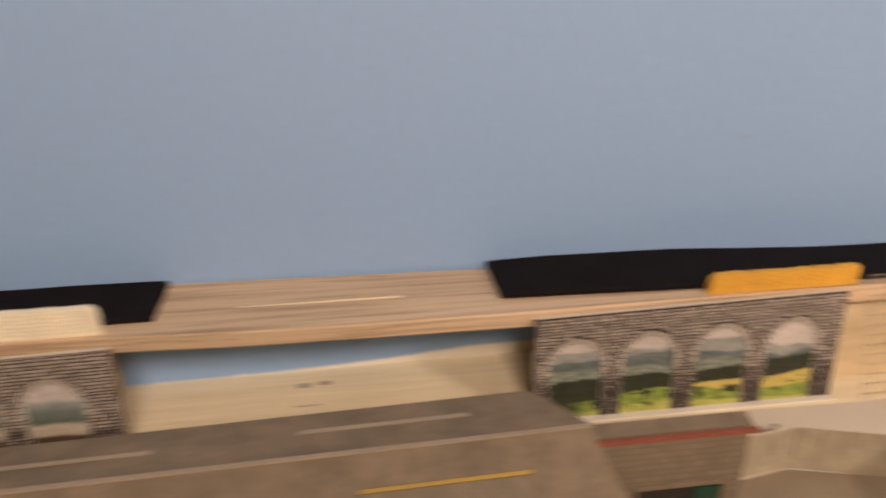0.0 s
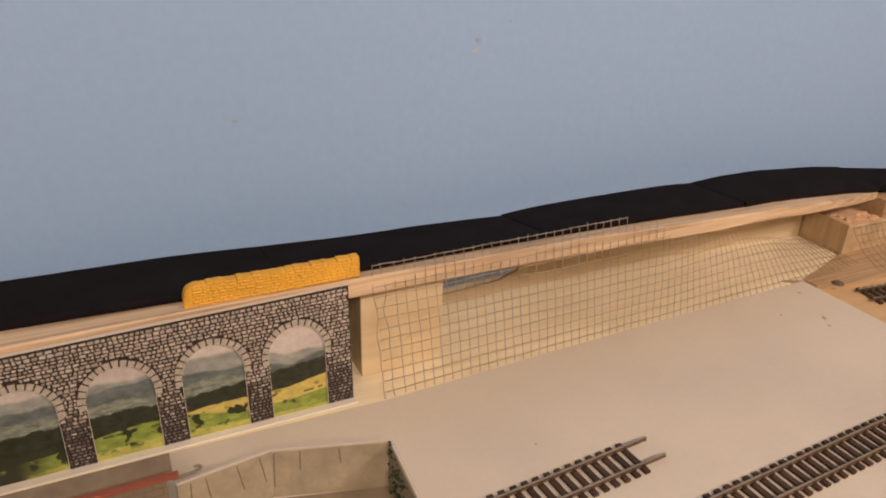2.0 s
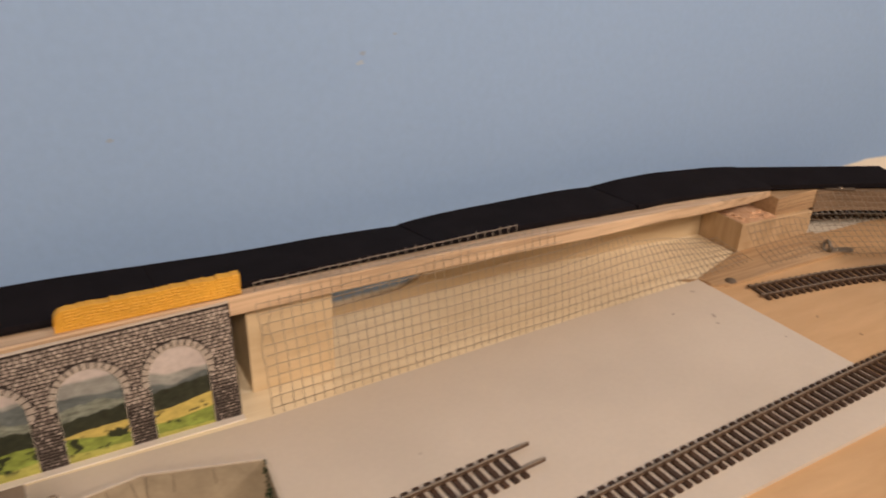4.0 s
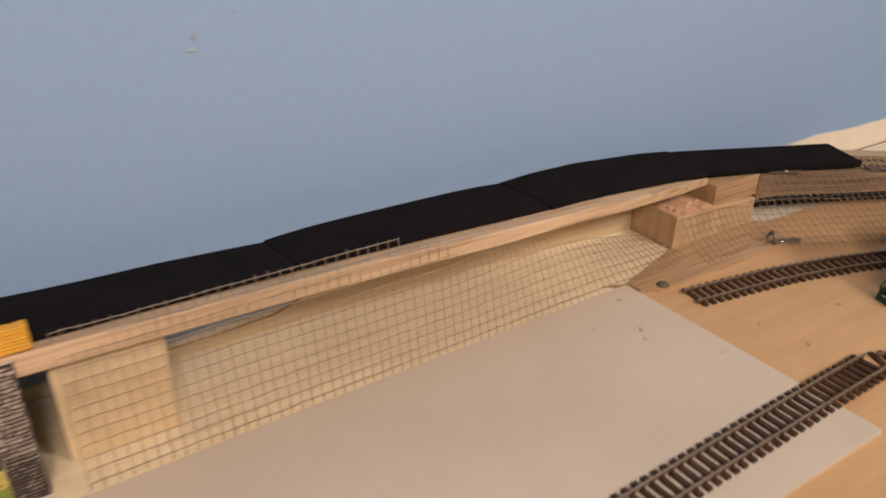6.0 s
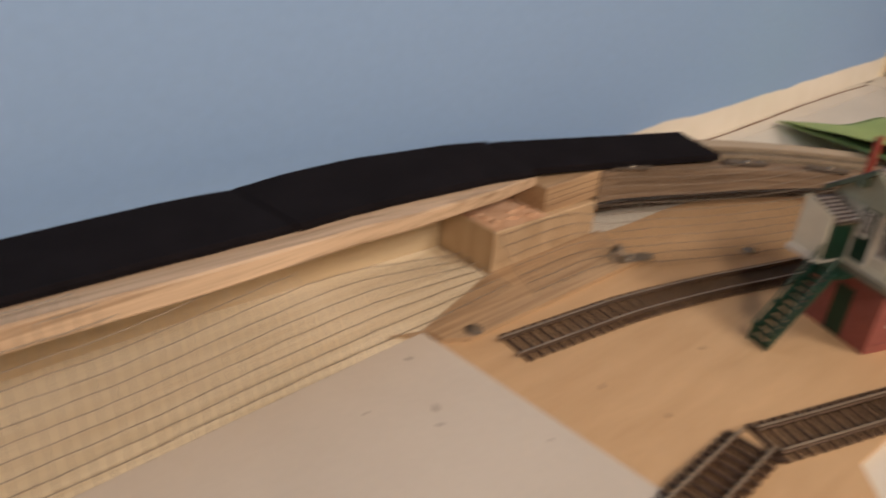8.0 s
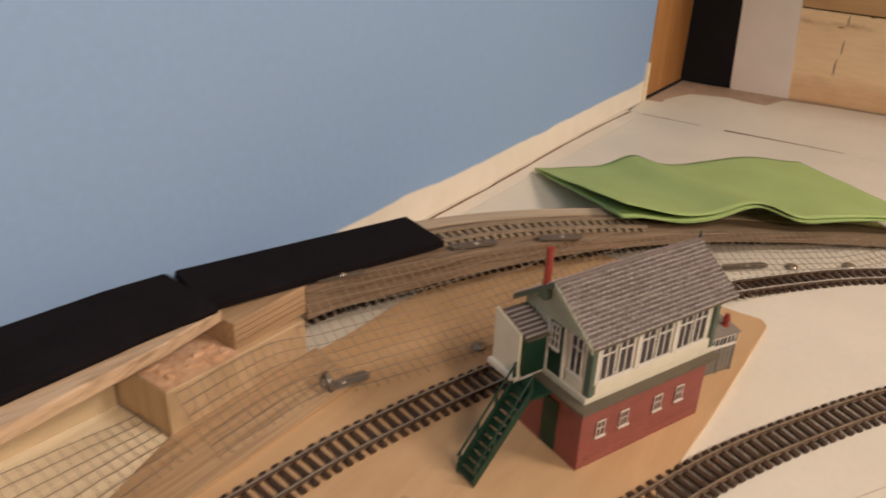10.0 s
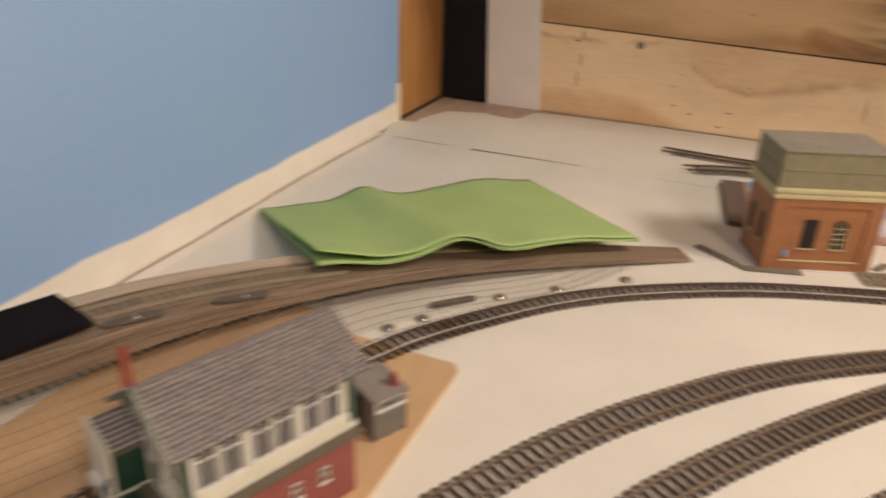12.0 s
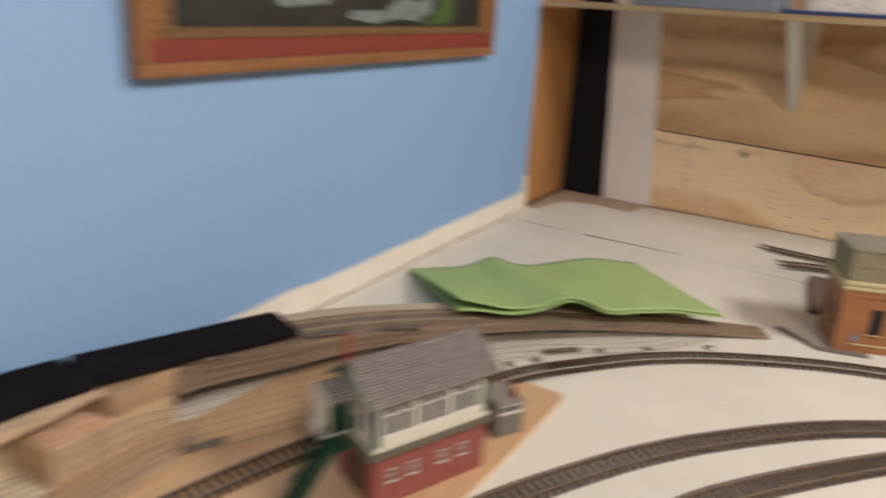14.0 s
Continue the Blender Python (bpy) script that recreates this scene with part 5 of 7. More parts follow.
track([(1.4155, 0.3065, 0.0042), (1.470, 0.2790, 0.0040), (1.529, 0.2410, 0.0010), (1.591, 0.1880, 0.0002), (1.644, 0.1210, 0.0002), (1.70, 0.0200, 0.0002), (1.738, -0.0860, 0.0002), (1.764, -0.180, 0.0002)], PLY_Z,
      "long curved track on the white board, rail heads paled as glints", head=RAIL_GLINT, tips=(0.003, 0.014))
track([(1.068, 0.2755, 0.0042), (1.10, 0.2640, 0.0042), (1.177, 0.2370, 0.0040), (1.265, 0.2055, 0.0012), (1.345, 0.1650, 0.0002), (1.408, 0.1265, 0.0002), (1.468, 0.0800, 0.0002), (1.546, 0.0060, 0.0002), (1.611, -0.0800, 0.0002), (1.650, -0.1500, 0.0002), (1.678, -0.215, 0.0002), (1.72, -0.34, 0.0002)], BOARD_Z, "curved brown track crossing from plywood to white board")
track([(1.23, 0.128), (1.305, 0.099), (1.362, 0.0715), (1.402, 0.0450), (1.4455, 0.0120), (1.508, -0.0400), (1.577, -0.1040), (1.629, -0.1580), (1.668, -0.206)], BOARD_Z, "brown track joining the curved track at a turnout", tips=(0, 0.03))
track([(1.262, 0.03), (1.335, -0.008), (1.408, -0.0600), (1.460, -0.1050), (1.515, -0.1530), (1.544, -0.1810), (1.62, -0.268)], BOARD_Z, "brown track across the white board")
track([(1.33, -0.055), (1.40, -0.096), (1.456, -0.1400), (1.52, -0.21)], BOARD_Z, "brown track at the front of the white board")
track([(2.116, 0.165), (2.111, 0.056), (2.119, -0.125), (2.135, -0.216), (2.152, -0.305), (2.20, -0.55)], BOARD_Z + 0.0006, "brown track along the foot of the end wall", tips=(0.02, 0))
track([(2.032, 0.124), (2.059, 0.050), (2.088, -0.124), (2.121, -0.299), (2.17, -0.55)], 0.0042, "brown track beside the printed board", tips=(0.018, 0))
track([(1.774, -0.078), (1.802, -0.160), (1.830, -0.241), (1.88, -0.38), (1.92, -0.52)], BOARD_Z, "dusty grey track beside the water tower", tone="grey", side=RAIL_DUSTY, head=RAIL_DUSTY, tips=(0.004, 0))
# track up the ramp, towards its outer edge
t2 = np.gradient(ramp_line, axis=0)
t2[:, 2] = 0
t2 /= np.linalg.norm(t2, axis=1)[:, None]
outer = np.array([p + np.array((-d[1], d[0], 0)) * -0.006 for p, d in zip(ramp_line, t2)])
track([tuple(p) for p in outer[8:45:6]], 0, "dusty grey track climbing the ramp", tone="grey", side=RAIL_DUSTY, head=RAIL_DUSTY)
track([(1.216, 0.5290), (1.250, 0.5215), (1.294, 0.5030), (1.346, 0.4815), (1.393, 0.4590), (1.445, 0.4280), (1.488, 0.3980), (1.536, 0.3640), (1.577, 0.3260), (1.612, 0.2840)], 0.0042, "brown track tucked in under the edge of the ramp")


# ---------------------------------------------------------------- wire mesh
def wire_mesh(rail_lo, rail_mid, rail_hi, pitch, label, trim, seed, WIRE=WIRE, gauge=0.00031):
    """Galvanised wire netting hung over three edge lines, from foot to top."""
    rnd = random.Random(seed)
    n_along = len(rail_lo)
    ob = thing("wire_mesh", tuple(rail_lo[n_along // 2]), label, "wire mesh")
    o = np.array(rail_lo[n_along // 2])
    cols = []
    for i in range(n_along):
        c = spline([rail_lo[i], rail_mid[i], rail_hi[i]], 0.002)
        d = np.r_[0, np.cumsum(np.linalg.norm(np.diff(c, axis=0), axis=1))]
        cols.append((c, d))
    rows = int(max(d[-1] for _, d in cols) / pitch)
    jit = lambda a, k: 0.0007 * noise.noise((a * 0.37, k * 0.41, seed)) + 0.0004 * noise.noise((a * 1.7, k * 1.3, seed + 3))

    def at(i, s):
        c, d = cols[i]
        return np.array([np.interp(s, d, c[:, k]) for k in range(3)])
    for i in range(n_along):
        top = (int(trim(i / n_along) * cols[i][1][-1] / pitch - 0.6 + 1e-6) + 0.6) * pitch
        ss = np.append(np.arange(0, top - 0.001, pitch / 2), top)
        if len(ss) < 2:
            continue
        b = bmesh.new()
        run = [at(i, s) - o + np.array((jit(i, s * 90), jit(i + 40, s * 90), abs(jit(i + 80, s * 90)))) + (np.array((0.0026 * noise.noise((s * 55, i, 2)) - 0.001, 0.0015 * noise.noise((s * 60, i, 5)), 0)) if i < 2 else 0) for s in ss]
        # the cut end sticks up a little past the last cross wire
        run.append(run[-1] + (run[-1] - run[-2]) / np.linalg.norm(run[-1] - run[-2]) * (0.0016 + 0.0012 * noise.noise((i * 0.9, 3, seed))))
        tube(b, run, gauge)
        part("wire", b, WIRE, ob)
    for r in range(rows):
        run = []
        for i in range(n_along):
            s = (r + 0.6) * pitch
            if s <= trim(i / n_along) * cols[i][1][-1] + 1e-4:
                run.append(at(i, s) - o + np.array((0, jit(i, r * 5 + 11), 0.0004 + abs(jit(i + 30, r * 5)))))
            else:
                if len(run) > 1:
                    part("wire", tube(bmesh.new(), run, gauge), WIRE, ob)
                run = []
        if len(run) > 1:
            part("wire", tube(bmesh.new(), run, gauge), WIRE, ob)


xs = np.arange(0.546, 1.075, 0.0078)
lo = [(x, float(np.interp(x, [0.54, 0.66, 0.76, 0.89, 1.0, 1.07], [0.4438, 0.4485, 0.4520, 0.4560, 0.4575, 0.4630])), 0.0082) for x in xs]
under = [min(1.0, max(0.0, (x - 0.80) / 0.262)) for x in xs]
mid = [(x, (deck_front(x) - 0.0016 + 0.0006 * math.sin(x * 60)) * (1 - k) + 0.492 * k, (deck_top(x) - 0.012) * (1 - k) + 0.0105 * k) for x, k in zip(xs, under)]
hi = [(x, (deck_front(x) + 0.003) * (1 - k) + 0.530 * k, float(np.interp(x, [0.66, 0.80, 0.95, 1.08], [0.1085, 0.1080, 0.1005, 0.0860])) * (1 - k) + 0.0150 * k) for x, k in zip(xs, under)]
wire_mesh(lo, mid, hi, 0.0078, "rusty grey wire mesh sloping from the deck to the card", lambda s: float(np.interp(s, [0, 0.30, 0.40, 0.45, 0.50, 0.56, 0.7], [0.99, 1.0, 0.99, 0.94, 0.89, 0.85, 0.84])), 1)

# mesh over the block and the ramp
foot = spline([(1.078, 0.4445, 0.0070), (1.150, 0.4420, 0.0065), (1.188, 0.4210, 0.0060), (1.254, 0.3900, 0.0055), (1.33, 0.362, 0.0055), (1.44, 0.330, 0.0035), (1.512, 0.284, 0.0018), (1.608, 0.186, 0.0018), (1.688, 0.138, 0.0018)], 0.0078)
n = len(foot)
edge_line = []
for p, d in list(zip(ramp_line, t2))[2::6]:
    edge_line.append(tuple(p + np.array((-d[1], d[0], 0)) * (0.003 - ramp_half(p[0])[0]) + np.array((0, 0, 0.0022))))
crest = spline([(1.078, 0.4862, 0.0398), (1.150, 0.4862, 0.0370), (1.172, 0.4870, 0.0365)] + [q for q in edge_line if 1.19 < q[0] < 1.70], 0.0078)
crest = np.stack([np.interp(np.linspace(0, 1, n), np.linspace(0, 1, len(crest)), crest[:, k]) for k in range(3)], 1)
belly = []
for a, c in zip(foot, crest):
    draped = 0.5 * (a + c) + np.array((0, 0.006, -0.0035))
    loose = 0.52 * a + 0.48 * c + np.array((0, 0, -0.004))
    k = min(1.0, max(0.0, (c[0] - 1.165) / 0.07))
    belly.append(draped * (1 - k) + loose * k)
wire_mesh([tuple(p) for p in foot], [tuple(p) for p in belly], [tuple(p) for p in crest], 0.0078, "grey wire mesh draped over the block and ramp", lambda s: 1.0, 2, RAMP_WIRE, 0.00028)


# ---------------------------------------------------------------- pins, plates and screws
def pin(x, y, z, label="domed silver drawing pin pressed into the mesh", metal=STEEL):
    ob = thing("drawing_pin", (x, y, z), label, "drawing pin", "drawing pins along the mesh")
    part("head", dome(bmesh.new(), 0.0058, 0.0026), metal, ob, smooth=True)


for x, y in ((1.6640, 0.1370), (1.6125, 0.1942), (1.5745, 0.2380), (1.5077, 0.2866), (1.4800, 0.3064)):
    pin(x, y, 0.0016)
pin(1.439, 0.336, 0.0045)
pin(1.273, 0.394, 0.0055, "domed silver drawing pin in the plywood")
pin(1.0118, 0.4420, 0.0076, "dull grey pin in the plank", PLATE_GREY)


def fixing_plate(x, y, z, rz, length, label, tilt=0.0):
    ob = thing("fixing_plate", (x, y, z), label, "metal plate", "grey fixing plates")
    ob.matrix_world = pose(x, y, z, 0, tilt, rz)
    h, w = length / 2, 0.0045
    pts = [(h - w + w * math.cos(a), w * math.sin(a)) for a in np.linspace(-math.pi / 2, math.pi / 2, 9)] + [(-h + w + w * math.cos(a), w * math.sin(a)) for a in np.linspace(math.pi / 2, 3 * math.pi / 2, 9)]
    part("plate", prism(bmesh.new(), pts, 0.0, 0.0014), PLATE_GREY, ob)
    b = bmesh.new()
    dome(b, 0.0028, 0.0015, 12, 3)
    s = part("screw", b, STEEL, ob, "bright screw head", smooth=True)
    s.location = (0.002, 0, 0.0014)


fixing_plate(1.5455, 0.2735, 0.0020, -44, 0.046, "grey metal plate with a screw on the white board")
fixing_plate(1.2215, 0.4850, 0.0562, -22, 0.040, "grey metal plate at the edge of the foam", 3)
fixing_plate(1.341, 0.446, 0.0482, -28, 0.044, "grey metal plate on the ramp", 4)
fixing_plate(1.411, 0.402, 0.0422, -36, 0.044, "grey metal plate on the ramp", 5)
clip = thing("screw_clip", (1.168, 0.443, 0.0078), "bent grey metal clip with a bright screw", "metal clip")
clip.matrix_world = pose(1.1715, 0.4430, 0.0066, 0, 0, -19)
part("plate", prism(bmesh.new(), [(-0.004, -0.005), (0.022, -0.005), (0.0255, 0), (0.022, 0.005), (-0.004, 0.005)], 0.0, 0.0014), CLIP_METAL, clip)
b = bmesh.new()
ring = [(-0.0075 + 0.0010 * math.sin(a * 2), 0.0056 * math.cos(a), 0.0060 + 0.0060 * math.sin(a)) for a in np.linspace(0, 2 * math.pi, 21)]
tube(b, ring, 0.0020, 6)
part("eye", b, CLIP_METAL, clip, "upright grey eyelet", smooth=True)
b = bmesh.new()
dome(b, 0.0032, 0.0022, 12, 4)
part("screw", b, STEEL, clip, "bright screw head", smooth=True).location = (0.004, 0, 0.0014)


# ---------------------------------------------------------------- green paper
GREEN_CORNERS = [np.array(p) for p in ((1.482, 0.376, 0.052), (1.722, 0.137, 0.020), (1.862, 0.298, 0.010), (1.640, 0.552, 0.004))]


def green_sheet(lift, shift, label):
    ob = thing("paper_sheet", (1.67, 0.34, 0.02), label, "paper sheet", "folded green paper sheets")
    b = bmesh.new()
    top = lift > 0.002
    nu, nv = 64, 20
    fl, fr, br, bl = GREEN_CORNERS
    g = []
    for i in range(nu + 1):
        u = i / nu
        col = []
        for j in range(nv + 1):
            v = j / nv
            p = (fl * (1 - u) + fr * u) * (1 - v) + (bl * (1 - u) + br * u) * v
            front = 0.012 * math.exp(-((u - 0.40) / 0.10) ** 2) - (0.006 if top else 0.0065) * math.exp(-((u - 0.20) / 0.13) ** 2) + (0.005 if top else -0.006) * math.exp(-u / 0.12) - 0.003 * math.exp(-((u - 0.56) / 0.08) ** 2) + 0.004 * math.exp(-((u - 0.78) / 0.14) ** 2)
            backw = 0.016 * math.exp(-((u - 0.36) / 0.08) ** 2) + 0.010 * math.exp(-((u - 0.78) / 0.16) ** 2)
            z = p[2] + front * (1 - v) ** 1.3 + backw * v ** 1.2 * (0.9 if lift else 1.0) + lift + 0.0012 * noise.noise((u * 9, v * 6, lift * 300))
            out = shift * (1 - v)
            col.append(b.verts.new((p[0] - 1.67 - out * 0.7, p[1] - 0.34 - out * 0.7, max(z, 0.0012 + lift) - 0.02)))
        g.append(col)
    for i in range(nu):
        for j in range(nv):
            b.faces.new((g[i][j], g[i + 1][j], g[i + 1][j + 1], g[i][j + 1]))
    s = part("sheet", b, GREEN_PAPER, ob, smooth=True)
    m = s.modifiers.new("thickness", "SOLIDIFY")
    m.thickness, m.offset = 0.0004, 0.0


green_sheet(0.0030, 0.0, "green sugar paper sheet curling over the ramp")
green_sheet(0.0010, 0.002, "green sugar paper sheet under another")
green_sheet(0.0000, 0.0030, "lowest green sugar paper sheet over the ramp")


# ---------------------------------------------------------------- signal box
SB = thing("signal_box", (1.1988, 0.2774, 0.0042), "model signal box with brick base, cream cabin and slate roof", "signal box", rz=-21.8)
SL, SD = 0.1068, 0.0560     # length and depth
BASE_H, CAB_B, EAVE, RIDGE = 0.0480, 0.0540, 0.0938, 0.1136
part("brick_base", boxed(0, 0, 0, SL, SD, BASE_H, bevel=0.0004), RED_BRICK, SB, "red brick base")
part("plinth", boxed(0.006, -0.0006, 0.006, SL - 0.003, 0.0004, 0.0072), RED_BRICK, SB)
part("walkway", boxed(-0.0085, -0.0078, BASE_H, SL + 0.0010, SD + 0.004, BASE_H + 0.0022, bevel=0.0005), PLASTIC_GREY, SB, "grey walkway ledge")
part("fascia", boxed(-0.0016, -0.0014, BASE_H + 0.0022, SL + 0.0012, SD + 0.001, CAB_B - 0.0001), CREAM_PAINT, SB, "white fascia line")


def sash(parent, x0, x1, z0, z1, bars_x, bars_z, face, plane, glass=GLASS_DARK, bar=0.0003, rise=0.0042, f=0.0008):
    """A window: dark pane, pale frame and glazing bars. face 'f' lies in y = plane, 's' in x = plane."""
    def put(name, a0, a1, b0, b1, d0, d1, m, owner):
        if face == "f":
            return part(name, boxed(a0, plane - d1, b0, a1, plane - d0, b1), m, owner)
        return part(name, boxed(plane - d1, a0, b0, plane - d0, a1, b1), m, owner)
    w = put("window", x0, x1, z0, z1, -0.0002, 0.0002, glass, parent)
    put("frame", x0, x0 + f, z0, z1, 0.0003, 0.0010, WHITE_TRIM, w)
    put("frame", x1 - f, x1, z0, z1, 0.0003, 0.0010, WHITE_TRIM, w)
    put("frame", x0 + f, x1 - f, z1 - f, z1, 0.0003, 0.0010, WHITE_TRIM, w)
    put("sill", x0 - 0.0008, x1 + 0.0008, z0 - 1.5 * f, z0, 0.0003, 0.0018, WHITE_TRIM, w)
    for k in range(1, bars_x + 1):
        c = x0 + (x1 - x0) * k / (bars_x + 1)
        put("glazing_bar", c - bar, c + bar, z0, z1 - f, 0.0003, 0.0008, WHITE_TRIM, w)
    for k in range(1, bars_z + 1):
        c = z0 + (z1 - z0) * k / (bars_z + 1) + rise / bars_z
        put("glazing_bar", x0 + f, x1 - f, c - bar, c + bar, 0.00031, 0.00075, WHITE_TRIM, w)


for x in (0.0120, 0.0311, 0.0602, 0.0798):
    sash(SB, x, x + 0.0068, 0.0210, 0.0320, 1, 1, "f", -0.0002, GLASS_RED, 0.0002, 0.0, 0.0005)
# cabin
part("cabin_wall", boxed(0.001, 0.001, CAB_B, SL - 0.001, SD - 0.001, EAVE), CREAM_PAINT, SB, "cream boarded cabin")
part("dado", boxed(0.0055, -0.0012, CAB_B, SL - 0.0045, 0.0009, CAB_B + 0.0070, bevel=0.0004), CREAM_PAINT, SB, "cream panel under the windows")
for x in (0.0002, SL - 0.0042):
    part("corner_post", boxed(x, -0.0014, CAB_B, x + 0.0036, 0.0034, EAVE, bevel=0.0003), GREEN_POST, SB, "dark grey green corner post")
for k in range(3):
    x0 = 0.0075 + k * 0.0317
    for w in range(2):
        sash(SB, x0 + w * 0.0140, x0 + w * 0.0140 + 0.0122, CAB_B + 0.0086, EAVE - 0.0025, 1, 1, "f", 0.0004, bar=0.00042, rise=0.0022, f=0.0010)
    part("mullion", boxed(x0 - 0.0030, -0.0008, CAB_B + 0.0071, x0 - 0.0008, 0.0012, EAVE - 0.001), WHITE_TRIM, SB)
part("window_head", boxed(0.0045, -0.0007, EAVE - 0.0034, SL - 0.0045, 0.0010, EAVE), CREAM_PAINT, SB)
# gable end, with window and door
sash(SB, 0.0060, 0.0165, CAB_B + 0.010, EAVE - 0.0035, 1, 1, "s", 0.0005, bar=0.00042, rise=0.0035, f=0.0010)
part("panel", boxed(-0.0004, 0.0050, CAB_B, 0.0009, 0.0175, CAB_B + 0.0085), CREAM_PAINT, SB, "cream panel under the end window")
part("door", boxed(-0.0008, 0.0215, CAB_B, 0.0010, 0.0345, EAVE - 0.001), GREEN_PAINT, SB, "dark green door with a small window")
sash(SB, 0.0245, 0.0320, CAB_B + 0.0185, EAVE - 0.006, 1, 2, "s", -0.0009, rise=0.0)
part("door_post", boxed(-0.0016, 0.0338, CAB_B, 0.0008, 0.0352, EAVE - 0.004), WHITE_TRIM, SB)
part("door_post", boxed(-0.0016, 0.0199, CAB_B, 0.0008, 0.0213, EAVE - 0.002), WHITE_TRIM, SB)
part("door", boxed(-0.0007, 0.0200, 0.001, 0.0006, 0.0330, 0.036), GREEN_PAINT, SB, "dark green door in the brick base")
for s, yy in ((-0.0035, "l"), (SL + 0.0005, "r")):
    b = bmesh.new()
    pts = ((0.0005, EAVE - 0.004), (SD - 0.0005, EAVE - 0.004), (SD - 0.0005, EAVE), (SD / 2, RIDGE - 0.001), (0.0005, EAVE))
    lo_v = [b.verts.new((s + 0.001, y, z)) for y, z in pts]
    hi_v = [b.verts.new((s + 0.0028, y, z)) for y, z in pts]
    b.faces.new(lo_v)
    b.faces.new(hi_v[::-1])
    for i in range(5):
        b.faces.new((lo_v[i], lo_v[(i + 1) % 5], hi_v[(i + 1) % 5], hi_v[i]))
    part("gable", b, GREEN_GREY, SB, "grey green gable board")
# roof
ROOF_X0, ROOF_X1, OVER = -0.0062, SL + 0.0066, 0.0064
for sgn in (-1, 1):
    y_e = -OVER if sgn < 0 else SD + OVER
    slope = (RIDGE - EAVE) / (SD / 2)
    z_e = EAVE - OVER * slope + 0.002
    b = bmesh.new()
    v = [b.verts.new(p) for p in ((ROOF_X0, y_e, z_e), (ROOF_X1, y_e, z_e), (ROOF_X1, SD / 2, RIDGE + 0.002), (ROOF_X0, SD / 2, RIDGE + 0.002))]
    w = [b.verts.new((q.co.x, q.co.y, q.co.z - 0.0016)) for q in v]
    b.faces.new(v)
    b.faces.new(w[::-1])
    for i in range(4):
        b.faces.new((v[i], v[(i + 1) % 4], w[(i + 1) % 4], w[i]))
    roof = part("roof", b, PLASTIC_GREY, SB)
    b = bmesh.new()
    rnd = random.Random(31 + sgn)
    rows_n, length = 15, math.hypot(SD / 2 + OVER, RIDGE + 0.002 - z_e)
    e = Vector((0, SD / 2 - y_e, RIDGE + 0.002 - z_e)).normalized()
    nrm = Vector((0, -e.z, e.y)) if sgn < 0 else Vector((0, e.z, -e.y))
    if nrm.z < 0:
        nrm = -nrm
    for r in range(rows_n):
        s0 = length * r / rows_n
        x = ROOF_X0 - (0.0 if r % 2 else 0.0018)
        while x < ROOF_X1 - 0.0005:
            w_s = 0.0037
            xa, xb = max(x + 0.0005, ROOF_X0), min(x + w_s, ROOF_X1)
            up = 0.0016 + rnd.uniform(-0.00015, 0.00015)
            base = Vector((0, y_e, z_e)) + e * s0
            top = Vector((0, y_e, z_e)) + e * (s0 + length / rows_n * 1.05)
            worn = rnd.uniform(0.14, 0.36)
            q = [base + nrm * 0.00005, base + nrm * up, base * (1 - worn) + top * worn + nrm * (up * (1 - worn) + 0.0002 * worn), top + nrm * 0.0002]
            va = [b.verts.new((xa, p.y, p.z)) for p in q]
            vb = [b.verts.new((xb, p.y, p.z)) for p in q]
            b.faces.new((va[0], vb[0], vb[1], va[1])).material_index = 1
            b.faces.new((va[1], vb[1], vb[2], va[2])).material_index = 1
            b.faces.new((va[2], vb[2], vb[3], va[3]))
            b.faces.new(va)
            b.faces.new(vb[::-1])
            x += w_s
    tagged(part("slating", b, [SLATE, SLATE_EDGE], roof, "overlapping grey mauve slates"), kind="stuff")
part("ridge", boxed(ROOF_X0, SD / 2 - 0.0014, RIDGE + 0.0016, ROOF_X1, SD / 2 + 0.0014, RIDGE + 0.0034, bevel=0.0005), SLATE, SB)
for x in (ROOF_X0 - 0.0007, ROOF_X1 - 0.0005):
    for sgn in (-1, 1):
        y_e = -OVER if sgn < 0 else SD + OVER
        b = bmesh.new()
        a = [b.verts.new((xx, y, z + dz)) for xx in (x, x + 0.0012) for y, z in ((y_e, z_e), (SD / 2, RIDGE + 0.002)) for dz in (-0.0026, 0.0008)]
        for q in ((0, 1, 3, 2), (4, 6, 7, 5), (0, 2, 6, 4), (1, 5, 7, 3), (0, 4, 5, 1), (2, 3, 7, 6)):
            b.faces.new([a[i] for i in q])
        part("bargeboard", b, (GREEN_GREY if sgn < 0 else GREEN_POST) if x < 0 else PLASTIC_GREY, SB, "grey green bargeboard")
part("finial", cylinder(bmesh.new(), ROOF_X1 - 0.001, SD / 2, RIDGE + 0.002, RIDGE + 0.0085, 0.0011, 0.0004, 8), GREEN_PAINT, SB)
chim = part("chimney", cylinder(bmesh.new(), -0.0035, SD / 2 + 0.010, RIDGE - 0.006, RIDGE + 0.0180, 0.0023, 0.0022, 12), RED_POT, SB, "tall red chimney pipe")
part("chimney_cap", cylinder(bmesh.new(), -0.0035, SD / 2 + 0.010, RIDGE + 0.0181, RIDGE + 0.0195, 0.0026, 0.0024, 12), RED_POT, chim)
part("chimney_foot", boxed(-0.0070, SD / 2 + 0.0065, RIDGE - 0.012, -0.0002, SD / 2 + 0.0135, RIDGE - 0.0059), GREEN_POST, SB)
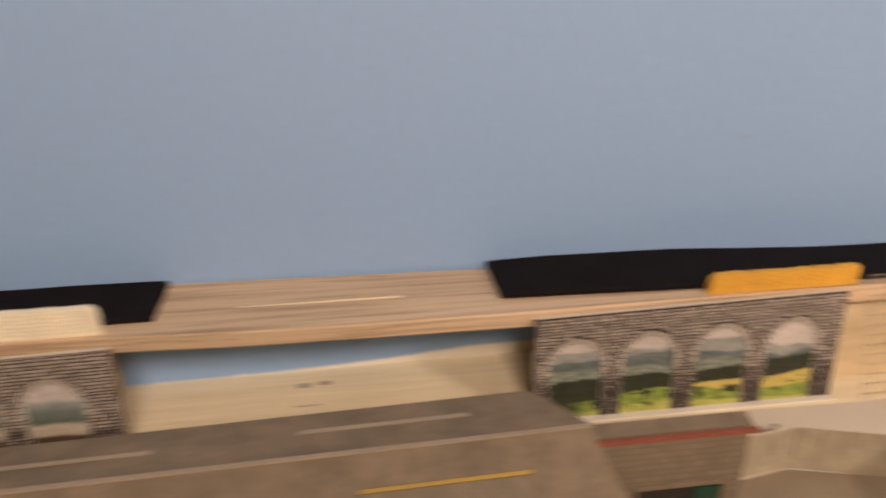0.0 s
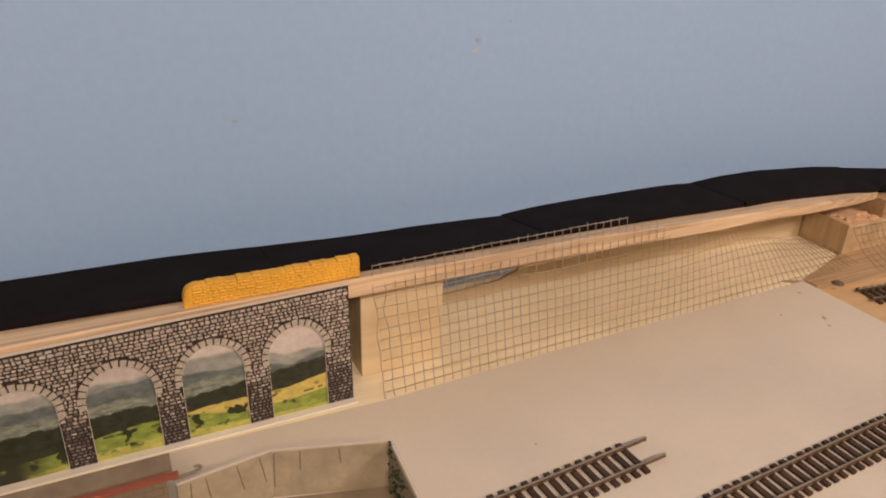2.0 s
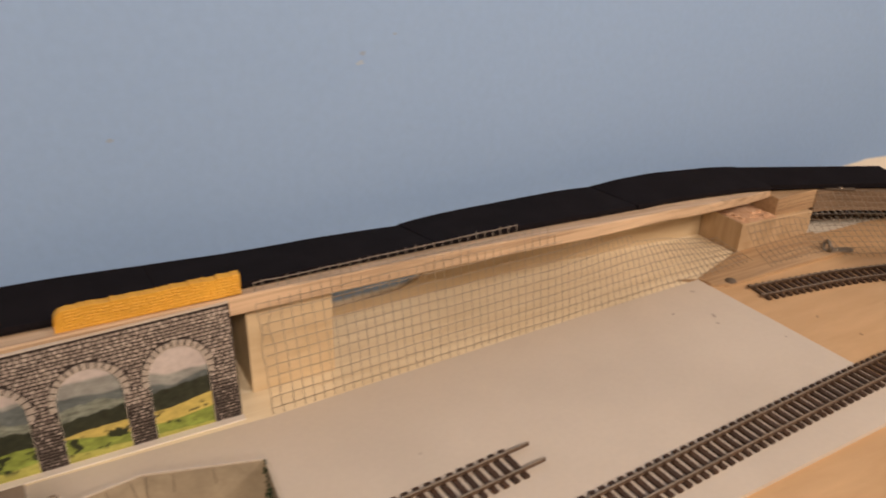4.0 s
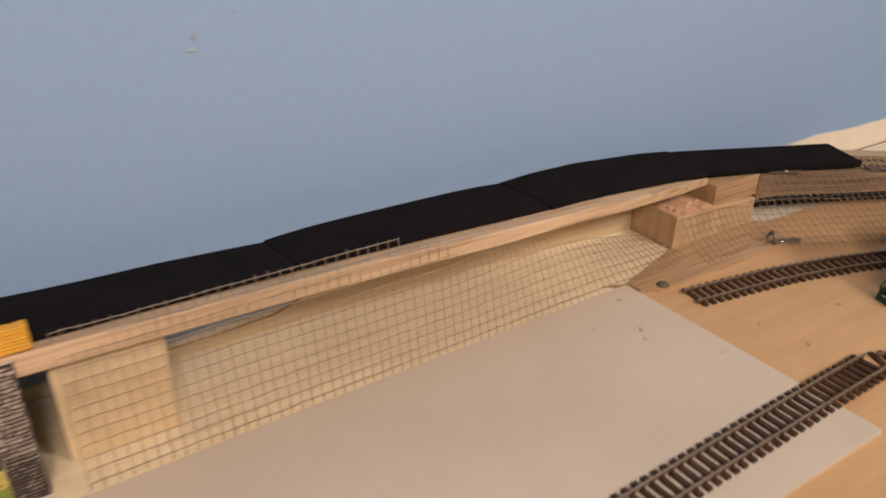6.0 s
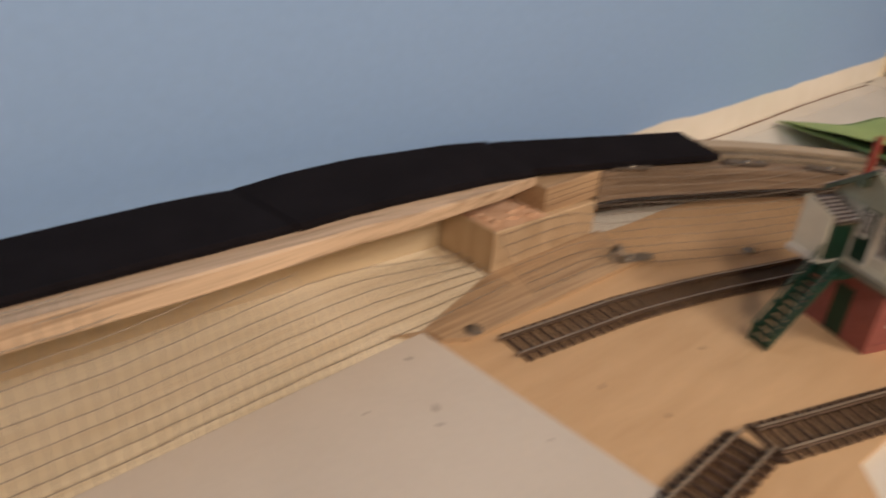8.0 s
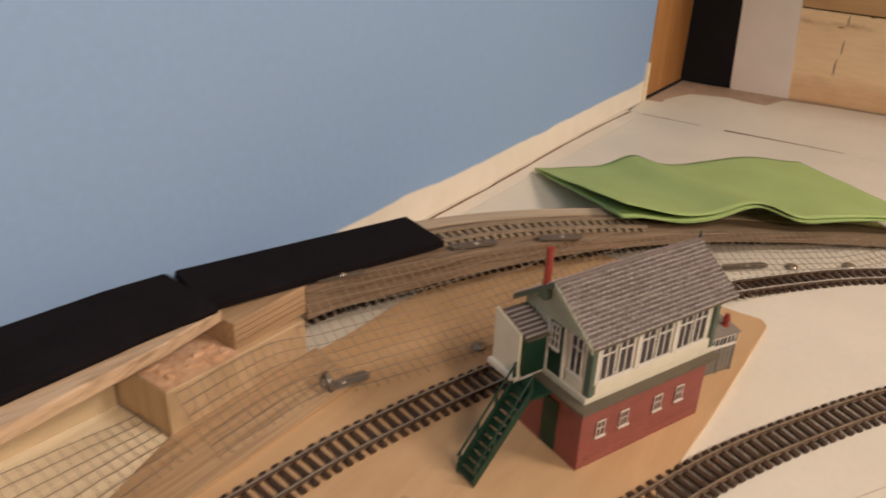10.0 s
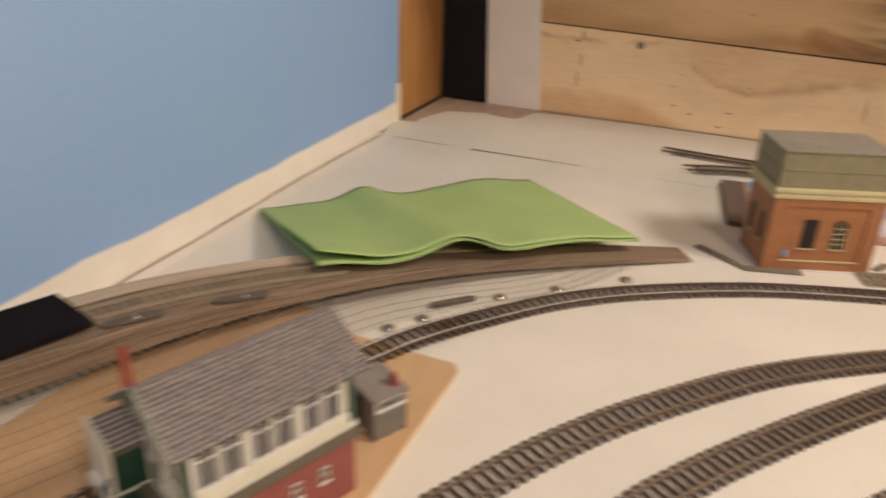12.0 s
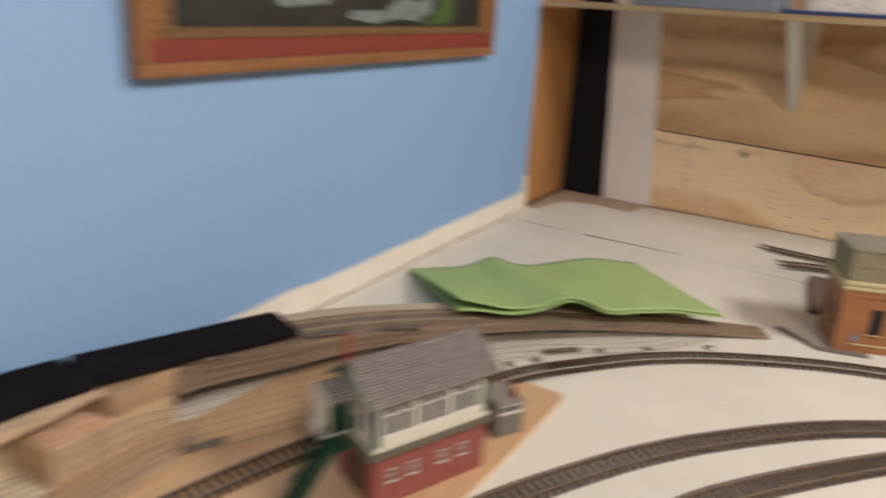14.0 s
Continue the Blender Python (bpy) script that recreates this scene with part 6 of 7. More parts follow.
# porch at the back of the gable end
part("porch", boxed(-0.0185, 0.0385, CAB_B - 0.001, -0.0010, SD + 0.004, EAVE - 0.0160, bevel=0.0004), CREAM_PAINT, SB, "cream boarded porch")
b = bmesh.new()
pv = [b.verts.new((x, y, z)) for x in (-0.0205, -0.0186) for y, z in ((0.0372, CAB_B - 0.001), (SD + 0.005, CAB_B - 0.001), (SD + 0.005, EAVE - 0.0055), (0.0372, EAVE - 0.0120))]
for q in ((0, 1, 2, 3), (7, 6, 5, 4), (0, 4, 5, 1), (1, 5, 6, 2), (2, 6, 7, 3), (3, 7, 4, 0)):
    b.faces.new([pv[i] for i in q])
part("porch_front", b, CREAM_PAINT, SB, "cream boarded porch front")
part("porch_side", boxed(-0.0180, 0.0355, CAB_B - 0.0015, -0.0012, 0.0384, EAVE - 0.0165), GREEN_PAINT, SB, "dark green porch screen")
porch_roof = part("porch_roof", boxed(-0.0178, 0.0325, EAVE - 0.0158, 0.0003, SD + 0.006, EAVE - 0.0146), PLASTIC_GREY, SB, "little slate porch roof")
for k in range(7):
    y0, z0 = 0.0345 + k * 0.0032, EAVE - 0.0150 + k * 0.0011
    part("slate_course", boxed(-0.0182, y0, z0, 0.0005, y0 + 0.0041, z0 + 0.0020), SLATE, porch_roof)
    for j in range(6):
        x0 = -0.0182 + j * 0.0031 + (0.0008 if k % 2 else 0.0)
        x1 = min(x0 + 0.0026, 0.0006)
        part("slate", boxed(x0, y0 - 0.0002, z0 + 0.0015, x1, y0 + 0.0040, z0 + 0.0023), SLATE, porch_roof)
        part("slate_edge", boxed(x0, y0 - 0.0004, z0 + 0.0015, x1, y0 + 0.0005, z0 + 0.00235), SLATE_EDGE, porch_roof)
part("porch_sill", boxed(-0.0235, 0.0368, CAB_B - 0.0046, -0.0010, SD + 0.006, CAB_B - 0.0011), WHITE_TRIM, SB)
# stair up to the landing
part("landing", boxed(-0.0210, 0.0190, BASE_H - 0.0008, -0.0086, 0.0395, BASE_H + 0.0014), GREEN_PAINT, SB, "dark green landing")
foot_p, head_p = Vector((-0.0610, 0.0278, 0.0)), Vector((-0.0205, 0.0300, BASE_H + 0.001))
run = head_p - foot_p
acr = Vector((-run.y, run.x, 0)).normalized()
for s in (-1, 1):
    b = bmesh.new()
    o0 = acr * (0.0075 * s)
    v = []
    for p in (foot_p, head_p):
        for dz in (-0.0022, 0.0048):
            for t_ in (-0.0006, 0.0006):
                v.append(b.verts.new(p + o0 + acr * t_ + Vector((0, 0, dz + (0.0012 if p is foot_p else 0)))))
    for q in ((0, 1, 3, 2), (4, 6, 7, 5), (0, 4, 5, 1), (2, 3, 7, 6), (0, 2, 6, 4), (1, 5, 7, 3)):
        b.faces.new([v[i] for i in q])
    part("stringer", b, GREEN_PAINT, SB, "dark green stair string")
    b = bmesh.new()
    tube(b, [foot_p + o0 + Vector((0, 0, 0.0125)), head_p + o0 + Vector((0, 0, 0.0140))], 0.0007, 6)
    part("handrail", b, GREEN_PAINT, SB)
    for k in range(4):
        p = foot_p + run * (0.04 + 0.31 * k) + o0
        part("baluster", boxed(p.x - 0.0006, p.y - 0.0006, p.z + 0.002, p.x + 0.0006, p.y + 0.0006, p.z + 0.0135), GREEN_PAINT, SB)
for k in range(11):
    p = foot_p + run * ((k + 0.6) / 11.3)
    b = boxed(-0.0019, -0.0070, -0.0018, 0.0023, 0.0070, 0.0009)
    bmesh.ops.rotate(b, verts=b.verts, matrix=Matrix.Rotation(math.atan2(run.y, run.x), 3, "Z"))
    bmesh.ops.translate(b, verts=b.verts, vec=p)
    part("tread", b, GREEN_PAINT, SB)

# ---------------------------------------------------------------- lamp hut
HUT = thing("lamp_hut", (1.3415, 0.2480, 0.0042), "small grey boarded hut with a sloping roof", "hut", rz=-28)
W_, D_, H_ = 0.0262, 0.0290, 0.0335
part("body", boxed(0, 0, 0, W_, D_, H_, bevel=0.0003), HUT_GREY, HUT)
for k in range(6):
    part("board", boxed(0.0020 + k * 0.0038, -0.0006, 0.0005, 0.0054 + k * 0.0038, 0.0, H_ * 0.64), HUT_GREY, HUT)
for x in (-0.0004, 0.0116, W_ - 0.0014):
    part("corner_post", boxed(x, -0.0011, 0.0, x + 0.0017, 0.0, H_ - 0.0008), HUT_GREY, HUT)
part("rail_board", boxed(0.0014, -0.0010, H_ * 0.64 + 0.0003, W_ - 0.0016, 0.0, H_ * 0.64 + 0.0019), WHITE_TRIM, HUT, "pale rail under the windows")
for k in range(4):
    part("board", boxed(-0.0006, 0.0006 + k * 0.0030, 0.0005, 0.0, 0.0032 + k * 0.0030, H_ - 0.001), HUT_GREY, HUT)
part("doorway", boxed(-0.0008, 0.0132, 0.0005, 0.0, 0.0262, H_ - 0.0055), UNLIT_DARK, HUT, "dark panel for the unlit side doorway")
sash(HUT, 0.0016, W_ - 0.0018, H_ * 0.64 + 0.0030, H_ - 0.0022, 5, 0, "f", -0.0003)
b = bmesh.new()
v = [b.verts.new(p) for p in ((-0.0012, -0.0022, H_ - 0.0002), (W_ + 0.0012, -0.0022, H_ - 0.0002), (W_ + 0.0012, D_ + 0.002, H_ + 0.0040), (-0.0012, D_ + 0.002, H_ + 0.0040))]
w = [b.verts.new(q.co - Vector((0, 0, 0.0012))) for q in v]
b.faces.new(v)
b.faces.new(w[::-1])
for i in range(4):
    b.faces.new((v[i], v[(i + 1) % 4], w[(i + 1) % 4], w[i]))
part("roof", b, HUT_ROOF, HUT, "flat grey felt roof")
pot = part("chimney", cylinder(bmesh.new(), W_ - 0.0052, 0.0070, H_ + 0.0003, H_ + 0.0100, 0.0020, 0.0018, 12), RED_POT, HUT, "short red chimney pot")
part("chimney_band", cylinder(bmesh.new(), W_ - 0.0052, 0.0070, H_ + 0.0052, H_ + 0.0066, 0.0027, 0.0027, 12), RED_POT, pot)
part("chimney_foot", cylinder(bmesh.new(), W_ - 0.0052, 0.0070, H_ + 0.0003, H_ + 0.0018, 0.0032, 0.0026, 12), RED_POT, pot)

# ---------------------------------------------------------------- water tower
WT = thing("water_tower", (1.756, 0.0165, 0.0014), "model water tower with orange brick base and stone tank", "water tower", rz=-69.5)
TL, TD = 0.1100, 0.0700
part("brick_base", boxed(0, 0, 0, TL, TD - 0.0045, 0.0775, bevel=0.0004), ORANGE_BRICK, WT, "orange brick base")
part("base_lip", boxed(-0.004, -0.004, -0.0012, TL + 0.003, TD + 0.01, 0.0), WHITE_CARD, WT, "pale card lip under the tower")
# recessed look: raised borders round the front panel
for a in ((0.0, 0.0, 0.0160, 0.0775), (TL - 0.0140, 0.0, TL, 0.0775), (0.0160, 0.0690, TL - 0.0140, 0.0775), (0.0160, 0.0, TL - 0.0140, 0.0095)):
    part("brick_border", boxed(a[0], -0.0014, a[1], a[2], 0.0, a[3], bevel=0.0002), ORANGE_BRICK, WT)
part("ledge", boxed(0.0165, -0.0022, 0.0095, TL - 0.0145, 0.0, 0.0104), STONE_BAND, WT)


def arched_window(parent, cx, z0, w, h, plane, glazed, face="f", rise=0.28):
    b = bmesh.new()
    pts = [(-w / 2, 0), (w / 2, 0), (w / 2, h - w * rise)] + [(w / 2 * math.cos(a), h - w * rise + w * rise * math.sin(a)) for a in np.linspace(0.2, math.pi - 0.2, 7)] + [(-w / 2, h - w * rise)]
    f0 = [b.verts.new((cx + x, plane - 0.0004, z0 + z) if face == "f" else (plane - 0.0004, cx + x, z0 + z)) for x, z in pts]
    f1 = [b.verts.new((cx + x, plane, z0 + z) if face == "f" else (plane, cx + x, z0 + z)) for x, z in pts]
    b.faces.new(f0)
    for i in range(len(pts)):
        j = (i + 1) % len(pts)
        b.faces.new((f0[i], f0[j], f1[j], f1[i]))
    win = part("window", b, UNLIT_DARK, parent, "dark panel for the unlit window opening")
    put = lambda n, x0, x1, z_0, z_1, d, m: part(n, boxed(cx + x0, plane - d, z0 + z_0, cx + x1, plane - 0.0005, z0 + z_1) if face == "f" else boxed(plane - d, cx + x0, z0 + z_0, plane - 0.0005, cx + x1, z0 + z_1), m, win)
    put("sill", -w / 2 - 0.0012, w / 2 + 0.0012, -0.0012, 0.0, 0.0016, STONE_BAND)
    if glazed:
        for k in range(4):
            x = -w / 2 + w * k / 3
            put("glazing_bar", x - 0.0003, x + 0.0003, 0, h * (0.97 if 0 < k < 3 else 0.66), 0.0011, STONE_BAND)
        for k in range(1, 5):
            put("glazing_bar", -w / 2, w / 2, h * k / 5.6 - 0.0003, h * k / 5.6 + 0.0003, 0.00105, STONE_BAND)


arched_window(WT, 0.0415, 0.0240, 0.0145, 0.0315, -0.0001, False, rise=0.05)
arched_window(WT, 0.0715, 0.0240, 0.0145, 0.0320, -0.0001, True, rise=0.46)
arched_window(WT, 0.020, 0.0250, 0.0095, 0.0310, -0.0001, False, "s", 0.46)
arched_window(WT, 0.047, 0.0250, 0.0095, 0.0310, -0.0001, False, "s", 0.46)
part("blue_sticker", boxed(0.0195, -0.0018, 0.0140, 0.0235, -0.0003, 0.0215), plain("blue_sticker_paper", (0.25, 0.40, 0.62), 0.5), WT, "small pale blue sticker")
part("cornice", boxed(-0.0026, -0.0026, 0.0775, TL + 0.0012, TD + 0.002, 0.0812, bevel=0.0006), STONE_BAND, WT, "pale stone cornice")
part("cornice", boxed(-0.0014, -0.0014, 0.0812, TL + 0.0004, TD + 0.001, 0.0838), STONE_BAND, WT)
part("cornice", boxed(-0.0030, -0.0030, 0.0838, TL + 0.0012, TD + 0.0024, 0.0880, bevel=0.0008), STONE_BAND, WT)
tank = part("tank", boxed(0.0, 0.0, 0.0880, TL - 0.0035, TD, 0.1245, bevel=0.0005), STONE_TANK, WT, "olive riveted tank panels")
part("rib", boxed(-0.0006, -0.0007, 0.1058, TL - 0.0029, TD + 0.0007, 0.1067), STONE_TANK, tank)
for row, zc in ((0, 0.0970), (1, 0.1156)):
    for k in range(5):
        xc = 0.0112 + k * 0.0211
        for sg in (-1, 1):
            b = boxed(-0.0095, -0.0004, -0.0003, 0.0095, 0.0, 0.0003)
            bmesh.ops.rotate(b, verts=b.verts, matrix=Matrix.Rotation(sg * 0.62, 3, "Y"))
            bmesh.ops.translate(b, verts=b.verts, vec=(xc, 0, zc))
            part("cross_rib", b, STONE_TANK, tank)
part("lid", boxed(-0.0012, -0.0012, 0.1245, TL - 0.0023, TD + 0.0012, 0.1262, bevel=0.0004), TANK_LID, WT, "flat grey lid")
base_piece = part("card_offcut", prism(bmesh.new(), [(1.778, 0.084), (1.742, 0.030), (1.757, -0.025), (1.768, -0.022), (1.752, 0.032), (1.786, 0.078)], 0.0004, 0.0022), DARK_GREY)
tagged(base_piece, "flat dark grey piece against the water tower", "card offcut")
base_piece2 = part("card_offcut", prism(bmesh.new(), [(1.803, -0.098), (1.822, -0.112), (1.826, -0.104), (1.806, -0.092)], 0.0004, 0.0022), DARK_GREY)
tagged(base_piece2, "flat dark grey piece beside the water tower", "card offcut")

# ---------------------------------------------------------------- printed board behind the tower
sky = thing("printed_board", (1.96, -0.12, 0.0006), "framed print of snow and blue sky lying flat on the board", "picture", rz=-83.0)
part("frame", boxed(-0.158, -0.078, 0, 0.48, 0.072, 0.0055, bevel=0.0006), plain("reddish_brown_edge", (0.50, 0.30, 0.225), 0.55), sky, "reddish brown wooden edge")
# Separate dark end of the frame; its colour paints the tower's shadow.
part("end_rail", boxed(-0.186, -0.078, 0, -0.1582, 0.072, 0.0058, bevel=0.0006), plain("shadow_brown_frame", (0.17, 0.12, 0.095), 0.6), sky, "end of the frame, coloured dark for the tower's shadow")
part("print", boxed(-0.154, -0.066, 0.0056, 0.47, 0.0725, 0.0062), SKY_PRINT, sky, "printed snowy landscape with blue sky")
for k, (x, y, size) in enumerate(((2.040, -0.262, 0.012), (2.016, -0.256, 0.010), (1.996, -0.262, 0.012), (2.030, -0.284, 0.016), (1.985, -0.280, 0.010))):
    rnd = random.Random(60 + k)
    pts = [(x + size * rnd.uniform(0.5, 1.15) * math.cos(q), y + size * rnd.uniform(0.35, 0.8) * math.sin(q)) for q in np.linspace(0, 2 * math.pi, 8)[:-1]]
    bit = part("card_crumb", prism(bmesh.new(), pts, 0.0069, 0.0100), BLACK_CRUMB)
    tagged(bit, "dark torn crumb of card on the snowy print", "card crumb", "dark crumbs on the print")
scrap = part("card_scrap", prism(bmesh.new(), [(1.640, -0.153), (1.674, -0.209), (1.73, -0.30), (1.748, -0.285), (1.697, -0.210), (1.657, -0.146)], 0.0052, 0.0058), WHITE_CARD)
tagged(scrap, "torn white card scrap lying over the turnout rails", "card scrap")

# ---------------------------------------------------------------- station building, red-trimmed shed and yard wall
ST = thing("station_building", (0.0, 0.3520, 0.0075), "long grey card station building with a shallow roof", "station building", rz=1.8)
b = bmesh.new()
prof = ((0.027, 0.0755), (-0.014, 0.0830), (-0.016, 0.0815), (0.027, 0.0735))
prof2 = ((0.031, 0.0765), (-0.0145, 0.0830), (-0.0165, 0.0812), (0.031, 0.0740))
rings = []
for x, pr in ((-0.75, prof), (0.262, prof2), (0.292, ((0.0295, 0.0765), (-0.0145, 0.0830), (-0.0165, 0.0812), (0.0285, 0.0740)))):
    rings.append([b.verts.new((x - (0.022 if (x > 0.28 and y > 0) else 0), y, z)) for y, z in pr])
for p, q in zip(rings, rings[1:]):
    for i in range(4):
        b.faces.new((p[i], q[i], q[(i + 1) % 4], p[(i + 1) % 4]))
b.faces.new(rings[0])
b.faces.new(rings[-1][::-1])
st_roof = part("roof", b, CARD_ROOF, ST, "grey brown card roof")
part("eaves_edge", boxed(-0.74, -0.0175, 0.0822, 0.2915, -0.0150, 0.0838), CARD_ROOF_LIGHT, st_roof, "worn light edge of the roof")
for x0, x1, y in ((-0.05, 0.045, 0.004), (0.125, 0.225, 0.008), (-0.40, -0.20, 0.006)):
    part("roof_seam", boxed(x0, y, 0.0800 - (y + 0.014) * 0.18 + 0.0035, x1, y + 0.0028, 0.0800 - (y + 0.014) * 0.18 + 0.0042), CARD_ROOF_LIGHT, st_roof, "light seam across the roof")
part("wall", boxed(-0.74, -0.0120, 0, 0.2800, 0.0240, 0.0735), STATION_WALL, ST, "brown card stone walls")
b = bmesh.new()
slope_v = [b.verts.new(p) for p in ((-0.74, -0.0172, 0.0822), (0.2905, -0.0172, 0.0822), (0.3060, -0.0850, 0.0545), (-0.74, -0.0850, 0.0545))]
slope_w = [b.verts.new(q.co - Vector((0, 0, 0.0018))) for q in slope_v]
b.faces.new(slope_v)
b.faces.new(slope_w[::-1])
for i in range(4):
    b.faces.new((slope_v[i], slope_v[(i + 1) % 4], slope_w[(i + 1) % 4], slope_w[i]))
part("front_slope", b, CARD_ROOF, ST, "front slope of the card roof")
dormer = part("dormer_panel", boxed(0.160, -0.0820, -0.001, 0.249, -0.0420, 0.0016, bevel=0.0004), STATION_WALL, ST, "raised panel on the front slope")
part("yellow_edge", boxed(0.158, -0.0419, 0.0003, 0.251, -0.0396, 0.0022), YELLOW_LINE, dormer, "yellow line along the panel")
dormer.matrix_local = Matrix.Translation((0, -0.0172, 0.0822)) @ Matrix.Rotation(math.atan2(0.0277, 0.0678), 4, "X") @ Matrix.Translation((0, 0.0172, 0.0010))

SH = thing("card_shed", (0.344, 0.3355, 0.0075), "low card shed with a grey roof and red valance", "card shed")
part("wall", boxed(-0.046, 0.0090, 0, 0.047, 0.0210, 0.0680), STATION_WALL, SH, "brown card stone walls")
b = bmesh.new()
box(b, -0.050, 0.0125, 0.0700, 0.0505, 0.0235, 0.0718)
bmesh.ops.rotate(b, cent=(0, 0.0235, 0.07), verts=b.verts, matrix=Matrix.Rotation(math.radians(8), 3, "X"))
part("roof", b, CARD_ROOF, SH, "grey card roof")
part("valance", boxed(-0.050, 0.0085, 0.0666, 0.0530, 0.0120, 0.0688), RED_TRIM, SH, "red painted valance")
part("doorway", boxed(-0.020, 0.0078, 0, 0.034, 0.0089, 0.0310), UNLIT_DARK, SH, "dark panel for the unlit doorway")
part("door_frame", boxed(-0.023, 0.0070, 0, -0.0201, 0.0089, 0.0345), CARD_ROOF, SH)
part("door_frame", boxed(0.0341, 0.0070, 0, 0.0370, 0.0089, 0.0345), CARD_ROOF, SH)
part("door_frame", boxed(-0.0200, 0.0070, 0.0311, 0.0340, 0.0089, 0.0345), CARD_ROOF, SH)
part("door", boxed(0.016, 0.0065, 0, 0.0330, 0.0077, 0.0300), GREEN_PAINT, SH, "dark green door")
hook = [(0.0500, 0.0100, 0.0655), (0.0560, 0.0100, 0.0662), (0.0610, 0.0100, 0.0668), (0.0640, 0.0100, 0.0682), (0.0632, 0.0100, 0.0698), (0.0605, 0.0100, 0.0700)]
part("gutter_end", tube(bmesh.new(), spline(hook, 0.001), 0.0008, 6), DARK_GREY, SH, "dark wire hook at the end of the gutter")

YW = thing("yard_wall", (0.45, 0.37, 0.0075), "low grey card wall round a yard, with ivy", "model wall")


def wall_run(x0, y0, h0, x1, y1, h1, joints=()):
    d = Vector((x1 - x0, y1 - y0, 0))
    nv = Vector((-d.y, d.x, 0)).normalized() * 0.0013
    b = bmesh.new()
    v = []
    for s in (-1, 1):
        for (x, y, h) in ((x0, y0, h0), (x1, y1, h1)):
            for z in (0, h):
                v.append(b.verts.new(Vector((x - 0.45, y - 0.37, z)) + nv * s))
    for q in ((0, 1, 3, 2), (4, 6, 7, 5), (0, 2, 6, 4), (1, 5, 7, 3), (0, 4, 5, 1), (2, 3, 7, 6)):
        b.faces.new([v[i] for i in q])
    w_ = part("wall", b, GREY_WALL, YW, "olive grey card wall")
    for f, lean, z0 in joints:
        p = Vector((x0 - 0.45, y0 - 0.37, 0)) + d * f - nv * 1.04
        q = p + d.normalized() * lean
        part("joint", tube(bmesh.new(), [(p.x, p.y, z0), (q.x, q.y, h0 - 0.001)], 0.0003, 4), DARK_GREY, w_, "dark upright joint")
    b = bmesh.new()
    tube(b, [(x0 - 0.45, y0 - 0.37, h0 + 0.0005), (x1 - 0.45, y1 - 0.37, h1 + 0.0005)], 0.0009, 4)
    part("coping", b, CARD, w_, "pale cut edge of the card")


wall_run(0.3958, 0.3760, 0.0345, 0.4490, 0.3830, 0.0345, ((0.33, -0.002, 0.012), (0.68, -0.003, 0.015), (0.93, -0.003, 0.014), (0.12, 0.001, 0.016)))
wall_run(0.4490, 0.3830, 0.0345, 0.5170, 0.3635, 0.0345, ((0.02, 0.001, 0.008), (0.24, 0.0005, 0.020), (0.58, -0.001, 0.022)))
wall_run(0.5170, 0.3635, 0.0345, 0.5095, 0.2500, 0.0345)
part("yard_floor", prism(bmesh.new(), [(-0.053, -0.12), (0.060, -0.12), (0.0655, -0.0085), (-0.003, 0.0095), (-0.053, 0.001)], 0.0001, 0.0012), YARD, YW, "dark grey brown yard floor")
b = bmesh.new()
rnd = random.Random(12)
for k in range(420):
    s = rnd.random() ** 0.8
    x, y = 0.5175 - 0.008 * s * 0.62 - 0.45 - rnd.uniform(0.0012, 0.0045), 0.3615 - 0.085 * s - 0.37
    z = 0.002 + rnd.random() * 0.034 * (1 - 0.5 * s)
    r = rnd.uniform(0.0007, 0.0016)
    nv = Vector((rnd.uniform(-1, -0.2), rnd.uniform(-0.7, 0.4), rnd.uniform(-0.2, 0.9))).normalized()
    a = nv.orthogonal().normalized()
    c = nv.cross(a)
    th = rnd.uniform(0, 6.28)
    pts = [Vector((x, y, z)) + r * (math.cos(th + q) * a * 0.7 + math.sin(th + q) * c) for q in (0, 1.2, 2.2, 3.14, 4.1, 5.1)]
    b.faces.new([b.verts.new(p) for p in pts])
tagged(part("ivy", b, IVY, YW, "dark green ivy scatter in the corner"), kind="stuff")

# ---------------------------------------------------------------- framed picture and shelf
PF = thing("framed_picture", (1.547, 0.556, 0.2935), "dark painting in a brown wooden frame with a red mount", "picture")
PF.matrix_world = pose(1.547, 0.5600, 0.2940, 0, 0.55, WALL_TURN)
FW, FH = 0.3230, 0.46
OUT, MNT, SLP = 0.0125, 0.0335, 0.0425
for x0, x1, z0, z1 in ((-FW, FW, 0, OUT), (-FW, FW, FH - OUT, FH), (-FW, -FW + OUT, OUT, FH - OUT), (FW - OUT, FW, OUT, FH - OUT)):
    part("frame_rail", boxed(x0, -0.002, z0, x1, 0.014, z1, bevel=0.0022), FRAME_WOOD, PF)
for x0, x1, z0, z1 in ((-FW + OUT, FW - OUT, OUT + 0.0001, MNT), (-FW + OUT, -FW + MNT, MNT + 0.0001, FH - OUT), (FW - MNT, FW - OUT, MNT + 0.0001, FH - OUT)):
    part("mount", boxed(x0, 0.005, z0, x1, 0.012, z1), RED_MOUNT if x1 - x0 > 0.1 else FRAME_WOOD, PF, "red mount" if x1 - x0 > 0.1 else "brown inner moulding")
for x0, x1, z0, z1 in ((-FW + MNT, FW - MNT, MNT + 0.0001, SLP), (-FW + MNT, -FW + SLP, SLP + 0.0001, FH - OUT), (FW - SLP, FW - MNT, SLP + 0.0001, FH - OUT)):
    part("slip", boxed(x0, 0.003, z0, x1, 0.012, z1, bevel=0.0006), FRAME_GOLD, PF, "golden inner slip")
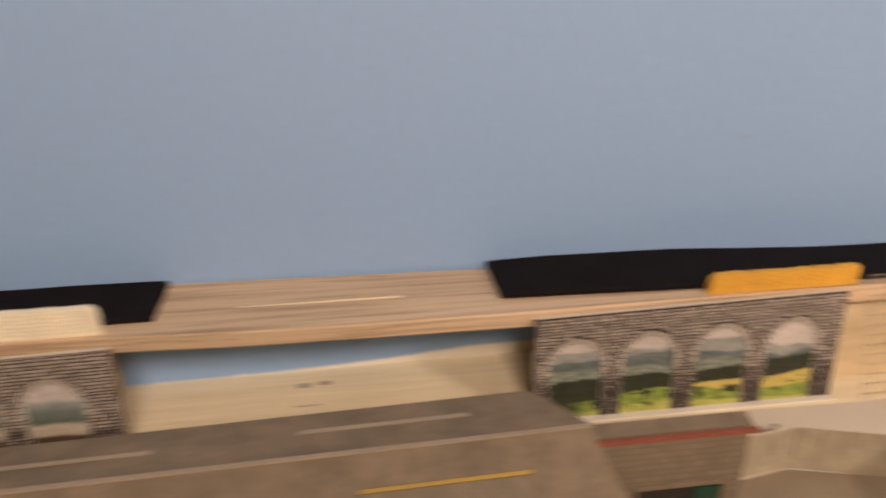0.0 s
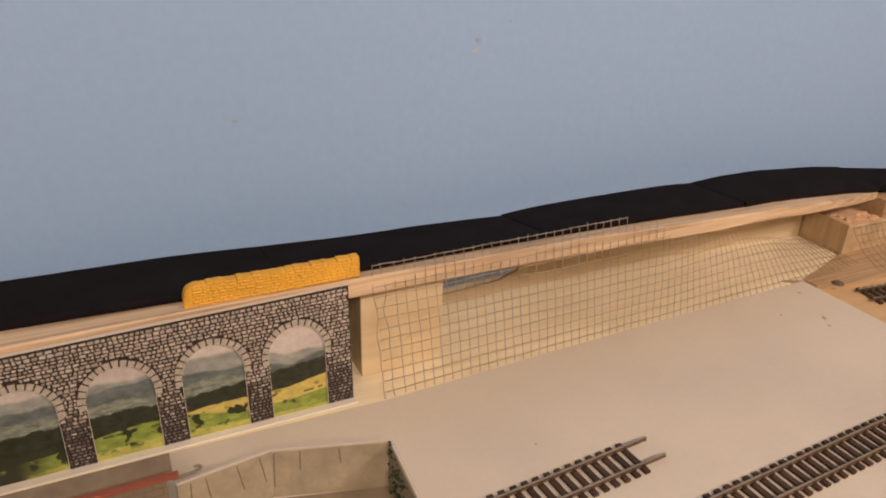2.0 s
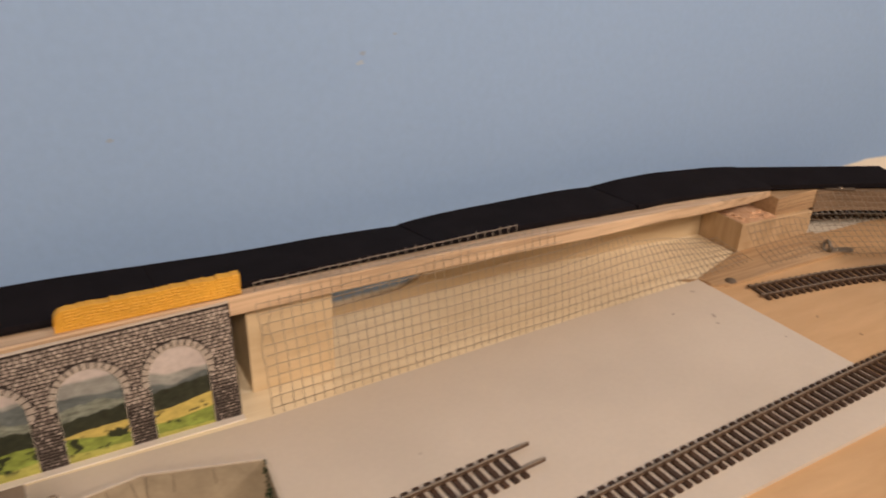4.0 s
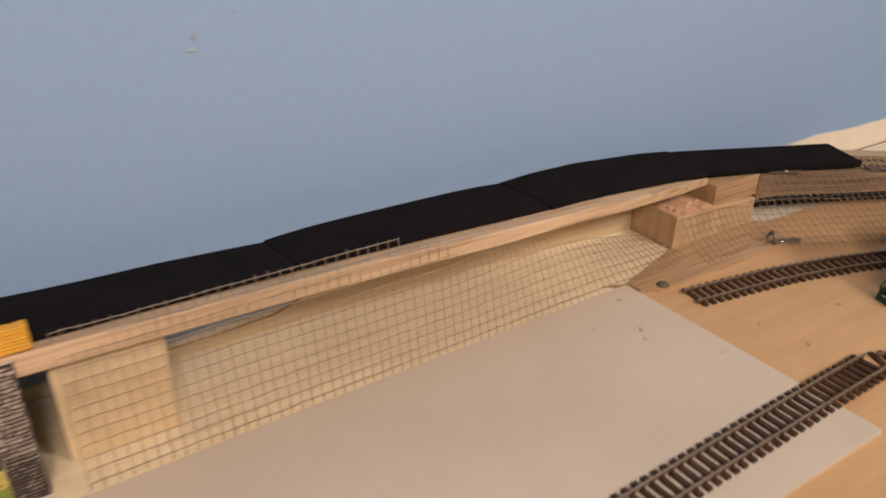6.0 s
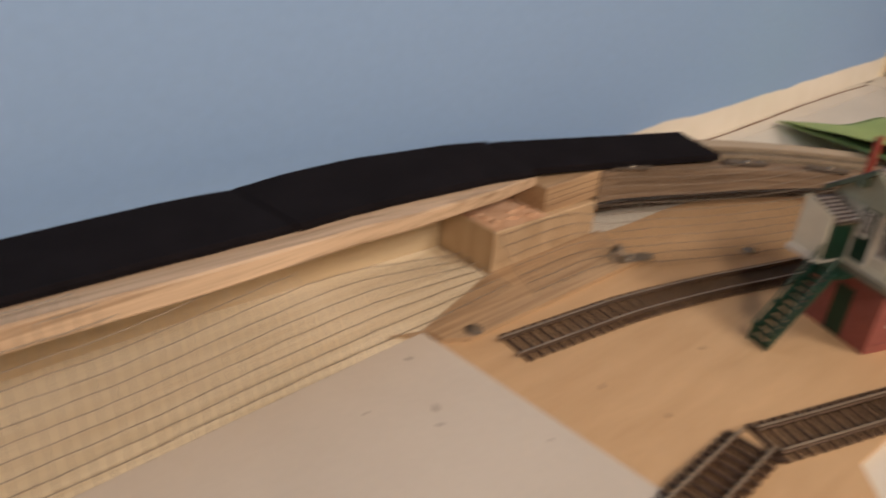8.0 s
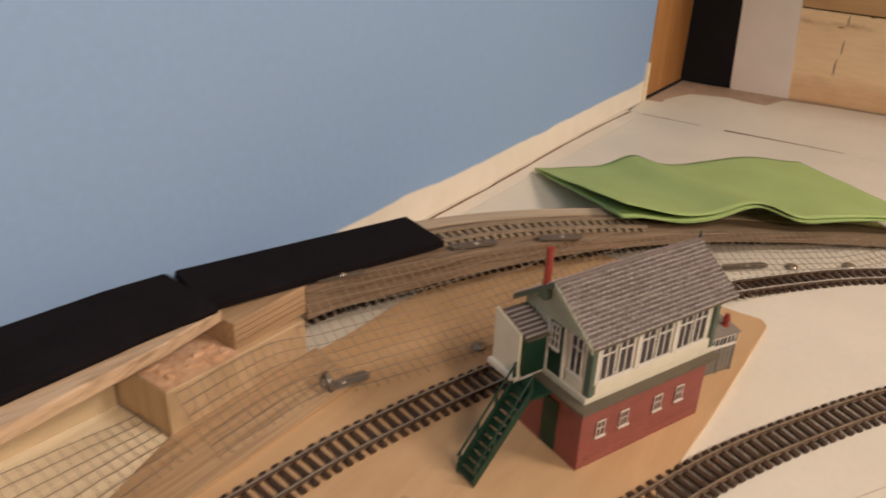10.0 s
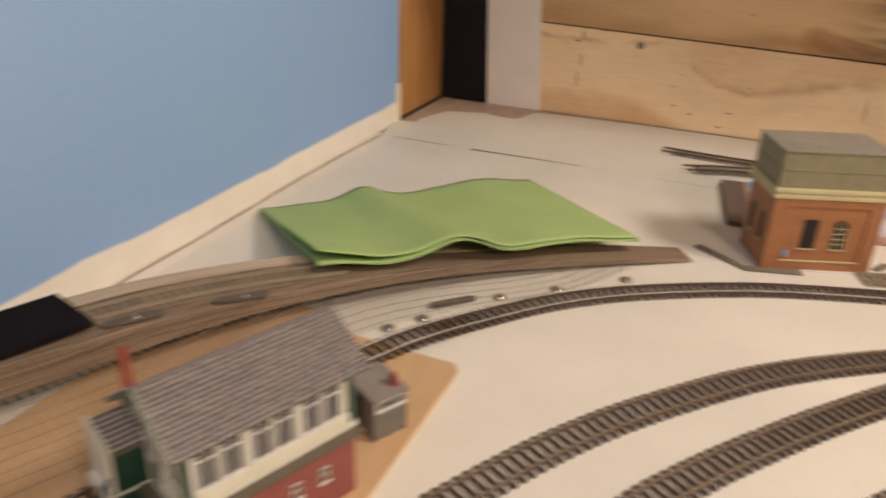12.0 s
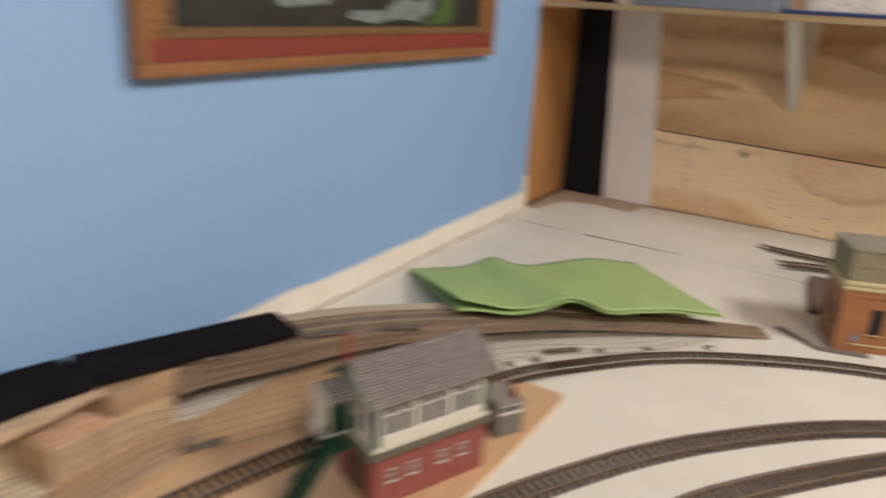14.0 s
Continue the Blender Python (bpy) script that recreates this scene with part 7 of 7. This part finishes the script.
pt = part("painting", boxed(-FW + 0.0425, 0.008, -0.19 , FW - 0.0425, 0.0115, 0.19), PAINTING, PF, "dark painting with white water and green bank")
pt.location = (0, 0, 0.0426 + 0.19)
# pale water and green bank in the painting
for name, mat, pts in (("painted_water", PAINT_WATER, [(0.02, 0.046), (0.07, 0.052), (0.115, 0.049), (0.15, 0.062), (0.16, 0.085), (0.11, 0.072), (0.08, 0.078), (0.045, 0.062), (-0.02, 0.060), (-0.03, 0.052)]),
                       ("painted_bank", PAINT_BANK, [(0.12, 0.0435), (0.20, 0.046), (0.215, 0.070), (0.18, 0.088), (0.165, 0.066), (0.145, 0.052)]),
                       ("painted_water", PAINT_WATER, [(-0.14, 0.062), (-0.06, 0.068), (-0.07, 0.078), (-0.15, 0.072)])):
    patch = part(name, prism(bmesh.new(), pts, 0.0, 0.0003), mat, pt)
    patch.matrix_local = pose(0, 0.0078, -0.2326, 90, 0, 0)

SHELF = thing("wall_shelf", (2.15, 0.05, 0.366), "pine shelf board on the end wall", "shelf")
part("board", boxed(-0.100, -0.90, 0, 0.097, 0.515, 0.0095, bevel=0.001), SHELF_WOOD, SHELF)
b = bmesh.new()
v = [b.verts.new(p) for p in ((0.0995, 0.115, -0.150), (0.0995, 0.131, -0.150), (0.0995, 0.142, -0.001), (0.0995, 0.104, -0.001), (0.088, 0.118, -0.146), (0.088, 0.128, -0.146), (-0.070, 0.133, -0.001), (-0.070, 0.113, -0.001))]
for q in ((3, 2, 1, 0), (4, 5, 6, 7), (0, 1, 5, 4), (1, 2, 6, 5), (2, 3, 7, 6), (3, 0, 4, 7)):
    b.faces.new([v[i] for i in q])
part("bracket", b, WHITE_TRIM, SHELF, "white painted bracket")
for y0, y1, h, m, name, label, cat in ((0.20, 0.42, 0.05, GREY_BOX, "book", "blue grey book lying flat on the shelf", "book"), (-0.14, 0.19, 0.0060, BLUE_BOX, "box_file", "dark blue box file lying on the shelf", "box file")):
    it = part(name, boxed(-0.09, y0, 0, 0.07, y1, h, bevel=0.0015), m)
    it.matrix_world = pose(2.15, 0.0, 0.3757)
    tagged(it, label, cat)
b = bmesh.new()
gv = [[b.verts.new((-0.085 + 0.15 * i / 16, -0.13 + 0.30 * j / 24, 0.03 + 0.012 * noise.noise((i * 0.7, j * 0.6, 2)) if 0 < i < 16 and 0 < j < 24 else 0.0)) for j in range(25)] for i in range(17)]
for i in range(16):
    for j in range(24):
        b.faces.new((gv[i][j], gv[i + 1][j], gv[i + 1][j + 1], gv[i][j + 1]))
fl = part("folded_fleece", b, WHITE_FLEECE, smooth=True)
fl.matrix_world = pose(2.15, 0.0, 0.3819)
tagged(fl, "white fleece cloth folded on a blue box file", "cloth")
